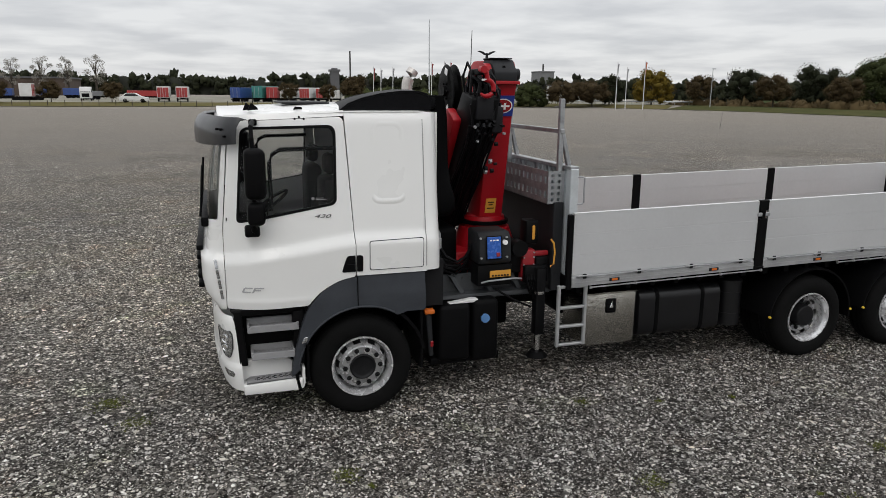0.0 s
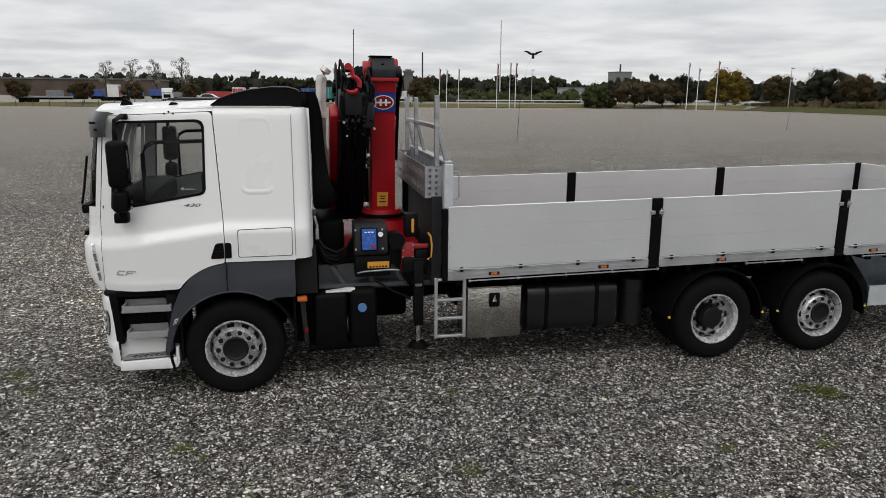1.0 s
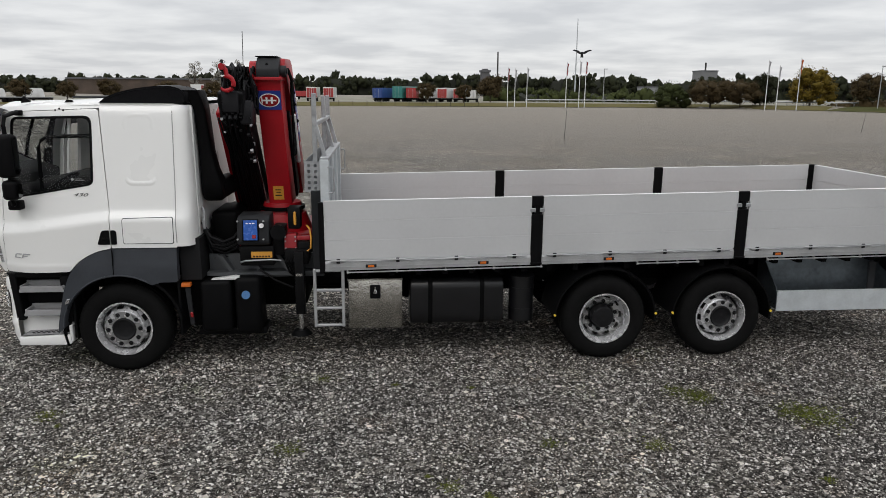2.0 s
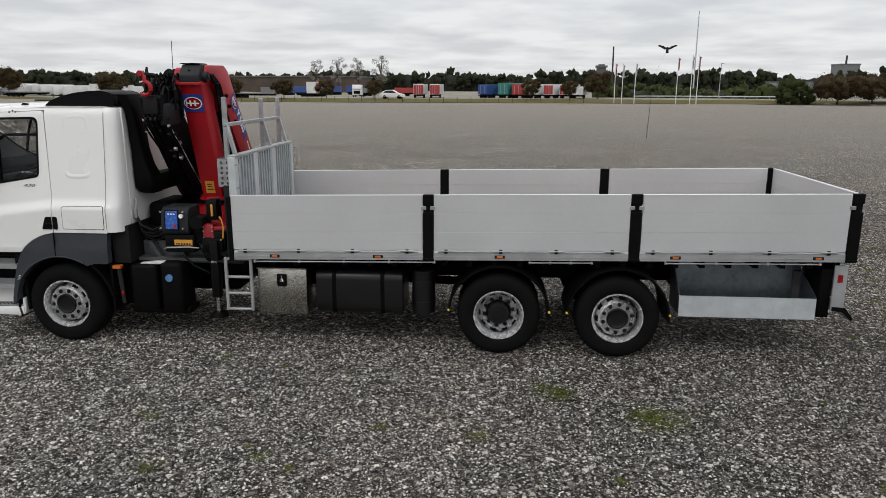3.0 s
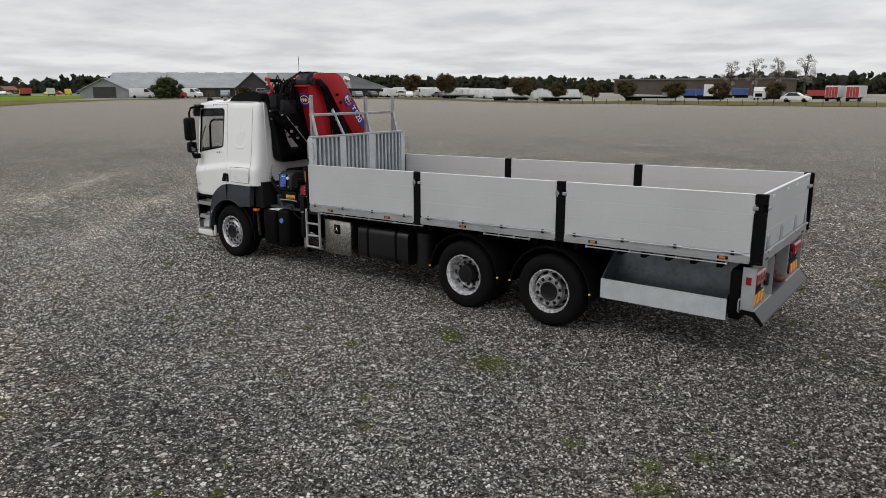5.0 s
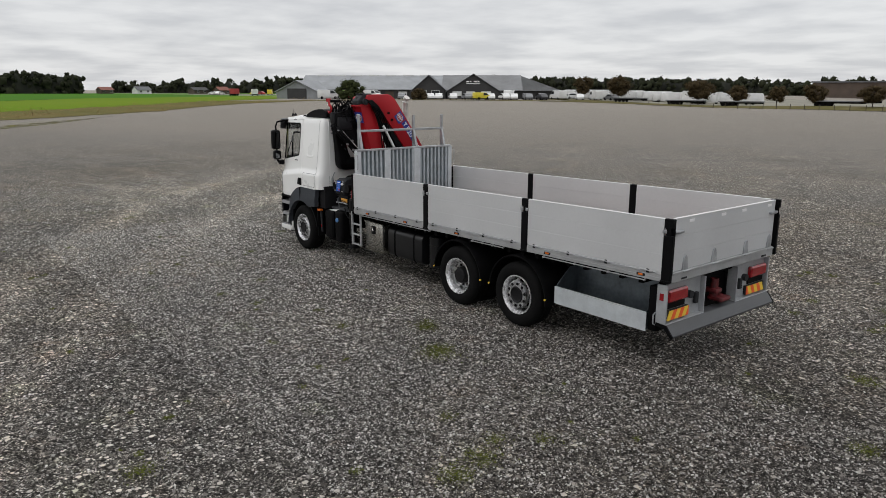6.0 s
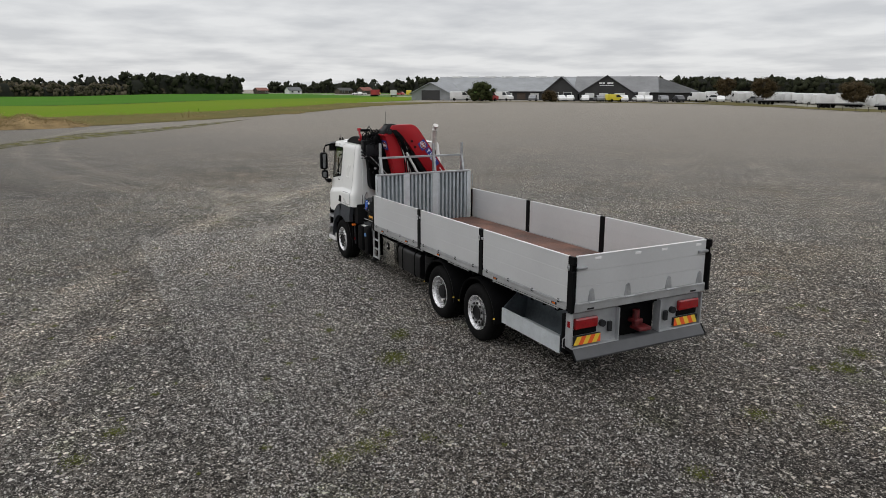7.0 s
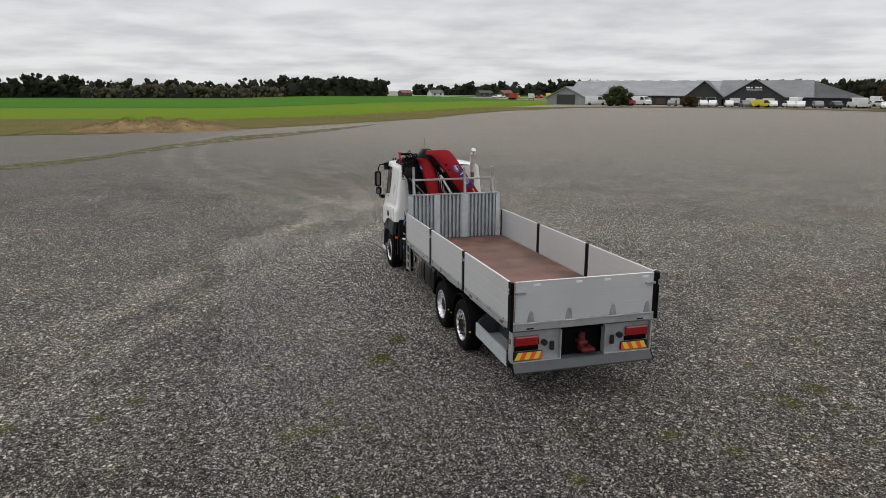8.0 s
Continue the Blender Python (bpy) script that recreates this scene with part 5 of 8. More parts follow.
# crane ---------------------------------------------------------
bm = bmesh.new()
box(bm, 2.15, 3.0, 5.75, 7.0, 1.06, 1.42, 0.03)
cyl(bm, (2.62, 6.14, 1.40), (2.62, 6.14, 1.62), 0.36, 0.28, seg=28)
crane = part("crane_base", bm, RED, lorry, "red crane base on the chassis", 40)
bm = bmesh.new()
cyl(bm, (2.62, 6.14, 1.66), (2.62, 6.14, 1.70), 0.27, seg=32)
part("slew_ring", bm, FRAME, crane, "black slewing ring")
bm = bmesh.new()
cyl(bm, (2.62, 6.14, 1.62), (2.62, 6.14, 1.745), 0.25, 0.22, seg=28)
# column: leans towards the near side, tapering upwards
rows = []
for z, y0, y1, xa, xb in ((1.74, 5.955, 6.34, 2.49, 2.76), (1.80, 5.945, 6.335, 2.49, 2.76), (2.4, 5.785, 6.14, 2.475, 2.74), (2.9, 5.655, 5.99, 2.46, 2.73), (3.22, 5.57, 5.93, 2.45, 2.735)):
    rows.append([(x, y, z) for x, y in rpoly([(xa, y0), (xb, y0), (xb, y1), (xa, y1)], .02, 2)])
loft(bm, rows, closed=True, caps=True)
col = part("column", bm, RED, crane, "red tapered crane column", 30)
# cast cap over the column
bm = bmesh.new()
prism(bm, [(5.54, 3.20), (5.545, 3.29), (5.66, 3.415), (5.86, 3.425), (5.92, 3.36), (5.94, 3.20)], "x", 2.475, 2.72, 0.012, 2)
cap = part("column_cap", bm, CAPG, crane, "dark grey cast cap")
bm = bmesh.new()
box(bm, 2.46, 2.70, 5.64, 5.86, 3.42, 3.432, 0.004, 1)
part("cap_plate", bm, BLACK, cap, "flat black cover plate")
bm = bmesh.new()
cyl(bm, (2.59, 5.585, 3.335), (2.59, 5.62, 3.34), 0.018, seg=10)
part("cap_bolt", bm, BLACK, cap)
bm = bmesh.new()
cyl(bm, (2.395, 5.70, 3.28), (2.465, 5.70, 3.28), 0.10, seg=22)
prism(bm, rpoly([(5.62, 3.36), (5.80, 3.38), (5.86, 3.15), (5.66, 2.98), (5.58, 3.10)], .03, 3), "x", 2.40, 2.46, 0.01, 2)
part("knuckle", bm, RED, crane, "red pivot lug", 40)
bm = bmesh.new()
cyl(bm, (2.72, 5.68, 3.27), (2.785, 5.68, 3.27), 0.062, seg=20)
cyl(bm, (2.775, 5.68, 3.27), (2.80, 5.68, 3.27), 0.030, seg=12)
part("pivot_pin", bm, CAPG, crane, "dark pivot pin end", 40)
bm = bmesh.new()
prism(bm, [(5.535, 3.17), (5.945, 3.17), (5.945, 3.205), (5.535, 3.205)], "x", 2.435, 2.75, 0.006, 1)
part("column_flange", bm, RED, crane, "red flange under the cap")
# second arm: from the top down to the far side
bm = bmesh.new()
arm = rpoly([(5.68, 3.27), (5.74, 3.41), (6.26, 3.42), (6.39, 3.345), (7.45, 1.85), (7.08, 1.70), (6.14, 2.98), (5.95, 3.10)], [.03, .04, .05, .06, .03, .03, .06, .06], 3)
prism(bm, arm, "x", 2.50, 2.77, 0.012, 2)
arm_ob = part("main_boom", bm, RED, crane, "red main boom folded down", 30)
bm = bmesh.new()
prism(bm, [(6.20, 2.80), (6.33, 2.87), (7.02, 1.80), (6.80, 1.70)], "x", 2.42, 2.74, 0.02, 2)
tube(bm, [(2.62, 5.98, 3.05), (2.62, 6.2, 2.7), (2.62, 6.5, 1.9)], 0.06, 12)
part("boom_ram", bm, DARKSTEEL, crane, "black boom ram")
bm = bmesh.new(); tube(bm, [(2.80, 6.08, 2.78), (2.80, 6.42, 2.20)], 0.028, 10)
part("ram_rod", bm, SHEET, crane, "pale ram rod")
# signs: plain shapes in their colours
def sign(parent, cx, cy, cz, w, h, m):
    bm = bmesh.new(); box(bm, -w / 2, w / 2, -.003, .003, -h / 2, h / 2)
    bmesh.ops.transform(bm, matrix=m, verts=bm.verts[:])
    part("sign", bm, SIGNB, parent, "blue sign with a white oval")
    for s, dy, mm in ((1.0, -.006, SIGNW), (0.88, -.009, REDL), ):
        bm = bmesh.new()
        vs = [bm.verts.new((w * .45 * s * math.cos(a), dy, h * .36 * s * math.sin(a))) for a in [2 * math.pi * k / 28 for k in range(28)]]
        bm.faces.new(vs)
        bmesh.ops.transform(bm, matrix=m, verts=bm.verts[:])
        part("oval", bm, mm, parent, "white-edged oval")
    for i in range(3):
        for sx in (-.022, .022):
            bm = bmesh.new(); x = (i - 1) * w * .22
            box(bm, x + sx * w / .24 - .006, x + sx * w / .24 + .006, -.014, -.010, -h * .16, h * .16)
            if i != 2 or sx < 0:
                bmesh.ops.transform(bm, matrix=m, verts=bm.verts[:])
                part("sign_bar", bm, SIGNW, parent)
            else:
                bm.free()
        bm = bmesh.new(); box(bm, (i - 1) * w * .22 - .02 * w / .24, (i - 1) * w * .22 + .02 * w / .24, -.014, -.010, -.008, .008)
        bmesh.ops.transform(bm, matrix=m, verts=bm.verts[:])
        part("sign_bar", bm, SIGNW, parent)


LEAN_A = math.degrees(math.atan2(0.26, 1.0))
sign(col, 0, 0, 0, 0.255, 0.215, Matrix.Translation((2.595, 5.630, 2.955)) @ pose(0, 0, 0, LEAN_A, 0, 0))
# along the boom's upper edge: s metres down from its shoulder, d metres in from the edge
def on_boom(s, d):
    return (6.39 + .578 * s - .816 * d, 3.345 - .816 * s - .578 * d)


def boom_patch(name, s0, s1, d0, d1, x, thick, material, label=""):
    bm = bmesh.new()
    prism(bm, [on_boom(s0, d0), on_boom(s1, d0), on_boom(s1, d1), on_boom(s0, d1)], "x", x, x + thick)
    part(name, bm, material, arm_ob, label)


sy, sz_ = on_boom(0.40, 0.135)
sign(arm_ob, 0, 0, 0, 0.20, 0.19, Matrix.Translation((2.776, sy, sz_)) @ pose(0, 0, 0, 0, 0, 90) @ pose(0, 0, 0, 0, 54, 0))
boom_patch("arm_sign", 0.53, 1.02, 0.035, 0.165, 2.769, 0.006, SIGNB, "blue strip with white figures")
boom_patch("sign_bar", 0.56, 0.64, 0.060, 0.080, 2.775, 0.003, SIGNW)
boom_patch("sign_bar", 0.59, 0.61, 0.060, 0.145, 2.775, 0.003, SIGNW)
cu = bpy.data.curves.new("figures", "FONT")
cu.body, cu.size, cu.extrude = "520", 0.165, 0.002
tmp = new("tmp_figures", cu)
me = bpy.data.meshes.new_from_object(tmp)
bpy.data.objects.remove(tmp); bpy.data.curves.remove(cu)
me.materials.append(SIGNW)
sy, sz_ = on_boom(0.665, 0.160)
down = Vector((0, .578, -.816)); across = Vector((0, .816, .578)); face = Vector((1, 0, 0))
me.transform(Matrix.Translation((2.777, sy, sz_)) @ Matrix((down, across, face)).transposed().to_4x4())
me.transform(Matrix.Translation(-OFFS[arm_ob]))
ob = new("figures", me); ob.parent = arm_ob; OFFS[ob] = OFFS[arm_ob]
tagged(ob, "white figures 520")
for k, (s, w) in enumerate(((1.10, .05), (1.165, .045), (1.22, .03))):
    boom_patch("sign_bar", s, s + w, 0.075, 0.10, 2.769, 0.003, SIGNW)
for s, d in ((0.16, .31), (0.32, .32), (0.60, .28)):
    y, z = on_boom(s, d)
    bm = bmesh.new(); cyl(bm, (2.765, y, z), (2.80, y, z), 0.024, seg=12); cyl(bm, (2.80, y, z), (2.812, y, z), 0.014, seg=6)
    part("boom_bolt", bm, BLACK, arm_ob)
bm = bmesh.new(); box(bm, -.06, .06, -.002, .002, -.085, .085)
bmesh.ops.transform(bm, matrix=Matrix.Translation((2.61, 5.925, 1.875)) @ pose(0, 0, 0, LEAN_A, 0, 0), verts=bm.verts[:])
part("warning_sticker", bm, YELLOW, col, "orange warning sticker")
bm = bmesh.new()
for k, (w, z) in enumerate(((.07, .04), (.05, .01), (.08, -.03))):
    box(bm, -w / 2, w / 2, -.004, -.0025, z - .006, z + .006)
bmesh.ops.transform(bm, matrix=Matrix.Translation((2.61, 5.925, 1.875)) @ pose(0, 0, 0, LEAN_A, 0, 0), verts=bm.verts[:])
part("sticker_bar", bm, HUB, col, "dark lines on the sticker")
# folded jib with extensions, black
bm = bmesh.new()
prism(bm, rpoly([(5.21, 3.04), (5.52, 3.10), (6.74, 1.70), (6.58, 1.54), (6.34, 1.58), (5.28, 2.78)], [.03, .04, .03, .03, .05, .03], 2), "x", 2.12, 2.40, 0.015, 2)
jib = part("jib", bm, DARKSTEEL, crane, "black folded jib", 30)
bm = bmesh.new()
box(bm, 2.165, 2.34, 5.20, 5.56, 2.83, 3.055, 0.02, 2)
box(bm, 2.335, 2.46, 5.24, 5.56, 2.70, 2.96, 0.03, 2)
part("jib_head", bm, DARKCAST, jib, "dark grey jib end box")
for dx in (0.05, 0.11, 0.17):
    bm = bmesh.new(); cyl(bm, (2.13 + dx, 5.215, 2.765), (2.13 + dx, 5.215, 2.80), 0.016, seg=8)
    part("stud", bm, CAPG, jib)
bm = bmesh.new(); tube(bm, [(2.41, 5.33, 2.70), (2.42, 6.36, 1.62)], 0.007, 6)
part("jib_rod", bm, SHEET, jib, "thin pale rod along the jib")
# red outer boom beside the black jib
bm = bmesh.new()
prism(bm, rpoly([(5.50, 2.82), (5.74, 2.94), (6.72, 1.70), (6.44, 1.56)], .03, 2), "x", 2.03, 2.118, 0.012, 2)
part("outer_boom", bm, RED, crane, "red outer boom beside the jib", 30)
# hydraulic hoses sagging along the jib
rj = random.Random(8)
for i in range(12):
    bm = bmesh.new()
    x0 = 2.12 + .027 * i
    pts = []
    for k in range(7):
        u = k / 6
        pts.append((x0 + rj.uniform(-.02, .02), 5.24 + 1.10 * u + rj.uniform(-.035, .02), 2.80 - 1.20 * u + rj.uniform(-.03, .03)))
    tube(bm, pts, rj.uniform(.011, .019), 7)
    part("hose", bm, HOSE, crane, "black hydraulic hose along the jib")
for i in range(9):
    bm = bmesh.new()
    y, z = 5.26 + rj.uniform(0, .35), 2.74 - rj.uniform(0, .45)
    cyl(bm, (2.395, y, z), (2.425, y, z), rj.uniform(.014, .028), seg=8)
    part("fitting", bm, GALV if i % 3 == 0 else HOSE, crane, "small hydraulic fitting")
for i in range(14):
    bm = bmesh.new()
    x, y, z = 2.14 + rj.uniform(0, .32), 5.205 + rj.uniform(0, .02), 2.72 + rj.uniform(-.10, .12)
    cyl(bm, (x, y - .012, z), (x, y + .02, z), rj.uniform(.008, .015), seg=8)
    part("fitting", bm, GALV if i % 5 == 0 else HOSE, crane, "small hydraulic fitting")
# hook
bm = bmesh.new()
pts = [(2.20, 5.15, 3.30), (2.235, 5.15, 3.27), (2.245, 5.15, 3.21)]
pts += [(2.235 + .075 * math.cos(a), 5.15, 3.13 + .075 * math.sin(a)) for a in [radians(d) for d in range(100, -160, -20)]]
tube(bm, pts, [.022, .024, .024] + [.024] * 10 + [.02, .016, .010], 12)
cyl(bm, (2.20, 5.12, 3.30), (2.20, 5.20, 3.30), 0.034, seg=16)
part("hook", bm, RED, crane, "red crane hook", 40)
bm = bmesh.new(); box(bm, 2.17, 2.25, 5.17, 5.42, 3.25, 3.31, 0.015)
part("hook_arm", bm, DARKSTEEL, crane, "black arm that holds the hook")
bm = bmesh.new(); box(bm, 2.185, 2.25, 5.13, 5.15, 3.195, 3.215, 0.004, 1, pose(0, 0, 0))
part("hook_catch", bm, SHEET, crane, "pale hook safety catch")
# hose reel
bm = bmesh.new()
for xx in (2.12, 2.20):
    revolve(bm, [(0.001, 0), (0.26, 0), (0.275, 0.008), (0.26, 0.016), (0.001, 0.016)], 36, pose(xx, 6.05, 3.10, 0, 0, -90))
cyl(bm, (2.12, 6.05, 3.10), (2.22, 6.05, 3.10), 0.20, seg=28)
cyl(bm, (2.085, 6.05, 3.10), (2.12, 6.05, 3.10), 0.055, seg=18)
for k in range(6):
    a = 2 * math.pi * k / 6
    cyl(bm, (2.10, 6.05 + .085 * math.cos(a), 3.10 + .085 * math.sin(a)), (2.122, 6.05 + .085 * math.cos(a), 3.10 + .085 * math.sin(a)), 0.014, seg=8)
reel = part("hose_reel", bm, BLACK, crane, "black hose reel", 40)
for a in (60, -70):
    bm = bmesh.new(); box(bm, 2.098, 2.104, 6.05 - .21 - .03, 6.05 - .21 + .03, 3.10 - .04, 3.10 + .04)
    bmesh.ops.transform(bm, matrix=Matrix.Translation((0, 6.05, 3.10)) @ Matrix.Rotation(radians(a), 4, "X") @ Matrix.Translation((0, -6.05, -3.10)), verts=bm.verts[:])
    part("reel_sticker", bm, SIGNW, reel, "white sticker on the reel")
# hoses over the knuckle, chain-like loops
random.seed(5)
for i in range(9):
    bm = bmesh.new()
    y0 = 5.28 + .055 * i
    x = 2.28 + .02 * (i % 4)
    tube(bm, [(x, y0, 3.02), (x + .01, y0 + .01, 3.20 + .02 * (i % 3)), (x + .02, y0 + .07, 3.29 + .015 * (i % 2)), (x + .03, y0 + .14, 3.22), (x + .03, y0 + .17, 3.02)], 0.016, 6)
    part("hose", bm, BLACK, crane, "black hydraulic hose loop")
rh = random.Random(21)
for i in range(22):
    bm = bmesh.new()
    x, y, z = rh.uniform(2.12, 2.46), rh.uniform(5.24, 5.62), rh.uniform(2.86, 3.14)
    h = rh.uniform(.10, .26)
    tube(bm, [(x, y, z - .12), (x + rh.uniform(-.04, .04), y - .02, z + h * .6), (x + rh.uniform(-.04, .04), y + .06, z + h), (x + rh.uniform(-.04, .04), y + .14, z + h * .5), (x + rh.uniform(-.03, .05), y + .17, z - .2)], rh.uniform(.011, .019), 6)
    part("hose", bm, HOSE, crane, "black hydraulic hose loop")
for i in range(20):
    bm = bmesh.new()
    x, y, z = rh.uniform(2.16, 2.46), rh.uniform(5.30, 5.60), rh.uniform(2.72, 3.05)
    s = rh.uniform(.05, .10)
    tube(bm, [(x, y, z), (x + rh.uniform(-.03, .03), y - s, z + s * .6), (x + rh.uniform(-.03, .03), y - s * .7, z + s * 1.9), (x + rh.uniform(-.03, .03), y + s * .5, z + s * 2.2), (x, y + s, z + s)], rh.uniform(.010, .017), 6)
    part("hose", bm, HOSE, crane, "black hydraulic hose loop")
for i in range(6):
    bm = bmesh.new()
    tube(bm, [(2.79, 5.72 + .02 * i, 3.30), (2.82, 5.80 + .03 * i, 3.18), (2.80, 5.92 + .04 * i, 2.96), (2.80, 6.02 + .05 * i, 2.66), (2.79, 6.06 + .05 * i, 2.30)], 0.013, 6)
    part("hose", bm, BLACK, crane, "black hydraulic hose loop")
bm = bmesh.new(); tube(bm, [(2.30, 5.78, 3.25), (2.31, 5.78, 3.70)], 0.004, 5)
part("crane_aerial", bm, BLACK, crane, "thin aerial on the crane")
# controls
bm = bmesh.new()
prism(bm, [(5.235, 1.42), (5.26, 1.66), (5.33, 1.71), (5.62, 1.71), (5.62, 1.38), (5.27, 1.38)], "x", 2.235, 2.585, 0.02, 2)
ctl = part("control_box", bm, CAPG, crane, "dark grey crane control box")
tilt = pose(2.385, 5.235, 1.56, -7, 0, 0)
for nm, ex, mm, lb in (("display", (-.075, .075, -.014, 0, -.11, .11), BLUE, "blue control display"), ("stop_button", (.02, .06, -.024, -.012, -.09, -.05), REDB, "red stop button")):
    bm = bmesh.new(); box(bm, *ex, 0.004, 1, tilt)
    part(nm, bm, mm, ctl, lb)
bm = bmesh.new(); box(bm, -.088, .088, -.010, 0, -.122, .122, 0.006, 1, tilt)
part("display_frame", bm, BLACK, ctl, "black display frame")
for i, (a, c) in enumerate(((-.14, .1), (-.14, -.1), (.14, .1), (.14, -.1))):
    bm = bmesh.new(); cyl(bm, tilt @ Vector((a, -.012, c)), tilt @ Vector((a, .01, c)), .011, seg=8)
    part("screw", bm, GALV, ctl)
bm = bmesh.new(); cyl(bm, tilt @ Vector((.12, -.02, .05)), tilt @ Vector((.12, .01, .05)), .026, seg=16)
part("dial", bm, SIGNW, ctl, "round pale dial")
for i, (a, c) in enumerate(((-.035, .07), (0, .07), (.035, .07))):
    bm = bmesh.new(); box(bm, a - .012, a + .012, -.017, -.013, c, c + .012, 0, 1, tilt)
    part("display_bar", bm, SIGNW, ctl)
bm = bmesh.new()
cyl(bm, (2.68, 5.24, 1.53), (2.68, 5.36, 1.53), 0.085, seg=20)
box(bm, 2.60, 2.74, 5.34, 5.60, 1.25, 1.58, 0.02)
box(bm, 2.24, 2.62, 5.30, 5.62, 1.14, 1.37, 0.02)
part("valve_block", bm, DARKSTEEL, crane, "black valve block")
bm = bmesh.new(); box(bm, 2.37, 2.60, 5.285, 5.30, 1.235, 1.305, 0.003, 1)
part("yellow_plate", bm, YELLOW, crane, "yellow instruction plate")
for i in range(6):
    bm = bmesh.new(); box(bm, 2.39 + i * .033, 2.41 + i * .033, 5.281, 5.286, 1.245, 1.262)
    part("plate_mark", bm, HUB, crane)
bm = bmesh.new(); tube(bm, [(2.26, 5.24, 1.20), (2.32, 5.20, 1.225), (2.60, 5.20, 1.235), (2.70, 5.24, 1.215)], 0.010, 8)
part("hand_rail", bm, GALV, crane, "bent pale guard bar")
bm = bmesh.new()
box(bm, 2.735, 2.875, 5.30, 5.42, 1.16, 1.50, 0.015)
box(bm, 2.87, 3.03, 5.31, 5.36, 1.425, 1.475, 0.01)
part("red_valve_box", bm, REDB, crane, "red valve box")
bm = bmesh.new(); box(bm, 2.78, 2.92, 5.33, 5.5, 1.55, 1.80, 0.02)
part("side_valve", bm, DARKSTEEL, crane, "black hydraulic valve")
bm = bmesh.new(); box(bm, 2.88, 3.02, 5.28, 5.40, 1.22, 1.42, 0.02)
part("side_valve", bm, DARKSTEEL, crane, "black hydraulic valve")
for i in range(4):
    bm = bmesh.new()
    tube(bm, [(2.78 + .03 * i, 5.28, 1.32), (2.75 + .03 * i, 5.22, 1.2), (2.79 + .03 * i, 5.24, 1.08), (2.84, 5.3, 1.02)], 0.012, 6)
    part("hose", bm, BLACK, crane, "black hydraulic hose")
bm = bmesh.new(); box(bm, 2.845, 2.875, 5.315, 5.33, 1.60, 1.75, 0.008, 1)
part("yellow_handle", bm, YELLOW, crane, "yellow tag on the valve")
for z in (1.27, 1.34, 1.42, 1.47):
    for x in (2.75, 2.86):
        bm = bmesh.new(); cyl(bm, (x, 5.288, z), (x, 5.302, z), .010, seg=6)
        part("bolt", bm, GALV, crane)
bm = bmesh.new()
for i in range(3):
    tube(bm, [(1.85, 5.56 + i * .06, 1.42), (2.0, 5.54 + i * .05, 1.30 + .03 * i), (2.2, 5.56 + i * .05, 1.27), (2.4, 5.6, 1.30)], 0.018, 6)
tube(bm, [(2.45, 5.32, 1.10), (2.62, 5.25, 0.99), (2.82, 5.24, 0.90)], 0.012, 6)
part("line_bundle", bm, BLACK, crane, "bundle of black lines")


# ---------------------------------------------------------------- ground
def link_math(n, l, op, a, b=None, c=None):
    m = n.new("ShaderNodeMath"); m.operation = op
    for i, v in enumerate((a, b, c)):
        if v is None:
            continue
        if isinstance(v, (int, float)):
            m.inputs[i].default_value = v
        else:
            l.new(v, m.inputs[i])
    return m.outputs[0]


def ramp(n, l, src, stops):
    r = n.new("ShaderNodeValToRGB")
    e = r.color_ramp.elements
    while len(e) < len(stops):
        e.new(0.5)
    for k, (p, c) in zip(e, stops):
        k.position, k.color = p, (*c, 1)
    l.new(src, r.inputs[0])
    return r.outputs[0]


def mixc(n, l, fac, a, b, kind="MIX"):
    m = n.new("ShaderNodeMix"); m.data_type = "RGBA"; m.blend_type = kind
    if isinstance(fac, (int, float)):
        m.inputs["Factor"].default_value = fac
    else:
        l.new(fac, m.inputs["Factor"])
    for k, v in (("A", a), ("B", b)):
        if isinstance(v, tuple):
            m.inputs[k].default_value = (*v, 1)
        else:
            l.new(v, m.inputs[k])
    return m.outputs["Result"]


# arcs that wheels have worn into the gravel: centre, radius, half width, strength
ARCS = [((20.0, 30.9), 35.1, 0.45, 0.95), ((15.8, 33.8), 37.6, 0.50, 0.85), ((-14.0, -22.0), 26.5, 0.35, 0.25), ((-14.0, -22.0), 28.6, 0.35, 0.25),
        ((30.0, 40.0), 34.0, 0.4, 0.3), ((30.0, 40.0), 36.1, 0.4, 0.3), ((-40.0, 60.0), 62.0, 0.5, 0.35), ((-40.0, 60.0), 64.2, 0.5, 0.35)]


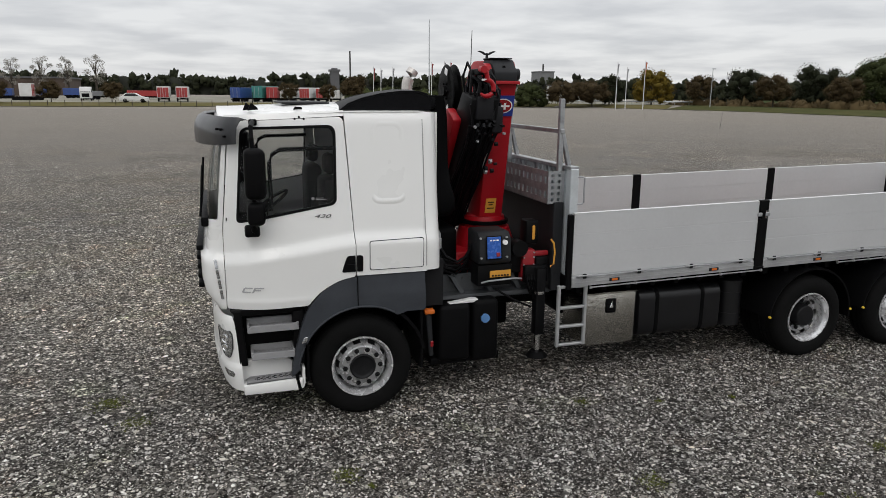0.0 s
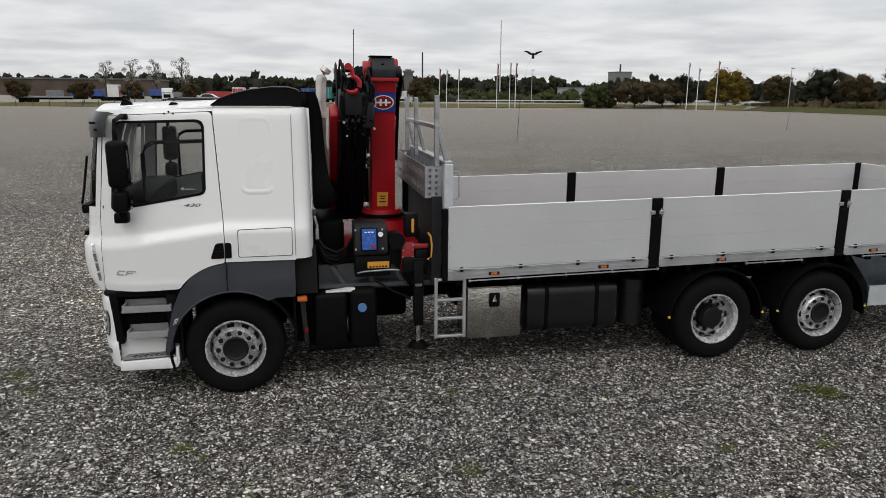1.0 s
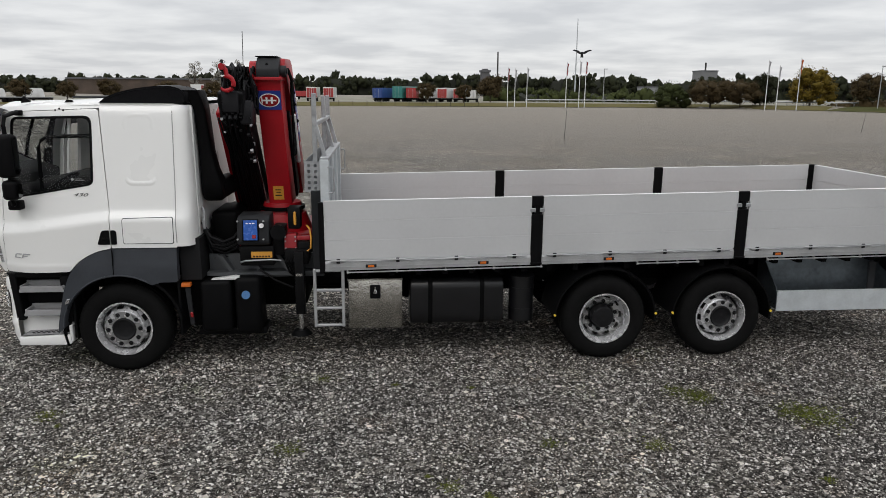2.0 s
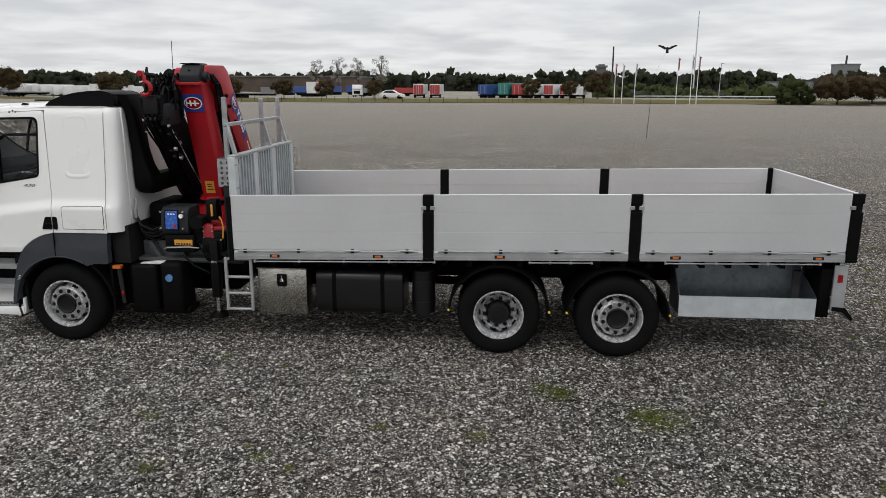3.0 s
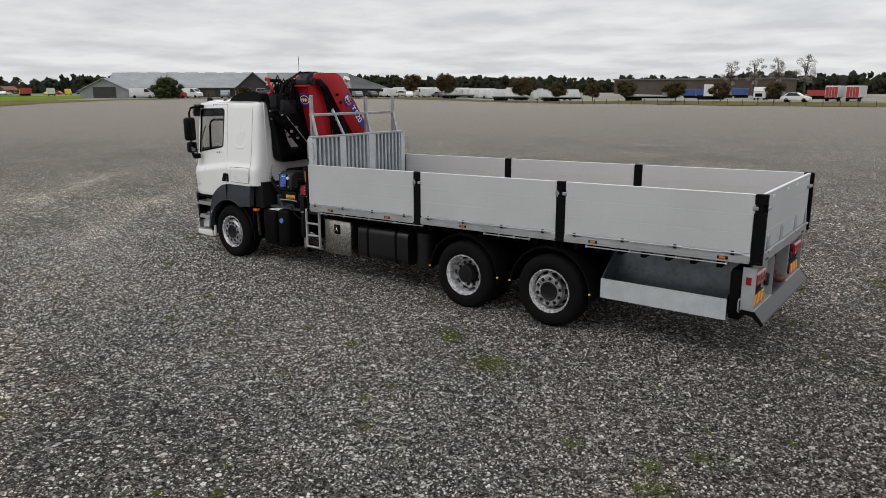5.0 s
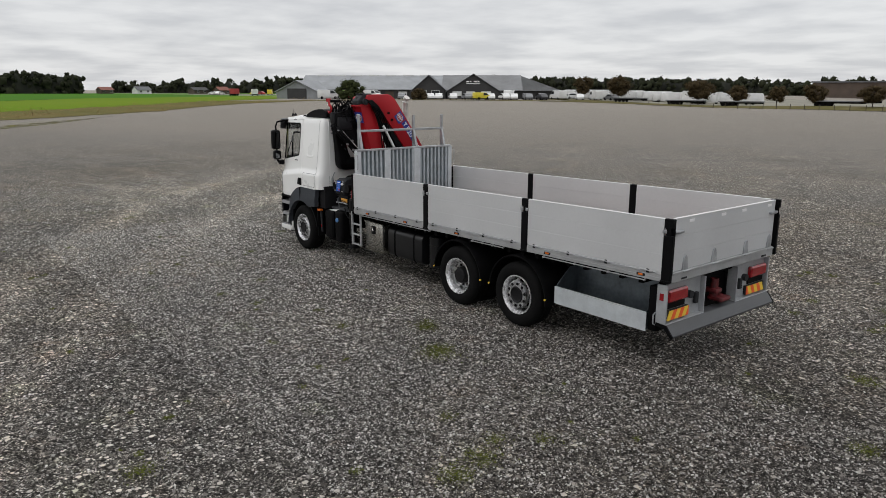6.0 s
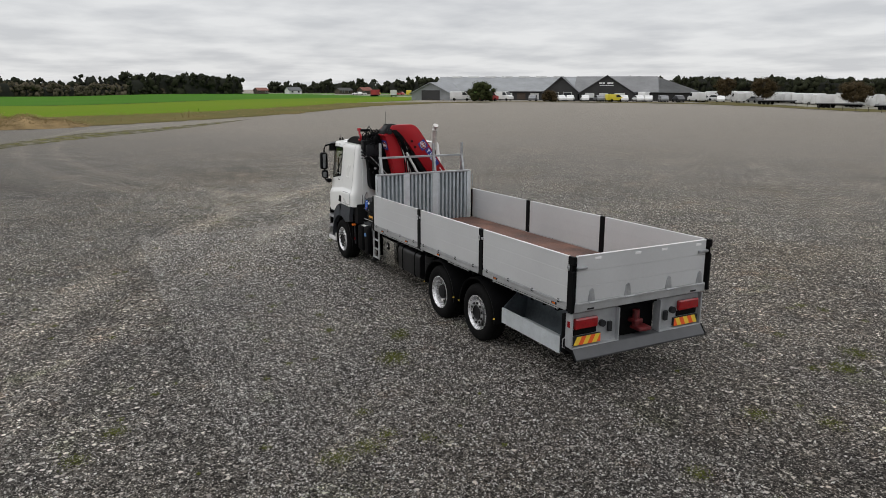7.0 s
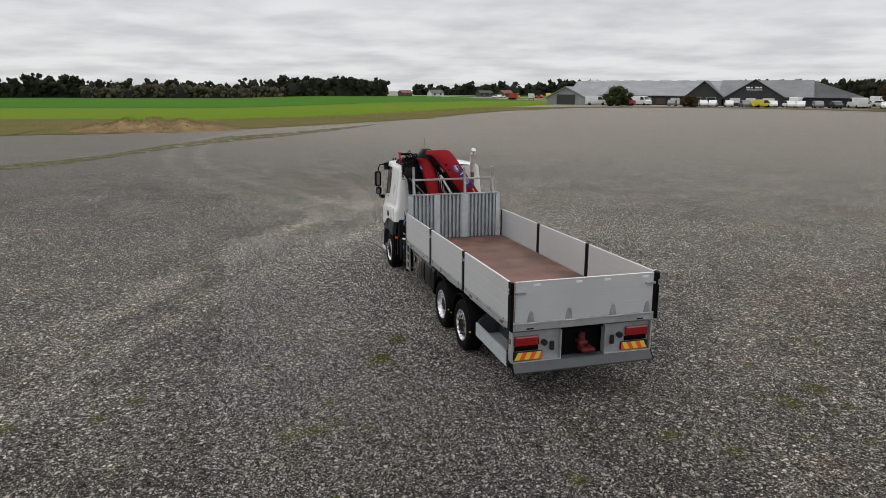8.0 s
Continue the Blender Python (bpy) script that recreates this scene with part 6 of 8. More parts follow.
def lot_brightness(n, l, co):
    """Brightness painted into the stones' colour: darker round the lorry's tail, paler away from it."""
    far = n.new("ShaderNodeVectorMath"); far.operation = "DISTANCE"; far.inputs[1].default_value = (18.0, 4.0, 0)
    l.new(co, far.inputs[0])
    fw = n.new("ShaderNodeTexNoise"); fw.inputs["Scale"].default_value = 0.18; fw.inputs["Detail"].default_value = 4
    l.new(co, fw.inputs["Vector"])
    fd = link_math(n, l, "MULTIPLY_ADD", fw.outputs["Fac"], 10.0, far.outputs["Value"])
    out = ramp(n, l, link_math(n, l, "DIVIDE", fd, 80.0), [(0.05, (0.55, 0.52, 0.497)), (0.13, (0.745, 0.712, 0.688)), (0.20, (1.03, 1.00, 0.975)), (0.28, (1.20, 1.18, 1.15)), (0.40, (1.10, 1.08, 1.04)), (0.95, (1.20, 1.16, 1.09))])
    # and painted brighter still out on the open lot
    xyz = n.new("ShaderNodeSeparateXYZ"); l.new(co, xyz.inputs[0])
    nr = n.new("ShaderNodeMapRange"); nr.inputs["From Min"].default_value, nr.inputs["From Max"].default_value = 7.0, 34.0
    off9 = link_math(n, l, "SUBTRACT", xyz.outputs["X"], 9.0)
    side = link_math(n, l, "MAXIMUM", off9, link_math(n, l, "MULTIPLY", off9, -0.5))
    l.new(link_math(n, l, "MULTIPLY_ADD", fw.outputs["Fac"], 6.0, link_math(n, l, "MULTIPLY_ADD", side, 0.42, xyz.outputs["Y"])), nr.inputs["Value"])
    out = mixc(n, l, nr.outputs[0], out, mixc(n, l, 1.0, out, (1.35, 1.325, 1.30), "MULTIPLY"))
    # a patch beside the cab, brightened in the colour as well
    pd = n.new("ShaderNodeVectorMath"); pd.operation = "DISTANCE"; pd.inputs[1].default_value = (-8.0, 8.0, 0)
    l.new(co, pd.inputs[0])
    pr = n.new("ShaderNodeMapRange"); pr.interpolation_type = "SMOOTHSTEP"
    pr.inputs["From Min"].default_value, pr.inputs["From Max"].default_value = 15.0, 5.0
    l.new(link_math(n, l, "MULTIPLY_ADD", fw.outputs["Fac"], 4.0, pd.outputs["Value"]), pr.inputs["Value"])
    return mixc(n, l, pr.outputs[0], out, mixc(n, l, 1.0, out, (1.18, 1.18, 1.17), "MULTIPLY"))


def gravel_material():
    m = bpy.data.materials.new("loose_gravel")
    m.use_nodes = True
    n, l = m.node_tree.nodes, m.node_tree.links
    b = n["Principled BSDF"]
    b.inputs["Roughness"].default_value = 0.85
    b.inputs["Specular IOR Level"].default_value = 0.08
    co = n.new("ShaderNodeTexCoord").outputs["Object"]
    warp = n.new("ShaderNodeTexNoise"); warp.inputs["Scale"].default_value = 25; warp.inputs["Detail"].default_value = 2
    l.new(co, warp.inputs["Vector"])
    wv = n.new("ShaderNodeVectorMath"); wv.operation = "MULTIPLY_ADD"; wv.inputs[1].default_value = (0.02, 0.02, 0.02)
    l.new(warp.outputs["Color"], wv.inputs[0]); l.new(co, wv.inputs[2])
    cols, hs = [], []
    for sc in (32.0, 56.0):
        v = n.new("ShaderNodeTexVoronoi"); v.inputs["Scale"].default_value = sc
        l.new(wv.outputs[0], v.inputs["Vector"])
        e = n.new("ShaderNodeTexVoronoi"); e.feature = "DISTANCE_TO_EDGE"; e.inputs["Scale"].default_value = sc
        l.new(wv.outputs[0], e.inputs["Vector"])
        sep = n.new("ShaderNodeSeparateColor"); l.new(v.outputs["Color"], sep.inputs[0])
        c = ramp(n, l, sep.outputs[0], [(0.0, (0.028, 0.026, 0.024)), (0.30, (0.095, 0.090, 0.085)), (0.60, (0.225, 0.215, 0.203)), (0.80, (0.42, 0.41, 0.39)), (0.90, (0.80, 0.79, 0.76)), (1.0, (0.88, 0.87, 0.84))])
        # shade between the stones, painted as darker rims of each cell
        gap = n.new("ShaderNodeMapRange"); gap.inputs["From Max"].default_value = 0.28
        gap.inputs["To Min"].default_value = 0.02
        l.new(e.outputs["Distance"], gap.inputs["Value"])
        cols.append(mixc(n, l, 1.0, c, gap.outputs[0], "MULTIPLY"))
        hs.append(gap.outputs[0])
    pick = n.new("ShaderNodeTexNoise"); pick.inputs["Scale"].default_value = 12; pick.inputs["Detail"].default_value = 2
    l.new(co, pick.inputs["Vector"])
    pf = n.new("ShaderNodeMapRange"); pf.inputs["From Min"].default_value, pf.inputs["From Max"].default_value = 0.45, 0.58
    l.new(pick.outputs["Fac"], pf.inputs["Value"])
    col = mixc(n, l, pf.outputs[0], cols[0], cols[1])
    # clusters of like stones, a hand wide
    cl = n.new("ShaderNodeTexVoronoi"); cl.inputs["Scale"].default_value = 11.0
    l.new(wv.outputs[0], cl.inputs["Vector"])
    cs_ = n.new("ShaderNodeSeparateColor"); l.new(cl.outputs["Color"], cs_.inputs[0])
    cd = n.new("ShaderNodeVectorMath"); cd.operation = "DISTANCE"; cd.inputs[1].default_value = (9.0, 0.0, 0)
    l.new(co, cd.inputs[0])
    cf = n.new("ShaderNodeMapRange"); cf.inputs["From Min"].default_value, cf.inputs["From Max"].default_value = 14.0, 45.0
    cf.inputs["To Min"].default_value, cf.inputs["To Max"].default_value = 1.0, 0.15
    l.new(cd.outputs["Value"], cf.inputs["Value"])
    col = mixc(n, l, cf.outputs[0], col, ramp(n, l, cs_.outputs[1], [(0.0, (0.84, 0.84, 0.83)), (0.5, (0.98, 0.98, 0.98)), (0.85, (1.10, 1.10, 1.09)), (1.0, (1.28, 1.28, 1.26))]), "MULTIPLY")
    # here and there a larger stone, pale or dark
    big = n.new("ShaderNodeTexVoronoi"); big.inputs["Scale"].default_value = 13.0
    l.new(wv.outputs[0], big.inputs["Vector"])
    bs = n.new("ShaderNodeSeparateColor"); l.new(big.outputs["Color"], bs.inputs[0])
    near_ = n.new("ShaderNodeMapRange"); near_.inputs["From Min"].default_value, near_.inputs["From Max"].default_value = 0.42, 0.34
    l.new(big.outputs["Distance"], near_.inputs["Value"])
    rare = link_math(n, l, "GREATER_THAN", bs.outputs[0], 0.70)
    col = mixc(n, l, link_math(n, l, "MULTIPLY", near_.outputs[0], rare), col, ramp(n, l, bs.outputs[1], [(0.0, (0.035, 0.033, 0.031)), (0.35, (0.14, 0.134, 0.127)), (0.65, (0.38, 0.37, 0.35)), (1.0, (0.78, 0.77, 0.74))]))
    # patches: damp, dusty, reddish, mossy
    for sc, lo, hi, tint, amt in ((0.35, 0.42, 0.68, (1.22, 1.19, 1.14), 1.0), (0.9, 0.46, 0.70, (0.72, 0.73, 0.76), 0.9), (1.7, 0.58, 0.75, (1.15, 1.0, 0.90), 0.8), (1.15, 0.60, 0.72, (0.80, 0.90, 0.68), 0.6), (5.0, 0.42, 0.62, (0.72, 0.71, 0.70), 0.5), (9.0, 0.5, 0.62, (1.30, 1.29, 1.27), 0.4), (3.1, 0.52, 0.66, (1.25, 1.22, 1.18), 0.5), (0.06, 0.4, 0.65, (1.12, 1.09, 1.04), 1.0), (0.16, 0.50, 0.68, (0.80, 0.77, 0.73), 0.9)):
        t = n.new("ShaderNodeTexNoise"); t.inputs["Scale"].default_value = sc; t.inputs["Detail"].default_value = 4
        off = n.new("ShaderNodeVectorMath"); off.operation = "ADD"; off.inputs[1].default_value = (sc * 17, sc * 31, sc * 7)
        l.new(co, off.inputs[0]); l.new(off.outputs[0], t.inputs["Vector"])
        r = n.new("ShaderNodeMapRange"); r.inputs["From Min"].default_value, r.inputs["From Max"].default_value = lo, hi
        r.inputs["To Max"].default_value = amt
        l.new(t.outputs["Fac"], r.inputs["Value"])
        fac = link_math(n, l, "MULTIPLY", r.outputs[0], cf.outputs[0]) if sc >= 3 else r.outputs[0]
        col = mixc(n, l, fac, col, mixc(n, l, 1.0, col, tint, "MULTIPLY"))
    # stone contrast fades to an even grey with distance, fitted to the camera's view
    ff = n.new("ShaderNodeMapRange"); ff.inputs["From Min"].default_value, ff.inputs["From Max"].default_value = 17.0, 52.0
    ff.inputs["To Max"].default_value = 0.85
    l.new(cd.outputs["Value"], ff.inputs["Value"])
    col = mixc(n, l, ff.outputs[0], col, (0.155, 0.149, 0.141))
    # the painted brightness of the lot, multiplied into the stone colour
    dry = lot_brightness(n, l, co)
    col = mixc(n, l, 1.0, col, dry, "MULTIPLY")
    # worn wheel arcs, a little paler and finer
    flat = n.new("ShaderNodeVectorMath"); flat.operation = "MULTIPLY"; flat.inputs[1].default_value = (1, 1, 0)
    l.new(co, flat.inputs[0])
    wob = n.new("ShaderNodeTexNoise"); wob.inputs["Scale"].default_value = 0.8
    l.new(co, wob.inputs["Vector"])
    ay = n.new("ShaderNodeSeparateXYZ"); l.new(co, ay.inputs[0])
    south = n.new("ShaderNodeMapRange"); south.inputs["From Min"].default_value, south.inputs["From Max"].default_value = 15.0, 8.0
    l.new(ay.outputs["Y"], south.inputs["Value"])
    for (cx, cy), R, hw, amt in ARCS:
        d = n.new("ShaderNodeVectorMath"); d.operation = "DISTANCE"; d.inputs[1].default_value = (cx, cy, 0)
        l.new(flat.outputs[0], d.inputs[0])
        a = link_math(n, l, "ABSOLUTE", link_math(n, l, "SUBTRACT", link_math(n, l, "MULTIPLY_ADD", wob.outputs["Fac"], 0.8, d.outputs["Value"]), R + 0.4))
        r = n.new("ShaderNodeMapRange"); r.interpolation_type = "SMOOTHSTEP"
        r.inputs["From Min"].default_value, r.inputs["From Max"].default_value = hw * 1.6, 0.0
        r.inputs["To Max"].default_value = min(1.0, amt * 0.85)
        l.new(a, r.inputs["Value"])
        col = mixc(n, l, link_math(n, l, "MULTIPLY", r.outputs[0], south.outputs[0]), col, mixc(n, l, 1.0, col, (1.6, 1.56, 1.51), "MULTIPLY"))
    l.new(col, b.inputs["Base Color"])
    hsum = link_math(n, l, "ADD", hs[0], hs[1])
    bp = n.new("ShaderNodeBump"); bp.inputs["Strength"].default_value = 0.8; bp.inputs["Distance"].default_value = 0.02
    l.new(hsum, bp.inputs["Height"]); l.new(bp.outputs[0], b.inputs["Normal"])
    return m


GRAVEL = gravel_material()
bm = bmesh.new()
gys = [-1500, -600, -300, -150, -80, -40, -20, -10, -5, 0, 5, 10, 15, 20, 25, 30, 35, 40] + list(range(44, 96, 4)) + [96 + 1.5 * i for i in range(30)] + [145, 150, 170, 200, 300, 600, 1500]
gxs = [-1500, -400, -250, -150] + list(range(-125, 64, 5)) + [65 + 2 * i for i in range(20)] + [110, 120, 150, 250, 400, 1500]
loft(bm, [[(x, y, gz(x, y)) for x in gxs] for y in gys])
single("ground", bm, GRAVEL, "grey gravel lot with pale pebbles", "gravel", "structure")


def np_mesh(name, verts, faces, mats):
    """A mesh from arrays: verts n x 3, faces m x k."""
    verts, faces = np.asarray(verts, np.float32), np.asarray(faces, np.int32)
    me = bpy.data.meshes.new(name)
    k = faces.shape[1]
    me.vertices.add(len(verts)); me.vertices.foreach_set("co", verts.ravel())
    me.loops.add(faces.size); me.loops.foreach_set("vertex_index", faces.ravel())
    me.polygons.add(len(faces))
    me.polygons.foreach_set("loop_start", np.arange(0, faces.size, k, dtype=np.int32))
    for mm in (mats if isinstance(mats, (list, tuple)) else [mats]):
        me.materials.append(mm)
    me.update(calc_edges=True)
    me.validate()
    return me


RNG = np.random.default_rng(11)


def rand_rot(n, rng):
    q = rng.normal(size=(n, 4)); q /= np.linalg.norm(q, axis=1)[:, None]
    w, x, y, z = q.T
    return np.stack([np.stack([1 - 2 * (y * y + z * z), 2 * (x * y - z * w), 2 * (x * z + y * w)], -1),
                     np.stack([2 * (x * y + z * w), 1 - 2 * (x * x + z * z), 2 * (y * z - x * w)], -1),
                     np.stack([2 * (x * z - y * w), 2 * (y * z + x * w), 1 - 2 * (x * x + y * y)], -1)], 1)


def stones(n, x0, x1, y0, y1, smin, smax, rng):
    base = np.array([(1, 0, 0), (-1, 0, 0), (0, 1, 0), (0, -1, 0), (0, 0, 1), (0, 0, -1)], np.float64)
    tri = np.array([(0, 2, 4), (2, 1, 4), (1, 3, 4), (3, 0, 4), (2, 0, 5), (1, 2, 5), (3, 1, 5), (0, 3, 5)])
    s = smin + (smax - smin) * rng.random(n) ** 1.7
    v = base[None] * (0.75 + 0.5 * rng.random((n, 6, 1))) * np.stack([s, s * (0.6 + .4 * rng.random(n)), s * (0.45 + .3 * rng.random(n))], -1)[:, None]
    v += rng.normal(size=v.shape) * (s * .15)[:, None, None]
    v = np.einsum("nij,nkj->nki", rand_rot(n, rng), v)
    v[:, :, 2] *= 0.7
    p = np.stack([x0 + (x1 - x0) * rng.random(n), y0 + (y1 - y0) * rng.random(n)], -1)
    v[:, :, 0] += p[:, :1]; v[:, :, 1] += p[:, 1:]
    v[:, :, 2] += (s * 0.25)[:, None]
    return v.reshape(-1, 3), (tri[None] + 6 * np.arange(n)[:, None, None]).reshape(-1, 3)


def join(parts):
    vs, fs, o = [], [], 0
    for v, f in parts:
        vs.append(v); fs.append(f + o); o += len(v)
    return np.concatenate(vs), np.concatenate(fs)


def pebble_material():
    m = bpy.data.materials.new("pebbles")
    m.use_nodes = True
    n, l = m.node_tree.nodes, m.node_tree.links
    b = n["Principled BSDF"]
    b.inputs["Roughness"].default_value = 0.7
    b.inputs["Specular IOR Level"].default_value = 0.15
    r = n.new("ShaderNodeNewGeometry").outputs["Random Per Island"]
    c = ramp(n, l, r, [(0.0, (0.03, 0.028, 0.026)), (0.30, (0.11, 0.104, 0.098)), (0.55, (0.24, 0.229, 0.215)), (0.75, (0.46, 0.45, 0.43)), (0.92, (0.66, 0.65, 0.63)), (0.99, (0.85, 0.84, 0.82))])
    t = n.new("ShaderNodeTexNoise"); t.inputs["Scale"].default_value = 180
    l.new(n.new("ShaderNodeTexCoord").outputs["Object"], t.inputs["Vector"])
    mr = n.new("ShaderNodeMapRange"); mr.inputs["To Min"].default_value, mr.inputs["To Max"].default_value = 0.75, 1.2
    l.new(t.outputs["Fac"], mr.inputs["Value"])
    c = mixc(n, l, 1.0, c, mr.outputs[0], "MULTIPLY")
    l.new(mixc(n, l, 0.7, c, mixc(n, l, 1.0, c, lot_brightness(n, l, n.new("ShaderNodeTexCoord").outputs["Object"]), "MULTIPLY")), b.inputs["Base Color"])
    return m


PEBBLE = pebble_material()
v, f = join([stones(95000, -4, 16, 0.6, 5.6, 0.006, 0.021, RNG), stones(40000, -16, 24, -8, 18, 0.010, 0.028, RNG), stones(42000, 8, 17.5, -3.0, 11, 0.006, 0.021, RNG), stones(34000, -14, 8, -4, 14, 0.007, 0.022, RNG), stones(8000, -20, 25, 8, 22, 0.010, 0.024, RNG)])
ob = new("pebbles", np_mesh("pebbles", v, f, PEBBLE))
tagged(ob, "loose pale and dark pebbles on gravel", "pebbles", "", "stuff")

# weeds and moss in the gravel
def leaves(c, size, rng, flat=0.0, aspect=0.6):
    """A small bent-free leaf for each centre: n x 3 -> quads."""
    n = len(c)
    R = rand_rot(n, rng)
    a, b = R[:, 0] * size[:, None], R[:, 1] * (size * aspect)[:, None]
    if flat:
        a[:, 2] *= 1 - flat; b[:, 2] *= 1 - flat
    v = np.stack([c - a, c - b, c + a, c + b], 1)
    return v.reshape(-1, 3), (np.arange(4)[None] + 4 * np.arange(n)[:, None])


def leafmat(name, dark, light, var=0.5):
    return mat(name, light, 0.75, var=0.3, scale=0.8, fine=7, col2=dark, isl=0.6, spec=0.05)


MOSS = leafmat("weed_leaves", (0.036, 0.044, 0.009), (0.14, 0.155, 0.030))
rng = np.random.default_rng(3)
spots = [(7.0, 3.98, .16), (6.85, 4.12, .10), (8.0, 3.45, .22), (7.85, 3.55, .15), (6.22, 3.0, .10), (2.98, 3.16, .10), (0.63, 3.97, .09), (-1.4, 6.0, .14), (-1.1, 5.5, .12), (5.28, 3.09, .07), (7.06, 3.96, .10), (3.46, 2.2, .09),
         (4.33, 2.47, .08), (9.55, 2.35, .09), (10.57, 2.8, .10), (10.44, 2.05, .16), (10.53, 1.65, .16), (8.63, -.63, .14), (12.7, 5.13, .14), (12.0, 6.98, .16), (11.5, 9.5, .22), (9.2, -1.06, .14), (9.22, -2.35, .16), (10.27, 2.4, .1), (3.17, 4.7, .07), (12.6, 7.6, .15), (11.2, 10.3, .2)]
spots += [(rng.uniform(-10, 16), rng.uniform(-3, 5), rng.uniform(.02, .07)) for _ in range(70)] + [(rng.uniform(9, 15), rng.uniform(5, 13), rng.uniform(.03, .10)) for _ in range(30)]
cs, sz = [], []
for x, y, r in spots:
    r *= 1.25
    k = int(40 + 9000 * r * r)
    q = rng.normal(size=(k, 2)) * r * .5
    cs.append(np.stack([x + q[:, 0], y + q[:, 1], 0.012 + rng.random(k) * min(.035, r * .3)], -1)); sz.append(rng.uniform(.006, .016, k))
v, f = leaves(np.concatenate(cs), np.concatenate(sz), rng, .4)
ob = new("weeds", np_mesh("weeds", v, f, MOSS))
tagged(ob, "small green weeds and moss in gravel", "weeds", "", "stuff")

# ---------------------------------------------------------------- surroundings: sheets of ground
VERGE = mat("verge_grass", (0.085, 0.080, 0.026), 0.9, var=0.3, scale=0.25, fine=2.5, col2=(0.12, 0.10, 0.05), bump=0.4, bscale=3, spec=0.03)
DRY = mat("dry_grass", (0.135, 0.105, 0.042), 0.9, var=0.3, scale=0.12, fine=1.4, col2=(0.085, 0.085, 0.025), bump=0.5, bscale=2, spec=0.03)
FIELD = mat("young_crop", (0.095, 0.165, 0.008), 0.9, var=0.2, scale=0.02, fine=0.8, col2=(0.120, 0.165, 0.010), bump=0.3, bscale=2, spec=0.03)
FIELD2 = mat("dense_crop", (0.040, 0.125, 0.010), 0.9, var=0.2, scale=0.02, fine=0.8, col2=(0.055, 0.135, 0.011), bump=0.3, bscale=2, spec=0.03)
ASPH = mat("yard_asphalt", (0.25, 0.24, 0.20), 0.9, var=0.3, scale=0.15, fine=2, spec=0.03)
PALEROAD = mat("pale_track", (0.42, 0.40, 0.37), 0.9, var=0.2, scale=0.3, spec=0.03)


def patchy(m):
    """Thin growth: bare ground shows through between the blades."""
    n, l = m.node_tree.nodes, m.node_tree.links
    t = n.new("ShaderNodeTexNoise"); t.inputs["Scale"].default_value = 0.9; t.inputs["Detail"].default_value = 6
    l.new(n.new("ShaderNodeTexCoord").outputs["Object"], t.inputs["Vector"])
    r = n.new("ShaderNodeMapRange"); r.inputs["From Min"].default_value, r.inputs["From Max"].default_value = 0.36, 0.64
    l.new(t.outputs["Fac"], r.inputs["Value"])
    x = n.new("ShaderNodeMixShader"); c = n.new("ShaderNodeBsdfTransparent")
    l.new(r.outputs[0], x.inputs[0]); l.new(c.outputs[0], x.inputs[1]); l.new(n["Principled BSDF"].outputs[0], x.inputs[2])
    l.new(x.outputs[0], n["Material Output"].inputs[0])
    return m


def sheet(name, near, far, lift, material, label, cat, jit=0.0, n=6, seed=1, sub=14):
    """A strip of ground between two lines of the plan; its near edge wavers by jit metres."""
    r = random.Random(seed)
    def dens(line):
        out = []
        for (x0, y0), (x1, y1) in zip(line, line[1:]):
            out += [(x0 + (x1 - x0) * i / sub, y0 + (y1 - y0) * i / sub) for i in range(sub)]
        return out + [line[-1]]
    a, b = dens(near), dens(far)
    a = [(x + r.uniform(-jit, jit), y + r.uniform(-jit, jit)) for x, y in a]
    rows = []
    for i in range(n + 1):
        u = i / n
        rows.append([(p[0] * (1 - u) + q[0] * u, p[1] * (1 - u) + q[1] * u, gz(p[0] * (1 - u) + q[0] * u, p[1] * (1 - u) + q[1] * u) + lift) for p, q in zip(a, b)])
    bm = bmesh.new(); loft(bm, rows)
    return single(name, bm, material, label, cat, "structure")


EDGE_N = [(-165.0, 98.0), (-160.0, 110.0), (-136.2, 136.2), (-81.9, 128.6), (-23.6, 115.2), (22.4, 116.7), (57.3, 113.0), (70.6, 101.1)]
EDGE_N2 = [(-176.0, 104.0), (-168.0, 118.0), (-143.0, 146.0), (-84.6, 137.8), (-23.6, 121.9), (22.4, 123.4), (60.3, 120.4), (76.6, 107.1)]
sheet("verge", EDGE_N, EDGE_N2, 0.07, VERGE, "short olive grass verge along the lot", "grass", 0.5, 8, 2)
sheet("yard", EDGE_N2, [(-300, 170), (-270, 200), (-180, 225), (-105, 225), (-30, 235), (30, 235), (90, 225), (140, 200)], 0.06, ASPH, "grey asphalt yard behind the verge", "asphalt", 0.0, 12, 3)
EDGE_E = [(70.6, 101.1), (77, 90), (83, 74), (86, 52), (87, 10), (84, -80)]
EDGE_E2 = [(81.0, 107.8), (88, 94), (95, 76), (98, 52), (99, 10), (96, -80)]
sheet("verge_east", EDGE_E, EDGE_E2, 0.07, mat("dark_verge_grass", (0.042, 0.050, 0.018), 0.9, var=0.3, scale=0.3, fine=3, col2=(0.075, 0.07, 0.03), spec=0.03), "dull green grass bank", "grass", 0.4, 8, 4)
sheet("meadow_east", EDGE_E2, [(600, 600), (620, 400), (640, 180), (640, 90), (640, 0), (640, -300)], 0.07, mat("meadow_grass", (0.045, 0.06, 0.02), 0.9, var=0.3, scale=0.05, fine=1, spec=0.03), "green meadow beyond the bank", "grass", 0, 60, 5)
W0 = [(-64, -120), (-64, -60), (-65, -23), (-66, -14), (-68, -5), (-74, 5), (-81, 16), (-88, 29), (-105, 49), (-117, 68)]
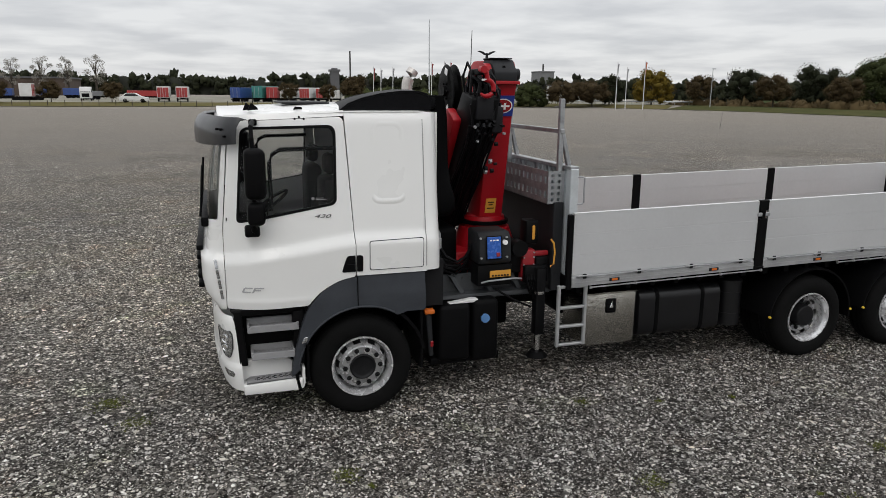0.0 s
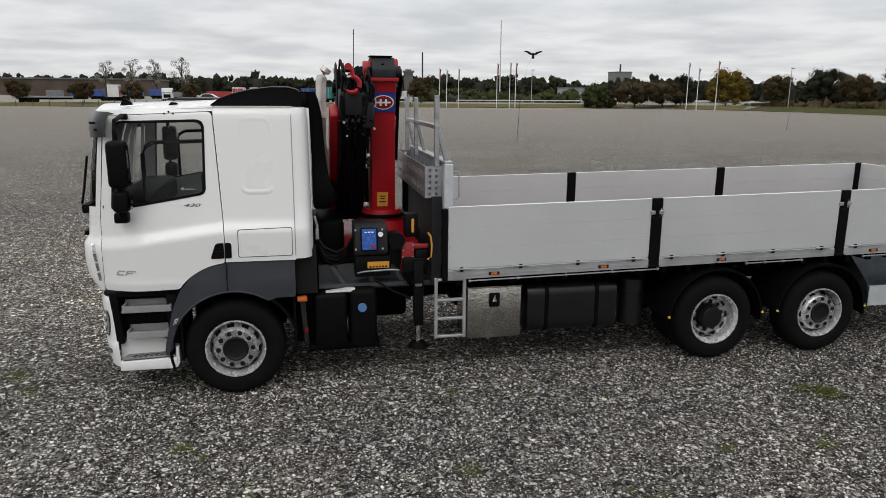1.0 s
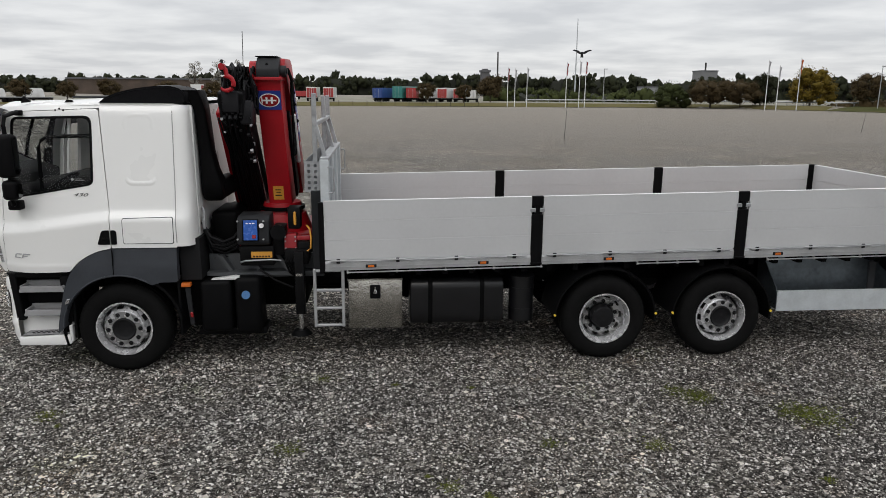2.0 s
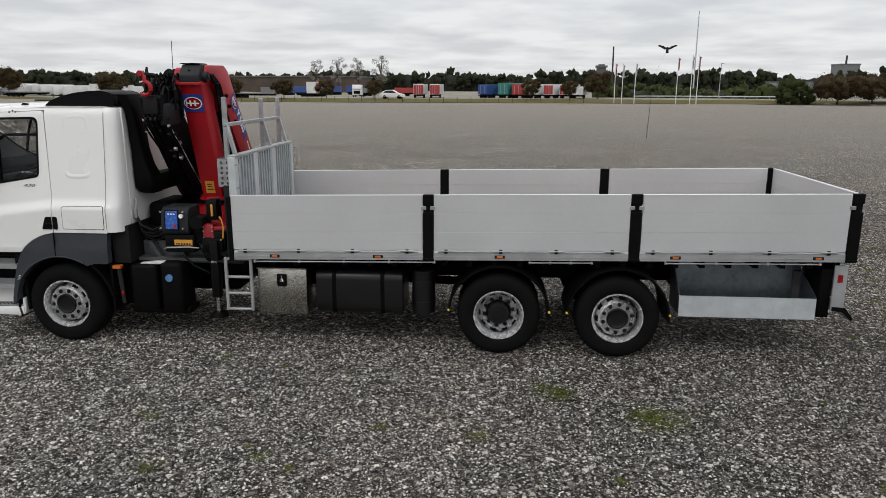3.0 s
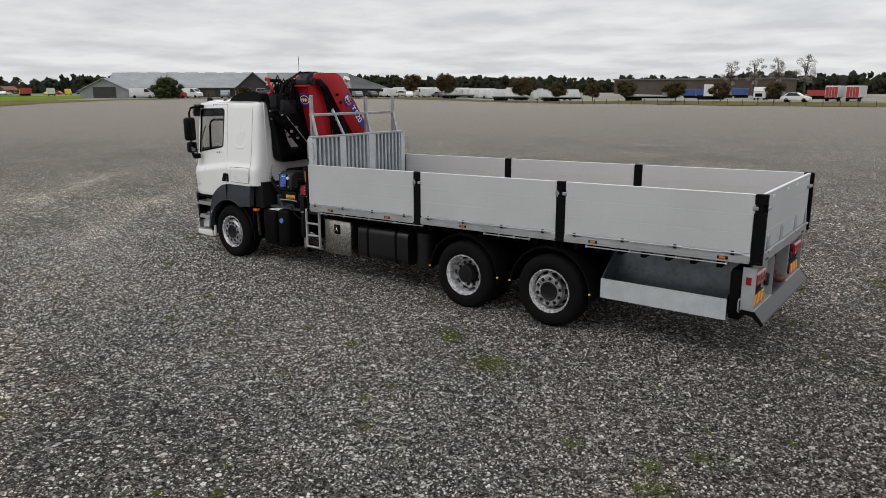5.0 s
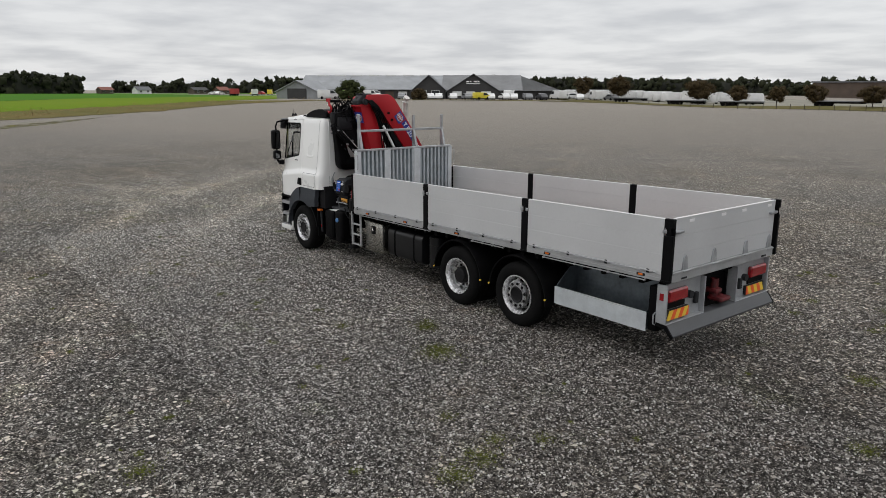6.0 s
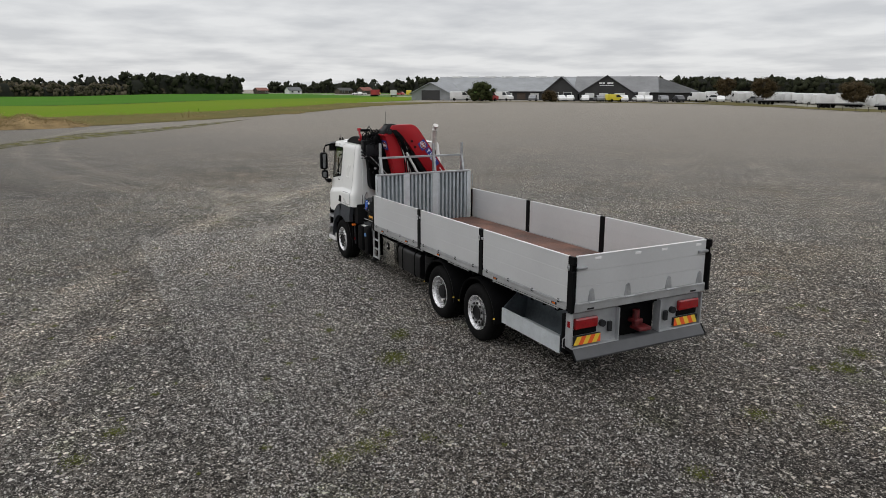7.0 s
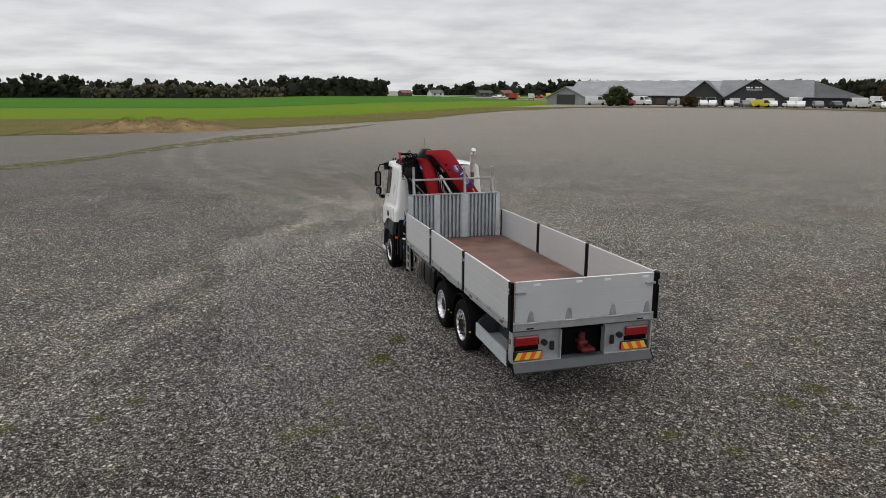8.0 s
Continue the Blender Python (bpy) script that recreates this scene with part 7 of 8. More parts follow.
W1 = [(-118, -120), (-114, -60), (-112, -23), (-106, -14), (-104, -5), (-104, 6), (-106, 18), (-112, 34), (-130, 54), (-182, 108)]
sheet("verge_corner", [(-117, 68), (-121, 84), (-118, 96), (-108, 110), (-97, 123), (-84, 128.4)], [(-126, 68), (-129, 84), (-125, 100), (-114, 114.5), (-102, 128.5), (-86, 136)], 0.06, VERGE, "short olive grass before the halls", "grass", 0.4, 4, 13)
W2 = [(-192, -130), (-190, -60), (-186, -30), (-182, -12), (-180, 0), (-180, 14), (-182, 30), (-186, 50), (-200, 72), (-230, 118)]
W3 = [(-440, -300), (-425, -160), (-415, -80), (-412, -40), (-410, 0), (-410, 30), (-410, 60), (-405, 100), (-400, 150), (-395, 200)]
sheet("dry_strip", W0, W1[:-2] + [(-127, 54), (-127, 74)], 0.04, DRY, "dry yellowed grass strip beside gravel", "grass", 0.6, 6, 6)
sheet("field", [(x + 2.5, y) for x, y in W1], W2, 0.05, FIELD, "bright green crop field", "field", 0.8, 6, 7)
sheet("field_far", W2, W3, 0.045, FIELD2, "darker green far half of the field", "field", 0.6, 8, 8)
sheet("grass_line", [(-22, -18), (-28.3, -12.9), (-31.4, -10.4), (-36, -7.7), (-42.9, -4.5), (-49.8, -0.1), (-56.8, 5.5), (-67, 12.9), (-78, 20)], [(-25, -20), (-31.6, -13.9), (-34.2, -11.2), (-39.4, -8.2), (-48, -5.0), (-58, -0.2), (-63, 6.0), (-72, 13.7), (-80, 22)], 0.018, patchy(mat("gravel_grass", (0.17, 0.15, 0.07), 0.9, var=0.35, scale=0.35, fine=3, col2=(0.085, 0.09, 0.025), spec=0.03)), "thin line of grass in the gravel", "grass", 0.12, 4, 9)
sheet("far_yard", [(-290, 106), (-262, 134), (-240, 172)], [(-345, 122), (-318, 158), (-290, 195)], 0.11, ASPH, "grey yard beyond the field", "asphalt", 0.5, 4, 12)
sheet("farm_track", [(-176, 101), (-220, 108), (-280, 110), (-370, 108)], [(-175, 105), (-220, 112), (-280, 114), (-370, 112)], 0.09, PALEROAD, "pale farm track along the field", "track", 0.2, 1, 10)
sheet("ditch_line", [(-188, -130), (-185, -60), (-181, -30), (-176, 0), (-177, 16), (-180, 34)], [(-190, -130), (-187, -60), (-183, -30), (-178, 0), (-179, 16), (-182, 34)], 0.10, leafmat("ditch_growth", (0.015, 0.018, 0.006), (0.03, 0.032, 0.012)), "dark ditch line across the field", "ditch", 0.5, 1, 11)

# dry tussocks along the strip, and the mound
rng = np.random.default_rng(21)
TUSS = leafmat("dry_tussock", (0.20, 0.15, 0.07), (0.30, 0.23, 0.12))
cs, sz = [], []
for _ in range(260):
    u, w = rng.random() * 9, rng.random() ** 1.2
    i = int(u); k = u - i
    p = np.array(W0[i]) * (1 - k) + np.array(W0[i + 1]) * k
    q = np.array(W1[i]) * (1 - k) + np.array(W1[i + 1]) * k
    c = p * (1 - w) + q * w
    if c[1] < -60:
        continue
    h = rng.uniform(.1, .45)
    m = 26
    pts = rng.normal(size=(m, 3)) * (.45, .45, .2) + (c[0], c[1], h * .5)
    pts[:, 2] = np.clip(pts[:, 2], .02, .55) + gz(c[0], c[1])
    cs.append(pts); sz.append(rng.uniform(.05, .13, m))
for _ in range(700):
    a, r = rng.random() * 2 * np.pi, rng.random() ** .5
    x, y = -73 + 5.5 * r * np.cos(a), -8.5 + 9.5 * r * np.sin(a)
    top = 1.45 * (1 - r * r) * (0.6 + .4 * np.sin(y * .9) ** 2)
    m = 18
    pts = rng.normal(size=(m, 3)) * (.4, .4, .16) + (x, y, top)
    cs.append(pts); sz.append(rng.uniform(.05, .13, m))
v, f = leaves(np.concatenate(cs), np.concatenate(sz), rng, 0, .35)
ob = new("tussocks", np_mesh("tussocks", v, f, TUSS))
tagged(ob, "brown dry grass tussocks beside the field", "grass", "", "stuff")
bm = bmesh.new()
rows = []
for i in range(11):
    r = i / 10
    rows.append([(-73 + 6 * r * math.cos(a), -8.5 + 10 * r * math.sin(a), 0.02 + 1.3 * (1 - r * r) * (0.6 + .4 * math.sin((-8.5 + 10 * r * math.sin(a)) * .9) ** 2) + .06 * math.sin(9 * a + 5 * r)) for a in [2 * math.pi * k / 28 for k in range(28)]])
loft(bm, rows, closed=True)
single("earth_mound", bm, mat("dead_grass", (0.26, 0.185, 0.095), 0.9, var=0.4, scale=0.6, fine=4, bump=0.6, bscale=3, spec=0.03), "low overgrown earth mound at the lot edge", "mound")


# ---------------------------------------------------------------- trees and woods
BARK = mat("bark", (0.06, 0.048, 0.036), 0.9, var=0.4, scale=3, fine=20)
# dark colour of the added core that stands for shade inside the belts
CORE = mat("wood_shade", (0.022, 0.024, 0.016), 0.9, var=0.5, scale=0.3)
L_DARK = leafmat("dark_leaves", (0.012, 0.014, 0.009), (0.036, 0.040, 0.022))
L_GREEN = leafmat("green_leaves", (0.022, 0.028, 0.011), (0.060, 0.070, 0.025))
L_BROWN = leafmat("autumn_leaves", (0.045, 0.034, 0.017), (0.095, 0.068, 0.033))
# leaf colour lightened for the haze over the field's far end
L_HEDGE = leafmat("pale_hedge_leaves", (0.055, 0.048, 0.032), (0.11, 0.095, 0.065))
L_GOLD = leafmat("golden_leaves", (0.06, 0.045, 0.008), (0.20, 0.13, 0.02))
L_GREY = leafmat("sparse_leaves", (0.16, 0.15, 0.13), (0.32, 0.305, 0.27))

# darker tones that stand for the shade inside the crowns
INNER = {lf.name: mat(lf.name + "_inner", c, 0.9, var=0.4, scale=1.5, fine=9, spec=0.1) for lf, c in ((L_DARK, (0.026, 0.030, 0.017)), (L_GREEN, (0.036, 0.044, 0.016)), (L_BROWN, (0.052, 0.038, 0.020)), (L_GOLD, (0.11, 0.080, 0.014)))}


def tree_mesh(h, w, kind, seed):
    """Trunk with limbs, and a crown of leaf clumps with gaps."""
    r = random.Random(seed); rg = np.random.default_rng(seed)
    bm = bmesh.new()
    th = h * (0.22 if kind != "birch" else 0.4)
    tube(bm, [(0, 0, -.1), (r.uniform(-.1, .1), r.uniform(-.1, .1), th), (r.uniform(-.3, .3), r.uniform(-.3, .3), h * .85)], [h * .026, h * .02, h * .004], 7)
    lobes = []
    nl = {"tree": 22, "bush": 26}.get(kind, 12)
    for i in range(nl):
        a = 2 * math.pi * (i * .382 + r.uniform(-.05, .05)); z = h * (.30 + .60 * ((i + .5) / nl)) if kind != "bush" else h * (.12 + .75 * ((i + .5) / nl))
        env = math.sin(math.pi * min(1, max(.08, (z / h - (.16 if kind != "bush" else -.2)) / (.9 if kind != "bush" else 1.25)))) ** .7
        rad = w * .5 * env * r.uniform(.35, .95)
        p = (rad * math.cos(a), rad * math.sin(a), z)
        lobes.append((p, w * r.uniform(.12, .21)))
        tube(bm, [(0, 0, max(th * .6, z * .55)), (p[0] * .5, p[1] * .5, z * .85), p], [h * .010, h * .006, h * .002], 5)
    trunk = to_mesh("trunk", bm, BARK)
    cs, sz = [], []
    for p, rad in lobes:
        k = int((250 if kind != "birch" else 120) * max(1, h / 5))
        d = rg.normal(size=(k, 3)); d /= np.linalg.norm(d, axis=1)[:, None]
        cs.append(np.array(p) + d * rad * (0.45 + .75 * rg.random((k, 1))) * (1, 1, .8)); sz.append(rg.uniform(.05, .13, k) * (0.7 if kind == "birch" else 1) * max(1, h / 5) ** .5)
    v, f = leaves(np.concatenate(cs), np.concatenate(sz), rg)
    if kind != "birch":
        # solid lumps at each limb's end, coloured darker for the crown's inner shade
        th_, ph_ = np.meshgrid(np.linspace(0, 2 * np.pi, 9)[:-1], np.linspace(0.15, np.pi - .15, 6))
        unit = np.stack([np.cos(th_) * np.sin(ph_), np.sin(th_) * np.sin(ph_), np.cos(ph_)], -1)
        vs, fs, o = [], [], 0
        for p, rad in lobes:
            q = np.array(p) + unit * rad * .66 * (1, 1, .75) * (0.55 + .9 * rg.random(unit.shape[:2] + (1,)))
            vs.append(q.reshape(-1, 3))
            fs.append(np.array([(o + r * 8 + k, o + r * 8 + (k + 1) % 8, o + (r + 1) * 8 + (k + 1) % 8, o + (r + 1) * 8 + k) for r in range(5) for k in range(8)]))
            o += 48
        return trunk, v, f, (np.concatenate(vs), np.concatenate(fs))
    return trunk, v, f, None


TREE_BASE = {}


def tree(x, y, h, w, leaf, kind="tree", seed=1, label="", name="tree"):
    key = (kind, seed, leaf.name, round(h / w, 1))
    if key not in TREE_BASE:
        tr, v, f, inner = tree_mesh(6.0, 6.0 * w / h, kind, seed)
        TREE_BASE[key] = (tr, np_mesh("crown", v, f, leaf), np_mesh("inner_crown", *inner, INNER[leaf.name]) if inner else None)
    tr, cr, ic = TREE_BASE[key]
    x, y = fp(x, y)
    h *= 1.15 + 0.30 * sstep((-x - 60) / 60)
    ob = new(name)
    s = h / 6.0
    ob.matrix_basis = Matrix.Translation((x, y, gz(x, y))) @ Matrix.Rotation(seed * 1.7 + x, 4, "Z") @ Matrix.Diagonal((s, s, s, 1))
    tagged(ob, label, "tree" if name == "tree" else "bush", "trees round the lot")
    a = new("trunk", tr); a.parent = ob
    b = new("crown", cr); b.parent = ob
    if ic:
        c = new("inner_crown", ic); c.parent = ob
    return ob


def wood(name, line, h0, h1, leaf, label, depth=8.0, step=3.2, size=0.55, seed=1, core=0.86, per=150, scaled=True):
    """A far belt of trees: leaf clumps over a dark inner mass, as one object."""
    rg = np.random.default_rng(seed)
    if scaled:
        line = [fp(*p) for p in line]
    cs, sz, rows, lumps = [], [], [], []
    th_, ph_ = np.meshgrid(np.linspace(0, 2 * np.pi, 8)[:-1], np.linspace(0.1, np.pi - .6, 4))
    unit = np.stack([np.cos(th_) * np.sin(ph_), np.sin(th_) * np.sin(ph_), np.cos(ph_)], -1)
    ring = np.array([(r * 7 + k, r * 7 + (k + 1) % 7, (r + 1) * 7 + (k + 1) % 7, (r + 1) * 7 + k) for r in range(3) for k in range(7)])
    wave = rg.uniform(0, 6, 4)
    d = 0.0
    for (x0, y0), (x1, y1) in zip(line, line[1:]):
        run = math.hypot(x1 - x0, y1 - y0)
        n = max(1, int(run / step))
        ang = math.atan2(y1 - y0, x1 - x0) + math.pi / 2
        for i in range(n):
            u = i / n
            d += run / n
            swell = .5 + .22 * math.sin(d * .045 + wave[0]) + .18 * math.sin(d * .11 + wave[1]) + .12 * math.sin(d * .29 + wave[2])
            for row in (0, 1):
                off = (row - .5) * depth * .6 + rg.uniform(-1, 1)
                slip = rg.uniform(-.5, .5) / n
                cx, cy = x0 + (x1 - x0) * (u + slip) + off * math.cos(ang), y0 + (y1 - y0) * (u + slip) + off * math.sin(ang)
                h = h0 + (h1 - h0) * min(1.05, max(-.1, swell + rg.uniform(-.30, .30)))
                # a crown of leafy lumps, the upper ones smaller, with loose leaves round each
                wide = step * .62 * rg.uniform(.6, 1.5)
                for _ in range(13):
                    z = .86 * rg.random() ** .70
                    env = math.sqrt(max(.16, 1 - abs(z - .45) / .66)) if z > .45 else .9
                    rad = wide * rg.uniform(.30, .52) * (1.15 - .35 * z)
                    a, off2 = rg.random() * 2 * np.pi, wide * env * rg.random() ** .5
                    c = np.array((cx + off2 * np.cos(a), cy + off2 * np.sin(a), min(z * h, h - rad * .6)))
                    lumps.append((c + unit * rad * (1, 1, rg.uniform(.7, 1.2)) * (.45 + .95 * rg.random(unit.shape[:2] + (1,)))).reshape(-1, 3))
                    k = max(12, per // 9)
                    d3 = rg.normal(size=(k, 3)); d3 /= np.linalg.norm(d3, axis=1)[:, None]
                    cs.append(c + d3 * rad * (.9 + .55 * rg.random((k, 1))))
                    sz.append(rg.uniform(.35, .9, k) * size * .42)
            for q in (0, .33, .66):
                uu = u + q / n
                rows.append((x0 + (x1 - x0) * uu, y0 + (y1 - y0) * uu, ang, (h0 + (h1 - h0) * min(1, max(0, swell + rg.uniform(-.38, .30)))) * core * .92))
    v, f = join([leaves(np.concatenate(cs), np.concatenate(sz), rg), (np.concatenate(lumps), (ring[None] + 28 * np.arange(len(lumps))[:, None, None]).reshape(-1, 4))])
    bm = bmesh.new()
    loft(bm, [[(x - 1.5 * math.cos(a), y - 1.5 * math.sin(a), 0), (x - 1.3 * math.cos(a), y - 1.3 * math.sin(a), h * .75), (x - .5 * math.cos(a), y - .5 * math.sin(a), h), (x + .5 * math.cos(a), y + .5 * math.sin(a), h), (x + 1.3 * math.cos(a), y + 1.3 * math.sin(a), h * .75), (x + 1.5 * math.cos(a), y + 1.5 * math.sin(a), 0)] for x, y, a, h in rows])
    ob = new(name, np_mesh(name, v, f, leaf))
    tagged(ob, label, "woods", "", "stuff")
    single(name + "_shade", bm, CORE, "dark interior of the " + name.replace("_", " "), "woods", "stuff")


wood("north_wood", [(-190, 205), (-130, 235), (-60, 258), (20, 268), (100, 262), (160, 240)], 7.8, 11.6, L_DARK, "dark mixed woodland behind the yard", seed=1, step=5.0, per=210, size=.5)
wood("conifer_wood", [(-128, 145), (-104, 162), (-86, 176)], 7.5, 10.5, L_DARK, "dark conifer belt behind the vans", seed=2, step=4.0, per=190, size=.45)
wood("west_wood", [(-395, -260), (-405, -120), (-405, -20), (-402, 20), (-395, 78)], 6.0, 13.5, L_DARK, "dark woodland beyond the field", seed=3, step=4.6, per=330, size=.36, scaled=False)
wood("west_hedge", [(-388, -75), (-392, -30), (-392, 20), (-388, 60)], 5.0, 8.0, L_HEDGE, "brownish hedge at the end of the field", seed=4, step=3.5, per=220, size=.3, scaled=False)
wood("west_copse", [(-388, 28), (-385, 55), (-380, 84)], 8.5, 15.0, L_DARK, "tall dark copse at the field corner", seed=5, step=4.6, per=420, size=.36, scaled=False)
wood("northwest_wood", [(-460, 120), (-430, 170), (-380, 230), (-320, 280), (-240, 320)], 6.5, 12.5, L_DARK, "far dark woodland past the houses", seed=6, step=5.0, per=150, size=.55, scaled=False)
wood("east_hedge", [(71, 98), (79, 84), (85, 66), (89, 44), (91, 10)], 1.0, 2.2, L_BROWN, "brown scrub hedge along the bank", seed=7, step=3.0, per=300, size=.15, depth=5, core=.45)
wood("east_wood", [(110, 190), (160, 150), (190, 100), (200, 40), (200, -20)], 6.0, 9.0, L_DARK, "dark trees far beyond the bank", seed=8, step=4.6, per=280, size=.34)
wood("green_scrub", [(24, 128), (40, 124), (52, 118)], 2.6, 4.2, L_GREEN, "green scrub behind the flagpoles", seed=9, step=3.0, per=380, size=.14, depth=5)

AUT = "autumn tree with brown leaves beside the lot"
for i, (x, y, h, w) in enumerate(((-94.4, 76, 3.4, 3.6), (-90, 82, 4.2, 3.4), (-87.5, 86, 4.4, 3.6), (-84.5, 89, 4.4, 4.2), (-72.4, 98, 4.2, 3.6), (-67.6, 102, 4.4, 4.4), (-55.2, 108, 4.4, 5.0), (-49.0, 110, 3.6, 3.4), (-43.0, 111, 3.2, 3.2), (-36.6, 110, 3.3, 3.6),
                                  (-27.0, 106, 3.0, 3.4), (-20.6, 107, 2.9, 3.2), (-13.0, 106, 2.8, 3.0), (10.8, 106, 3.0, 2.8), (16.6, 107, 2.8, 2.5), (21.5, 112, 4.2, 4.6))):
    tree(x, y, h, w, L_BROWN, "tree", 1 + i % 4, AUT)


def plan_of(X, Y):
    """Sketch-plan place of a point of the ground plan."""
    x, k = -40.0, 1.15
    for _ in range(20):
        w = sstep((-x - 35) / 55)
        k, c = 1.15 + 0.40 * w, 9.8 - 0.8 * w
        x = 9 + (X - c) / k
    return x, (Y + 2) / k - 2


tree(*plan_of(-136, 89.5), 3.3, 4.8, L_GREEN, "bush", 9, "round dark green bush at the lot corner", "bush")
tree(*plan_of(-122, 100), 1.9, 2.8, L_BROWN, "bush", 10, "small brown bush at the lot corner", "bush")
tree(-50.5, 219, 11.5, 5, L_GREY, "birch", 11, "tall sparse grey tree behind the hall")
tree(-44, 220, 11.5, 6, L_GREY, "birch", 12, "tall sparse grey tree behind the hall")
tree(-38, 222, 11.3, 4.6, L_GREY, "birch", 13, "tall sparse grey tree behind the hall")
tree(-31, 223, 12.2, 6, L_GREY, "birch", 14, "tall sparse grey tree behind the hall")
for i, (x, y, h, w, lf) in enumerate(((46, 99, 4.2, 6.5, L_GREEN), (51, 97, 4.6, 7.5, L_BROWN), (55, 96, 4.4, 7.0, L_BROWN), (58.5, 97, 5.6, 5.0, L_DARK), (66, 97, 6.6, 7.5, L_GOLD), (71, 92, 5.4, 5.5, L_BROWN), (78, 90, 6.8, 8.0, L_DARK), (76, 82, 5.4, 6.0, L_BROWN), (84, 82, 7.2, 8.5, L_DARK), (81, 75, 5.0, 6.0, L_BROWN), (92, 80, 8.6, 10.5, L_GREEN), (90, 70, 6.6, 8.0, L_DARK), (85, 66, 4.8, 6.0, L_BROWN), (98, 70, 6.4, 8.0, L_DARK), (92, 56, 5.6, 7.0, L_BROWN), (97, 46, 6.4, 8.0, L_DARK), (93, 34, 5.4, 7.0, L_BROWN))):
    tree(x, y, h * .84, w * .84, lf, "tree" if lf == L_BROWN else "bush", 21 + i % 5, "broad tree with golden leaves" if lf == L_GOLD else ("brown autumn tree on the bank" if lf == L_BROWN else "dark green tree beyond the bank"))

# ---------------------------------------------------------------- buildings
DARKCLAD = mat("dark_cladding", (0.035, 0.034, 0.034), 0.7, var=0.3, scale=0.6, fine=4)
ROOFG = mat("grey_roof_sheet", (0.11, 0.114, 0.12), 0.75, var=0.25, scale=0.3, fine=2)
ROOFM = mat("mid_grey_roof_sheet", (0.17, 0.172, 0.175), 0.7, var=0.25, scale=0.3, fine=2)
ROOFL = mat("pale_roof_sheet", (0.24, 0.25, 0.26), 0.65, var=0.2, scale=0.4, fine=3)
BROWNB = mat("brown_brick_wall", (0.085, 0.062, 0.048), 0.85, var=0.3, scale=0.4, fine=3)
WALLW = mat("white_wall", (0.62, 0.62, 0.61), 0.7, var=0.1, scale=0.5)
PANEG = mat("dark_window_glass", (0.03, 0.034, 0.038), 0.12, var=0.3, scale=1)
TILER = mat("red_tiles", (0.20, 0.07, 0.05), 0.8, var=0.3, scale=1)


def frame_at(x, y, deg, k=None):
    kk = 1.15 + 0.40 * sstep((-x - 35) / 55)
    x, y = fp(x, y)
    if k:
        return Matrix.Translation((x, y, gz(x, y))) @ Matrix.Rotation(radians(deg), 4, "Z") @ Matrix.Diagonal((kk, kk, k, 1))
    return Matrix.Translation((x, y, gz(x, y))) @ Matrix.Rotation(radians(deg), 4, "Z")


def house(name, m, label, cat="building"):
    ob = new(name); ob.matrix_basis = m
    tagged(ob, label, cat)
    return ob


def lpart(name, bm, mats, parent, label="", angle=32):
    """A part in its thing's own frame."""
    ob = new(name, to_mesh(name, bm, mats, angle)); ob.parent = parent
    return tagged(ob, label)


def gabled(ob, x0, x1, y0, y1, eave, ridge, wallm, roofm, over=0.4, along="x"):
    bm = bmesh.new(); box(bm, x0, x1, y0, y1, -.3, eave)
    if along == "x":
        c = (y0 + y1) / 2
        prism(bm, [(y0, eave), (y1, eave), (c, ridge)], "x", x0, x1)
    else:
        c = (x0 + x1) / 2
        prism(bm, [(x0, eave), (x1, eave), (c, ridge)], "y", y0, y1)
    lpart("wall", bm, wallm, ob)
    bm = bmesh.new()
    t = .18
    if along == "x":
        sl = (ridge - eave) / (c - y0)
        for s in (0, 1):
            ye = y0 - over if s == 0 else y1 + over
            prism(bm, [(ye, eave - over * sl + .02), (c, ridge + .02), (c, ridge + t), (ye, eave - over * sl + t)], "x", x0 - over, x1 + over)
    else:
        sl = (ridge - eave) / (c - x0)
        for s in (0, 1):
            xe = x0 - over if s == 0 else x1 + over
            prism(bm, [(xe, eave - over * sl + .02), (c, ridge + .02), (c, ridge + t), (xe, eave - over * sl + t)], "y", y0 - over, y1 + over)
    lpart("roof", bm, roofm, ob)


def windows(ob, spots, y, mats=None):
    """Windows on the front (low y) of a building: x, z, width, height."""
    for x, z, w, h in spots:
        bm = bmesh.new(); box(bm, x - w / 2 - .08, x + w / 2 + .08, y - .10, y - .01, z - h / 2 - .08, z + h / 2 + .08)
        wi = lpart("window", bm, WALLW, ob)
        bm = bmesh.new(); box(bm, x - w / 2, x + w / 2, y - .13, y - .06, z - h / 2, z + h / 2)
        lpart("pane", bm, mats or PANEG, wi)


# showroom with two gables; local x runs along its front, y to the back
SR = Matrix.Translation((-135, 114, 1.18)) @ Matrix.Rotation(radians(48.8), 4, "Z")
sr = house("showroom", SR, "long dark showroom with a grey sheet roof", "showroom")
gabled(sr, 3, 23, 3, 23, 2.4, 6.2, DARKCLAD, ROOFM, 0.8)
# the roof's end falls away to the side
bm = bmesh.new()
rows = [[(23.8, 2.2, 2.14), (23.8, 13, 6.22), (23.8, 23.8, 2.14)], [(35.5, 2.2, 2.10), (35.6, 13, 2.14), (35.5, 23.8, 2.10)]]
loft(bm, rows)
bmesh.ops.solidify(bm, geom=bm.faces[:], thickness=-.16)
lpart("hip_roof", bm, ROOFM, sr, "grey roof sloping down at the end")
bm = bmesh.new(); box(bm, 23.05, 34.6, 3, 23, -.3, 2.05); lpart("wall", bm, DARKCLAD, sr)
long_hall = house("long_hall", SR, "long low hall with a pale sheet roof", "hall")
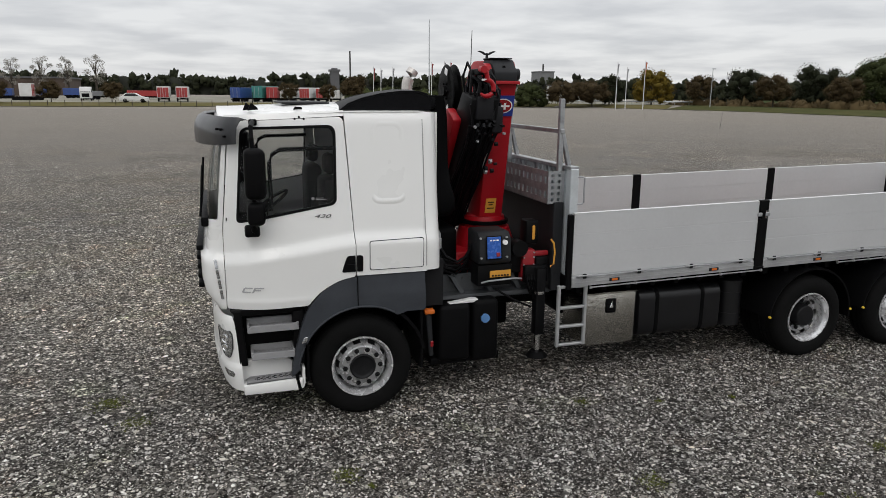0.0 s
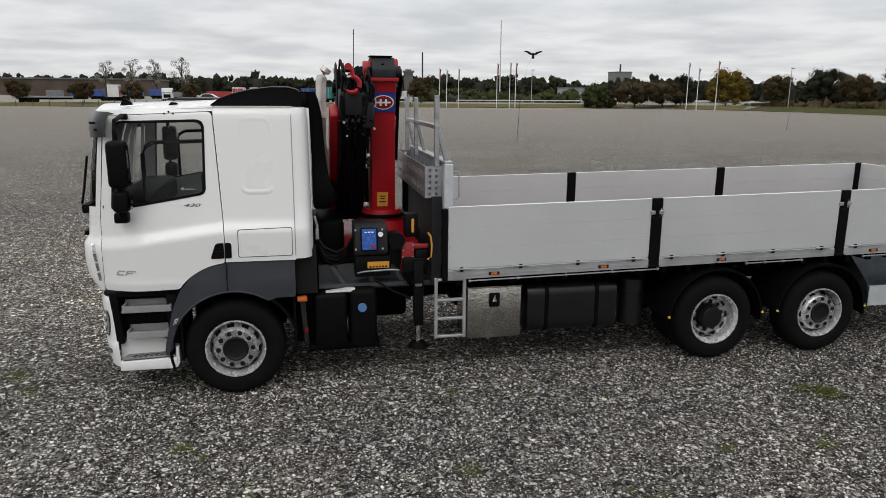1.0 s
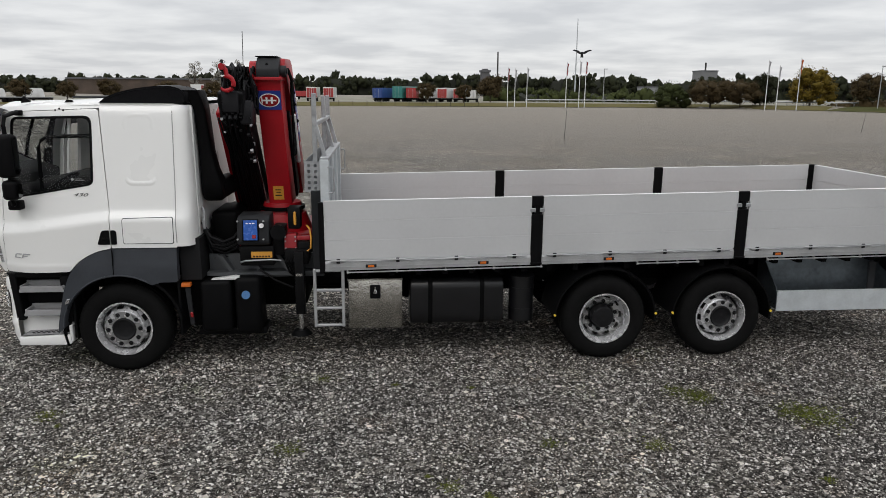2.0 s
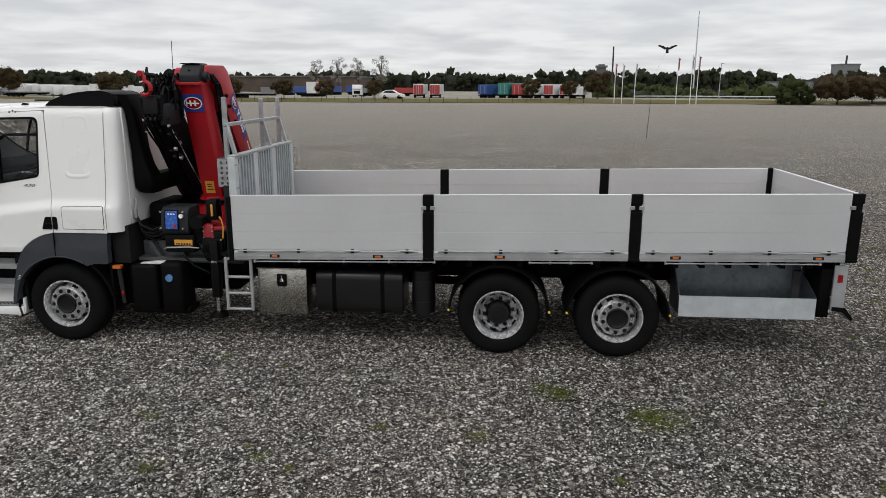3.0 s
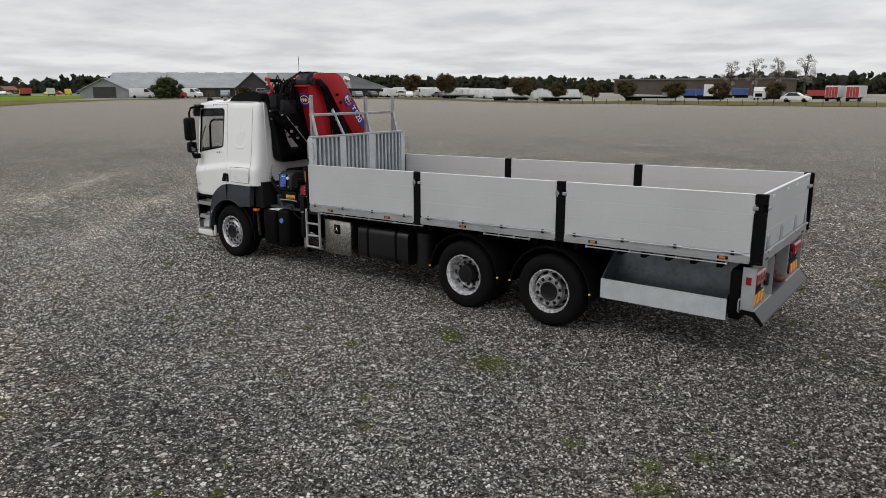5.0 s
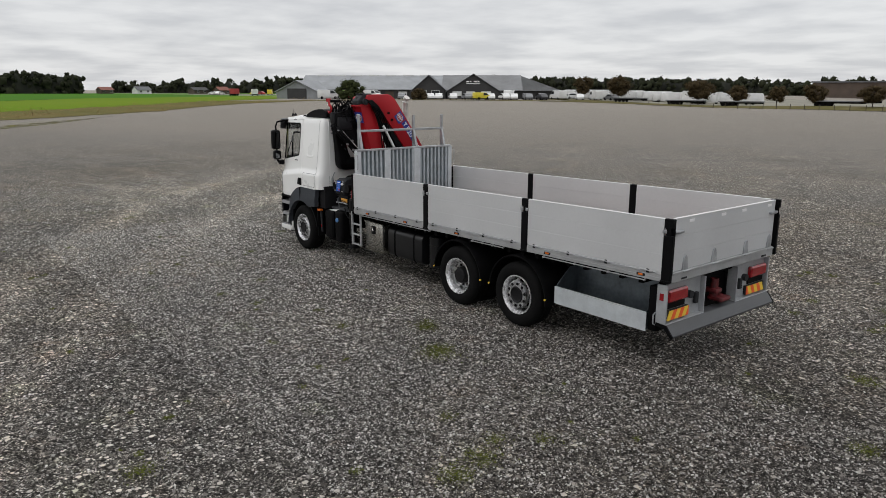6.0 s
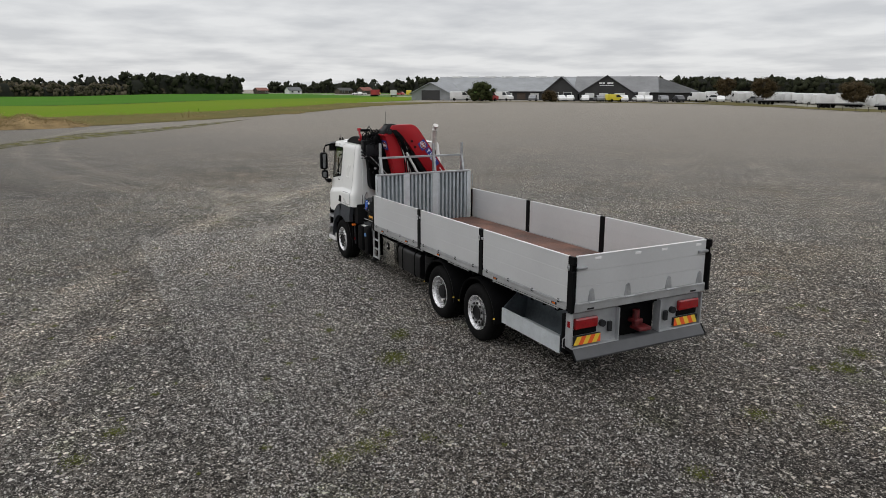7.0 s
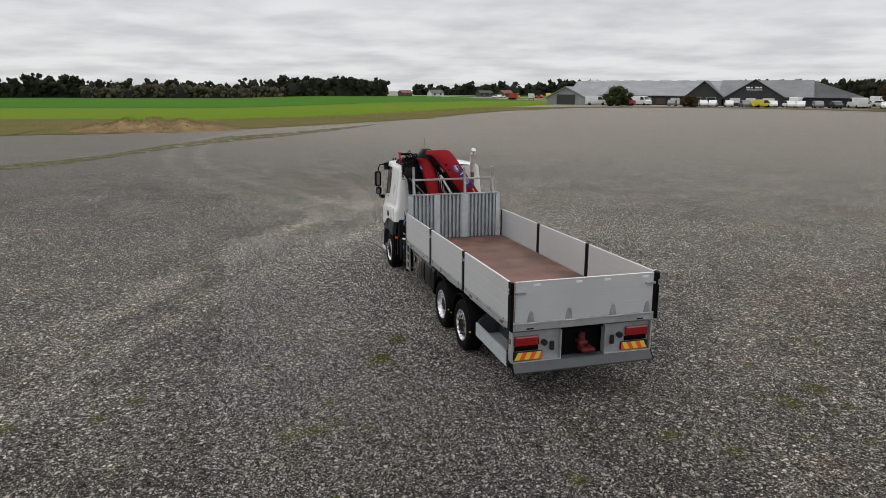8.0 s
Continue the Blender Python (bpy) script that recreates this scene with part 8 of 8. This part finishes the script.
gabled(long_hall, -36, 2.2, 3.4, 22.6, 2.5, 6.1, DARKCLAD, ROOFL, 0.6)
for i in range(9):
    bm = bmesh.new(); box(bm, -34.5 + i * 3.6, -32.2 + i * 3.6, 3.25, 3.38, .2, 1.9)
    lpart("bay_door", bm, WALLW if i % 3 else BROWNB, long_hall, "pale bay door" if i % 3 else "brown bay door")
sr2 = house("gabled_hall", SR, "dark timber hall with a wide front gable", "hall")
gabled(sr2, -5.3, 3.4, 0, 13, 2.3, 6.0, DARKCLAD, ROOFG, 0.5, "y")
windows(sr2, [(-2.6, 1.5, 2.0, 1.2), (.8, 1.5, 2.0, 1.2)], 0)
sr3 = house("gabled_hall", SR, "dark timber hall with a sign on its gable", "hall")
gabled(sr3, 3.9, 17.6, -1.5, 13, 2.0, 6.3, DARKCLAD, ROOFG, 0.5, "y")
windows(sr3, [(6.5, 1.4, 2.2, 1.0), (10.0, 1.4, 2.0, 1.0), (14, 1.4, 2.4, 1.0)], -1.5, WALLW)
for i, w in enumerate((.8, .4, .9, .5)):
    bm = bmesh.new(); box(bm, 8.8 + i * 1.0, 8.8 + i * 1.0 + w, -1.60, -1.5, 4.3, 4.65)
    lpart("sign_bar", bm, SIGNW, sr3, "pale sign bar")
bm = bmesh.new(); box(bm, 8.9, 12.4, -1.60, -1.5, 3.85, 4.0)
lpart("sign_bar", bm, SIGNW, sr3, "pale sign bar")
for i in range(7):
    bm = bmesh.new(); box(bm, -33 + i * 4.8, -30 + i * 4.8, 12.4, 13.6, 5.9, 6.42)
    lpart("roof_light", bm, WALLW, long_hall, "pale roof light")
brn = house("barn", Matrix.Translation((-153, 84, 1.18)) @ Matrix.Rotation(radians(40), 4, "Z"), "pale grey barn with a low gable", "barn")
gabled(brn, -5.6, 5.6, 0, 24, 1.8, 4.5, ROOFL, ROOFL, .5, "y")
bm = bmesh.new(); box(bm, -2.6, 2.6, -.12, 0.01, -.1, 2.6); lpart("door", bm, DARKCLAD, brn, "dark sliding barn door")
# brown hall
bh = house("brown_hall", frame_at(-74, 190, 0, 1.5), "long low brown brick hall", "hall")
bm = bmesh.new(); box(bm, 0, 43, 0, 22, -.4, 3.6); lpart("wall", bm, BROWNB, bh)
bm = bmesh.new(); box(bm, -.3, 43.3, -.3, 22.3, 3.6, 3.95); lpart("roof", bm, ROOFG, bh)
# tower block, chimney, mast
tw = house("tower_building", frame_at(156, 322, 0, 1.15), "grey tower building far behind", "building")
bm = bmesh.new(); box(bm, -3.4, 4.2, 0, 10, 0, 11.4); lpart("wall", bm, mat("grey_render", (0.16, 0.165, 0.17), .7, var=.2), tw)
bm = bmesh.new(); box(bm, -3.6, 4.4, -.2, 10.2, 11.4, 11.9); lpart("roof", bm, ROOFG, tw)
bm = bmesh.new(); cyl(bm, (.5, 5, 11.9), (.5, 5, 15.5), .4, seg=10); lpart("flue", bm, DARKCLAD, tw)
ch = house("chimney", frame_at(37, 200, 0, 1.25), "thin dark chimney behind the wood", "chimney")
bm = bmesh.new(); cyl(bm, (0, 0, 0), (0, 0, 11.6), .26, .20, seg=10); lpart("shaft", bm, DARKCLAD, ch)
ms = house("lattice_mast", frame_at(52, 173, 0, 1.2), "tall pale radio mast", "mast")
bm = bmesh.new(); cyl(bm, (0, 0, 0), (0, 0, 18.3), .18, .09, seg=8)
for i in range(12):
    box(bm, -.20, .20, -.04, .04, 1 + i * 1.45, 1.06 + i * 1.45)
lpart("shaft", bm, mat("pale_mast_paint", (0.42, 0.44, 0.46), .6), ms)
wt = house("water_tower", frame_at(42.5, 262, 0, 1.05), "grey square tower above the wood", "tower")
bm = bmesh.new(); box(bm, -1.5, 1.5, -1.5, 1.5, 0, 9.4); box(bm, -1.9, 1.9, -1.9, 1.9, 9.4, 10.2); box(bm, -1.0, 1.0, -1.0, 1.0, 10.2, 10.7); lpart("wall", bm, mat("tower_concrete", (0.10, 0.10, 0.105), .8), wt)
for i, (x, y, w, h, t) in enumerate(((118, 242, 22, 4.2, 30), (136, 230, 26, 4.8, 25), (96, 250, 14, 3.6, 20))):
    wh = house("warehouse", frame_at(x, y, -25, 1.1), "pale warehouse beyond the trees", "warehouse")
    bm = bmesh.new(); box(bm, 0, w, 0, 12, -.3, h); lpart("wall", bm, ROOFL if i else WALLW, wh)
    bm = bmesh.new(); box(bm, -.2, w + .2, -.2, 12.2, h, h + .4); lpart("roof", bm, ROOFG, wh)
for i, (x, y, w) in enumerate(((-372, 92, 10), (-366, 108, 12), (-352, 132, 13), (-346, 142, 10))):
    hs = house("farmhouse", Matrix.Translation((x, y, gz(x, y))) @ Matrix.Rotation(radians(100), 4, "Z"), "small far house with a pitched roof", "house")
    gabled(hs, -w * .30, w * .30, 0, 6, 1.9, 3.2 + .3 * (i % 2), (BROWNB, WALLW, BROWNB)[i % 3], (TILER, ROOFG, DARKCLAD)[i % 3], .3)
    windows(hs, [(-1.8, 1.2, 1.0, .9), (1.8, 1.2, 1.0, .9)], 0)

# ---------------------------------------------------------------- parked vehicles
def paintm(name, c):
    return mat(name, c, 0.35, var=0.12, scale=0.7, coat=0.2)


P_WHITE, P_RED, P_BLUE, P_TEAL, P_GREY, P_YEL, P_GREEN, P_BLACK = (paintm("vehicle_" + n, c) for n, c in (("white", (0.66, 0.66, 0.65)), ("red", (0.34, 0.03, 0.03)), ("blue", (0.03, 0.07, 0.24)), ("teal", (0.03, 0.19, 0.17)), ("grey", (0.16, 0.165, 0.17)), ("yellow", (0.62, 0.52, 0.03)), ("green", (0.25, 0.5, 0.1)), ("black", (0.02, 0.02, 0.022))))
WH = bmesh.new(); revolve(WH, [(0.001, 0), (.19, 0), (.2, -.01), (.33, -.01), (.35, .02), (.35, .2), (.33, .22), (.001, .22)], 16)
WHEEL_S = to_mesh("wheel", WH, RUBBER, 40)


def vehicle(name, x, y, deg, label, cat, body, bodym, glass=(), wheels=(), extra=(), group="parked vehicles", s=1.0):
    ob = new(name)
    if name in ("box_trailer", "lorry_tractor"):
        s = 0.76
    ob.matrix_basis = frame_at(x, y, deg) @ Matrix.Diagonal((s, s, s, 1))
    tagged(ob, label, cat, group)
    bm = bmesh.new()
    body(bm)
    lpart("body", bm, bodym, ob)
    for nm, fn, mm in extra:
        bm = bmesh.new(); fn(bm); lpart(nm, bm, mm, ob)
    for g in glass:
        bm = bmesh.new(); g(bm); lpart("window", bm, PANEG, ob)
    for wx, wy, r in wheels:
        w = new("wheel", WHEEL_S); w.parent = ob
        k = r / .35
        w.matrix_basis = Matrix.Translation((wx, wy, r)) @ Matrix.Diagonal((k, 1 if wy < 0 else -1, k, 1))
    return ob


def van(x, y, deg, m, label, long=5.4, high=2.3):
    def body(bm):
        prism(bm, rpoly([(0, .35), (long, .35), (long, high), (1.5, high), (.75, high * .62), (0, high * .5)], [.1, .1, .25, .3, .2, .15], 3), "y", -.95, .95, .06, 2)
    vehicle("van", x, y, deg, label, "van", body, m, [lambda bm: prism(bm, [(.85, high * .62), (1.5, high * .92), (2.2, high * .92), (2.2, high * .6)], "y", -.965, .965), lambda bm: prism(bm, [(.68, high * .6), (.74, high * .6), (1.44, high * .95), (1.36, high * .95)], "y", -.8, .8)],
            [(1.0, -.95, .35), (long - 1.1, -.95, .35), (1.0, .95, .35), (long - 1.1, .95, .35)])


def car(x, y, deg, m, label):
    def body(bm):
        prism(bm, rpoly([(0, .3), (4.3, .3), (4.3, .85), (3.9, 1.0), (3.3, 1.5), (1.9, 1.52), (1.1, 1.0), (.1, .85)], [.1, .1, .15, .2, .25, .25, .2, .15], 3), "y", -.88, .88, .06, 2)
    vehicle("car", x, y, deg, label, "car", body, m, [lambda bm: prism(bm, [(1.35, 1.02), (1.95, 1.44), (3.2, 1.44), (3.6, 1.02)], "y", -.895, .895)], [(.85, -.88, .33), (3.4, -.88, .33), (.85, .88, .33), (3.4, .88, .33)])


def caravan(x, y, deg, m, label):
    def body(bm):
        prism(bm, rpoly([(0, .4), (5.6, .4), (5.6, 2.5), (.4, 2.5)], [.2, .2, .35, .5], 4), "y", -1.1, 1.1, .05, 2)
        box(bm, -1.0, .1, -.08, .08, .42, .5)
    vehicle("caravan", x, y, deg, label, "caravan", body, m, [lambda bm: box(bm, 1.2, 2.4, -1.12, -1.09, 1.3, 1.9), lambda bm: box(bm, 3.2, 4.6, -1.12, -1.09, 1.3, 1.9), lambda bm: box(bm, .02, .1, -.8, .8, 1.3, 1.9)], [(3.0, -1.05, .33), (3.0, 1.05, .33)])


def trailer(x, y, deg, m, label, long=13.0, doorm=None, high=3.4, z0=0.95):
    def body(bm):
        box(bm, 0, long, -1.25, 1.25, z0, high, .04, 1)
    ex = [("frame", lambda bm: box(bm, .2, long, -.5, .5, z0 - .35, z0), FRAME)]
    if doorm:
        for s in (-1, 1):
            ex.append(("door", lambda bm, s=s: box(bm, -.06, 0, min(.04 * s, 1.15 * s), max(.04 * s, 1.15 * s), z0 + .1, high - .25), doorm))
            ex.append(("lock_bar", lambda bm, s=s: box(bm, -.1, -.05, .5 * s - .03, .5 * s + .03, z0 + .05, high - .2), GALV))
        ex.append(("underrun", lambda bm: box(bm, 0, .1, -1.2, 1.2, .55, .75), RUBBER))
    vehicle("box_trailer", x, y, deg, label, "trailer", body, m, (), [(1.2, -1.2, .5), (2.5, -1.2, .5), (3.8, -1.2, .5), (1.2, 1.2, .5), (2.5, 1.2, .5), (3.8, 1.2, .5)], ex)


def tractor(x, y, deg, m, label):
    def body(bm):
        prism(bm, rpoly([(0, .6), (2.1, .6), (2.1, 3.2), (.3, 3.2), (0, 2.2)], .15, 3), "y", -1.2, 1.2, .06, 2)
        box(bm, 2.1, 5.6, -.5, .5, .7, 1.0)
    vehicle("lorry_tractor", x, y, deg, label, "lorry", body, m, [lambda bm: prism(bm, [(-.03, 2.0), (.02, 2.0), (.27, 2.9), (.22, 2.9)], "y", -1.05, 1.05), lambda bm: box(bm, .5, 1.4, -1.22, 1.22, 1.9, 2.7)], [(1.0, -1.15, .5), (4.6, -1.15, .5), (1.0, 1.15, .5), (4.6, 1.15, .5)], [("grille", lambda bm: box(bm, -.04, .02, -.8, .8, .9, 1.7), BLACK)])


# trailers north of the lot; low local x is the end towards the viewer
trailer(-6.8, 112, 91, P_WHITE, "white box trailer with red rear doors", 12, P_RED)
trailer(-4.2, 112, 90, P_WHITE, "white box trailer with red rear doors", 12, P_RED)
car(-8.3, 106, 178, P_WHITE, "white car parked before the trailers")
trailer(3.4, 113, 62, P_BLUE, "blue curtain-side trailer in the row", 9, P_BLUE, 3.3)
trailer(6.6, 113, 66, P_TEAL, "teal box trailer in the row", 11, P_TEAL, 3.7)
trailer(8.8, 113, 70, P_RED, "red box trailer in the row", 11, P_RED)
trailer(10.8, 113, 62, P_WHITE, "white box trailer in the row", 12, P_WHITE)
trailer(13.8, 113, 66, P_WHITE, "white box trailer with red doors in the row", 12, P_RED)
trailer(16.4, 113, 72, P_WHITE, "white box trailer with red doors in the row", 12, P_RED)
trailer(18.4, 112, 76, P_WHITE, "white box trailer with pale doors", 8, P_WHITE, 2.9)
trailer(-25.8, 122, 178, P_WHITE, "white trailer with a red end", 2.6, P_RED, 3.9)
trailer(-27.6, 123, 0, P_WHITE, "short white swap body", 2.5, P_WHITE, 3.9)
tractor(-18.2, 119, 92, P_WHITE, "white lorry tractor facing the lot")
trailer(-14, 135, 0, P_RED, "low red flat trailer", 7.5, None, 2.4)
trailer(-21, 133, 0, P_GREY, "low grey flat trailer", 5.5, None, 2.2)
for i in range(6):
    trailer(-45 + i * 3.6, 150 + (i % 2) * 2, 0, P_BLUE if i % 3 else P_GREY, "blue crates stacked on a flat trailer", 4.2, None, 2.9)
trailer(-56.4, 112, 172, P_WHITE, "white box trailer beside the brown tree", 7.6, P_WHITE, 3.9)
trailer(-60.0, 113, 352, P_WHITE, "white trailer with a red front end", 11, P_RED, 3.5)
for i, (x, y) in enumerate(((-66, 99), (-58, 103), (-50, 106), (-37, 110))):
    trailer(x, y, 10, P_GREY, "empty flat trailer behind the verge", 11, None, 1.35, 1.05)
PAL = ((P_WHITE, "white"), (P_GREY, "grey"), (P_WHITE, "white"), (P_BLACK, "black"), (P_WHITE, "white"))
for i in range(11):
    u = i / 10
    m, c = PAL[i % 5]
    car(-87.6 + 11.5 * u, 91.0 + 11.0 * u, 222 + 6 * (i % 3), m, c + " car parked along the verge")
for i in range(12):
    u = i / 11
    x, y = -77.0 + 15.5 * u, 104.0 + 9.5 * u
    (van if i % 3 == 1 else caravan)(x, y, 222 + 7 * (i % 3), P_WHITE, "white van parked in the yard" if i % 3 == 1 else "white caravan parked in the yard")
for i in range(7):
    u = i / 6
    caravan(-79 + 28 * u, 109 + 12 * u, 205 + 8 * i, P_WHITE, "white caravan in the second row")
def at_front(lx, ly):
    """Sketch-plan place of a point in the showroom's own frame."""
    X, Y, _ = SR @ Vector((lx, ly, 0))
    return plan_of(X, Y)


rv = random.Random(4)
for i in range(16):
    m, c = rv.choice(((P_WHITE, "white"), (P_WHITE, "white"), (P_GREY, "grey"), (P_RED, "red"), (P_BLUE, "blue"), (P_BLACK, "black"), (P_YEL, "yellow")))
    X, Y = -296 + 1.6 * i + rv.uniform(-2, 2), 114 + 3.4 * i + rv.uniform(-3, 3)
    (van if rv.random() < .45 else car)(*plan_of(X, Y), rv.uniform(0, 360), m, c + " vehicle parked in the yard")
for i in range(12):
    m, c = PAL[(i * 2 + 1) % 5]
    car(*at_front(-7 + i * 3.1, -7.5), 318 + 9 * (i % 3), m, c + " car in front of the showroom")
van(*at_front(15, -10.5), 250, P_YEL, "yellow van in front of the showroom", 4.4, 1.75)
for i in range(9):
    m, c = PAL[(i * 3) % 5]
    (van if i % 3 == 0 else car)(*at_front(21 + i * 3.4, -2 - .5 * (i % 2)), 300 + 14 * (i % 4), P_WHITE if i % 3 == 0 else m, "white van parked beside the showroom" if i % 3 == 0 else c + " car parked beside the showroom")
for i, (lx, ly, m, c) in enumerate(((-13, -6, P_WHITE, "white"), (-19, -4, P_GREEN, "pale green"), (-23, -9, P_WHITE, "white"), (-16, -10, P_RED, "red"))):
    van(*at_front(lx, ly), 200 + 20 * i, m, c + " van beside the barn")
trailer(-140, 66, 160, P_WHITE, "white trailer beyond the barn", 9, None, 3.2)
trailer(-150, 66, 200, P_RED, "red trailer beyond the barn", 4, None, 3.4)

# ---------------------------------------------------------------- poles, kite, rail, fence
POLEW = mat("white_pole_paint", (0.62, 0.62, 0.62), 0.5, var=0.1)


def flagpole(x, y, h, flag, label):
    h *= 1.04
    ob = new("flagpole"); ob.matrix_basis = frame_at(x, y, 0)
    tagged(ob, label, "flagpole", "flagpoles")
    bm = bmesh.new(); cyl(bm, (0, 0, 0), (0, 0, h), .075, .04, seg=10)
    cyl(bm, (0, 0, h), (0, 0, h + .08), .07, .01, seg=10)
    lpart("pole", bm, POLEW, ob)
    bm = bmesh.new()
    rows = []
    for i in range(9):
        u = i / 8
        rows.append([(.05 + .26 * v * (1 - .5 * u) + .05 * math.sin(7 * u + 3 * v), .10 * math.sin(5 * v + 4 * u), h - .15 - 2.0 * u - .15 * v) for v in (0, .33, .66, 1)])
    loft(bm, rows)
    bmesh.ops.solidify(bm, geom=bm.faces[:], thickness=.01)
    lpart("flag", bm, flag, ob, "limp hanging flag")


F_RED, F_WHITE, F_ORANGE = mat("red_flag", (0.35, 0.08, 0.08), .8), mat("white_flag", (0.5, 0.5, 0.52), .8), mat("orange_flag", (0.55, 0.16, 0.05), .8)
for x, y, h, fl in ((22.3, 101, 6.2, F_RED), (23.3, 100.7, 6.0, F_WHITE), (25.0, 100.4, 6.2, F_WHITE), (30.4, 99, 7.0, F_RED), (32.2, 98.6, 7.2, F_WHITE), (33.0, 98.4, 7.2, F_RED), (54.8, 89, 7.2, F_WHITE), (56.0, 88.4, 6.4, F_WHITE), (58.0, 87.0, 7.4, F_ORANGE)):
    flagpole(x, y, h, fl, ("white flagpole with a limp orange flag" if fl == F_ORANGE else "white flagpole with a limp flag"))
kt = house("scarer_kite", Matrix.Translation((15.5, 42, 0)), "dark wing-shaped kite on a thin pole", "kite")
bm = bmesh.new(); tube(bm, [(0, 0, 0), (.12, 0, 2.4), (.35, 0, 4.0)], [.014, .010, .006], 6); lpart("pole", bm, CAPG, kt)
bm = bmesh.new(); tube(bm, [(.35, 0, 4.0), (.6, 0, 4.8), (.9, 0, 5.3)], .003, 4); lpart("line", bm, CAPG, kt)
bm = bmesh.new()
for s in (-1, 1):
    prism(bm, [(0, 4.70), (s * .22, 4.86), (s * .48, 4.93), (s * .62, 4.88), (s * .40, 4.80), (s * .16, 4.66)], "y", -.02, .02)
prism(bm, [(-.06, 4.80), (.06, 4.80), (.09, 4.45), (-.09, 4.45)], "y", -.02, .02)
bmesh.ops.translate(bm, verts=bm.verts[:], vec=(.9, 0, .70))
lpart("wing", bm, CAPG, kt)
p2 = house("marker_pole", Matrix.Translation((42.6, 52, 0)), "thin dark marker pole in the gravel", "pole")
bm = bmesh.new(); tube(bm, [(0, 0, 0), (.2, 0, 1.6)], [.015, .008], 6); lpart("pole", bm, CAPG, p2)
# guard rail along the east bank and fence along the verge
for i in range(26):
    u = i / 26
    x0, y0 = 26 + 46 * u, 106 - 14 * max(0, u - .55) / .45
    x1, y1 = 26 + 46 * (u + 1 / 26), 106 - 14 * max(0, u + 1 / 26 - .55) / .45
    x0, y0 = fp(x0, y0); x1, y1 = fp(x1, y1)
    gr = house("guard_rail", Matrix.Translation((x0, y0, gz(x0, y0))), "galvanised guard rail bay", "guard rail")
    gr["group"] = "guard rail bays"
    bm = bmesh.new(); tube(bm, [(0, 0, .62), (x1 - x0, y1 - y0, .62 + gz(x1, y1) - gz(x0, y0))], .13, 6); lpart("beam", bm, GALV, gr)
    bm = bmesh.new(); box(bm, -.05, .05, -.05, .05, 0, .7); lpart("post", bm, GALV, gr)
for i in range(40):
    x = -60 + i * 2.0
    fpost = house("fence_post", frame_at(x, 101.5 - .02 * abs(x + 20), 0), "short dark fence post on the verge", "fence post")
    fpost["group"] = "fence posts"
    bm = bmesh.new(); cyl(bm, (0, 0, 0), (0, 0, .9), .05, .05, seg=6); lpart("post", bm, BARK, fpost)
for x, y in ((68.5, 86), (40, 112)):
    lp = house("street_lamp", frame_at(x, y, 0), "slim grey street lamp", "street lamp")
    bm = bmesh.new(); cyl(bm, (0, 0, 0), (0, 0, 6.2), .08, .05, seg=8); lpart("pole", bm, GALV, lp)
    bm = bmesh.new(); box(bm, -.1, .5, -.1, .1, 6.15, 6.3, .03); lpart("head", bm, GALV, lp)
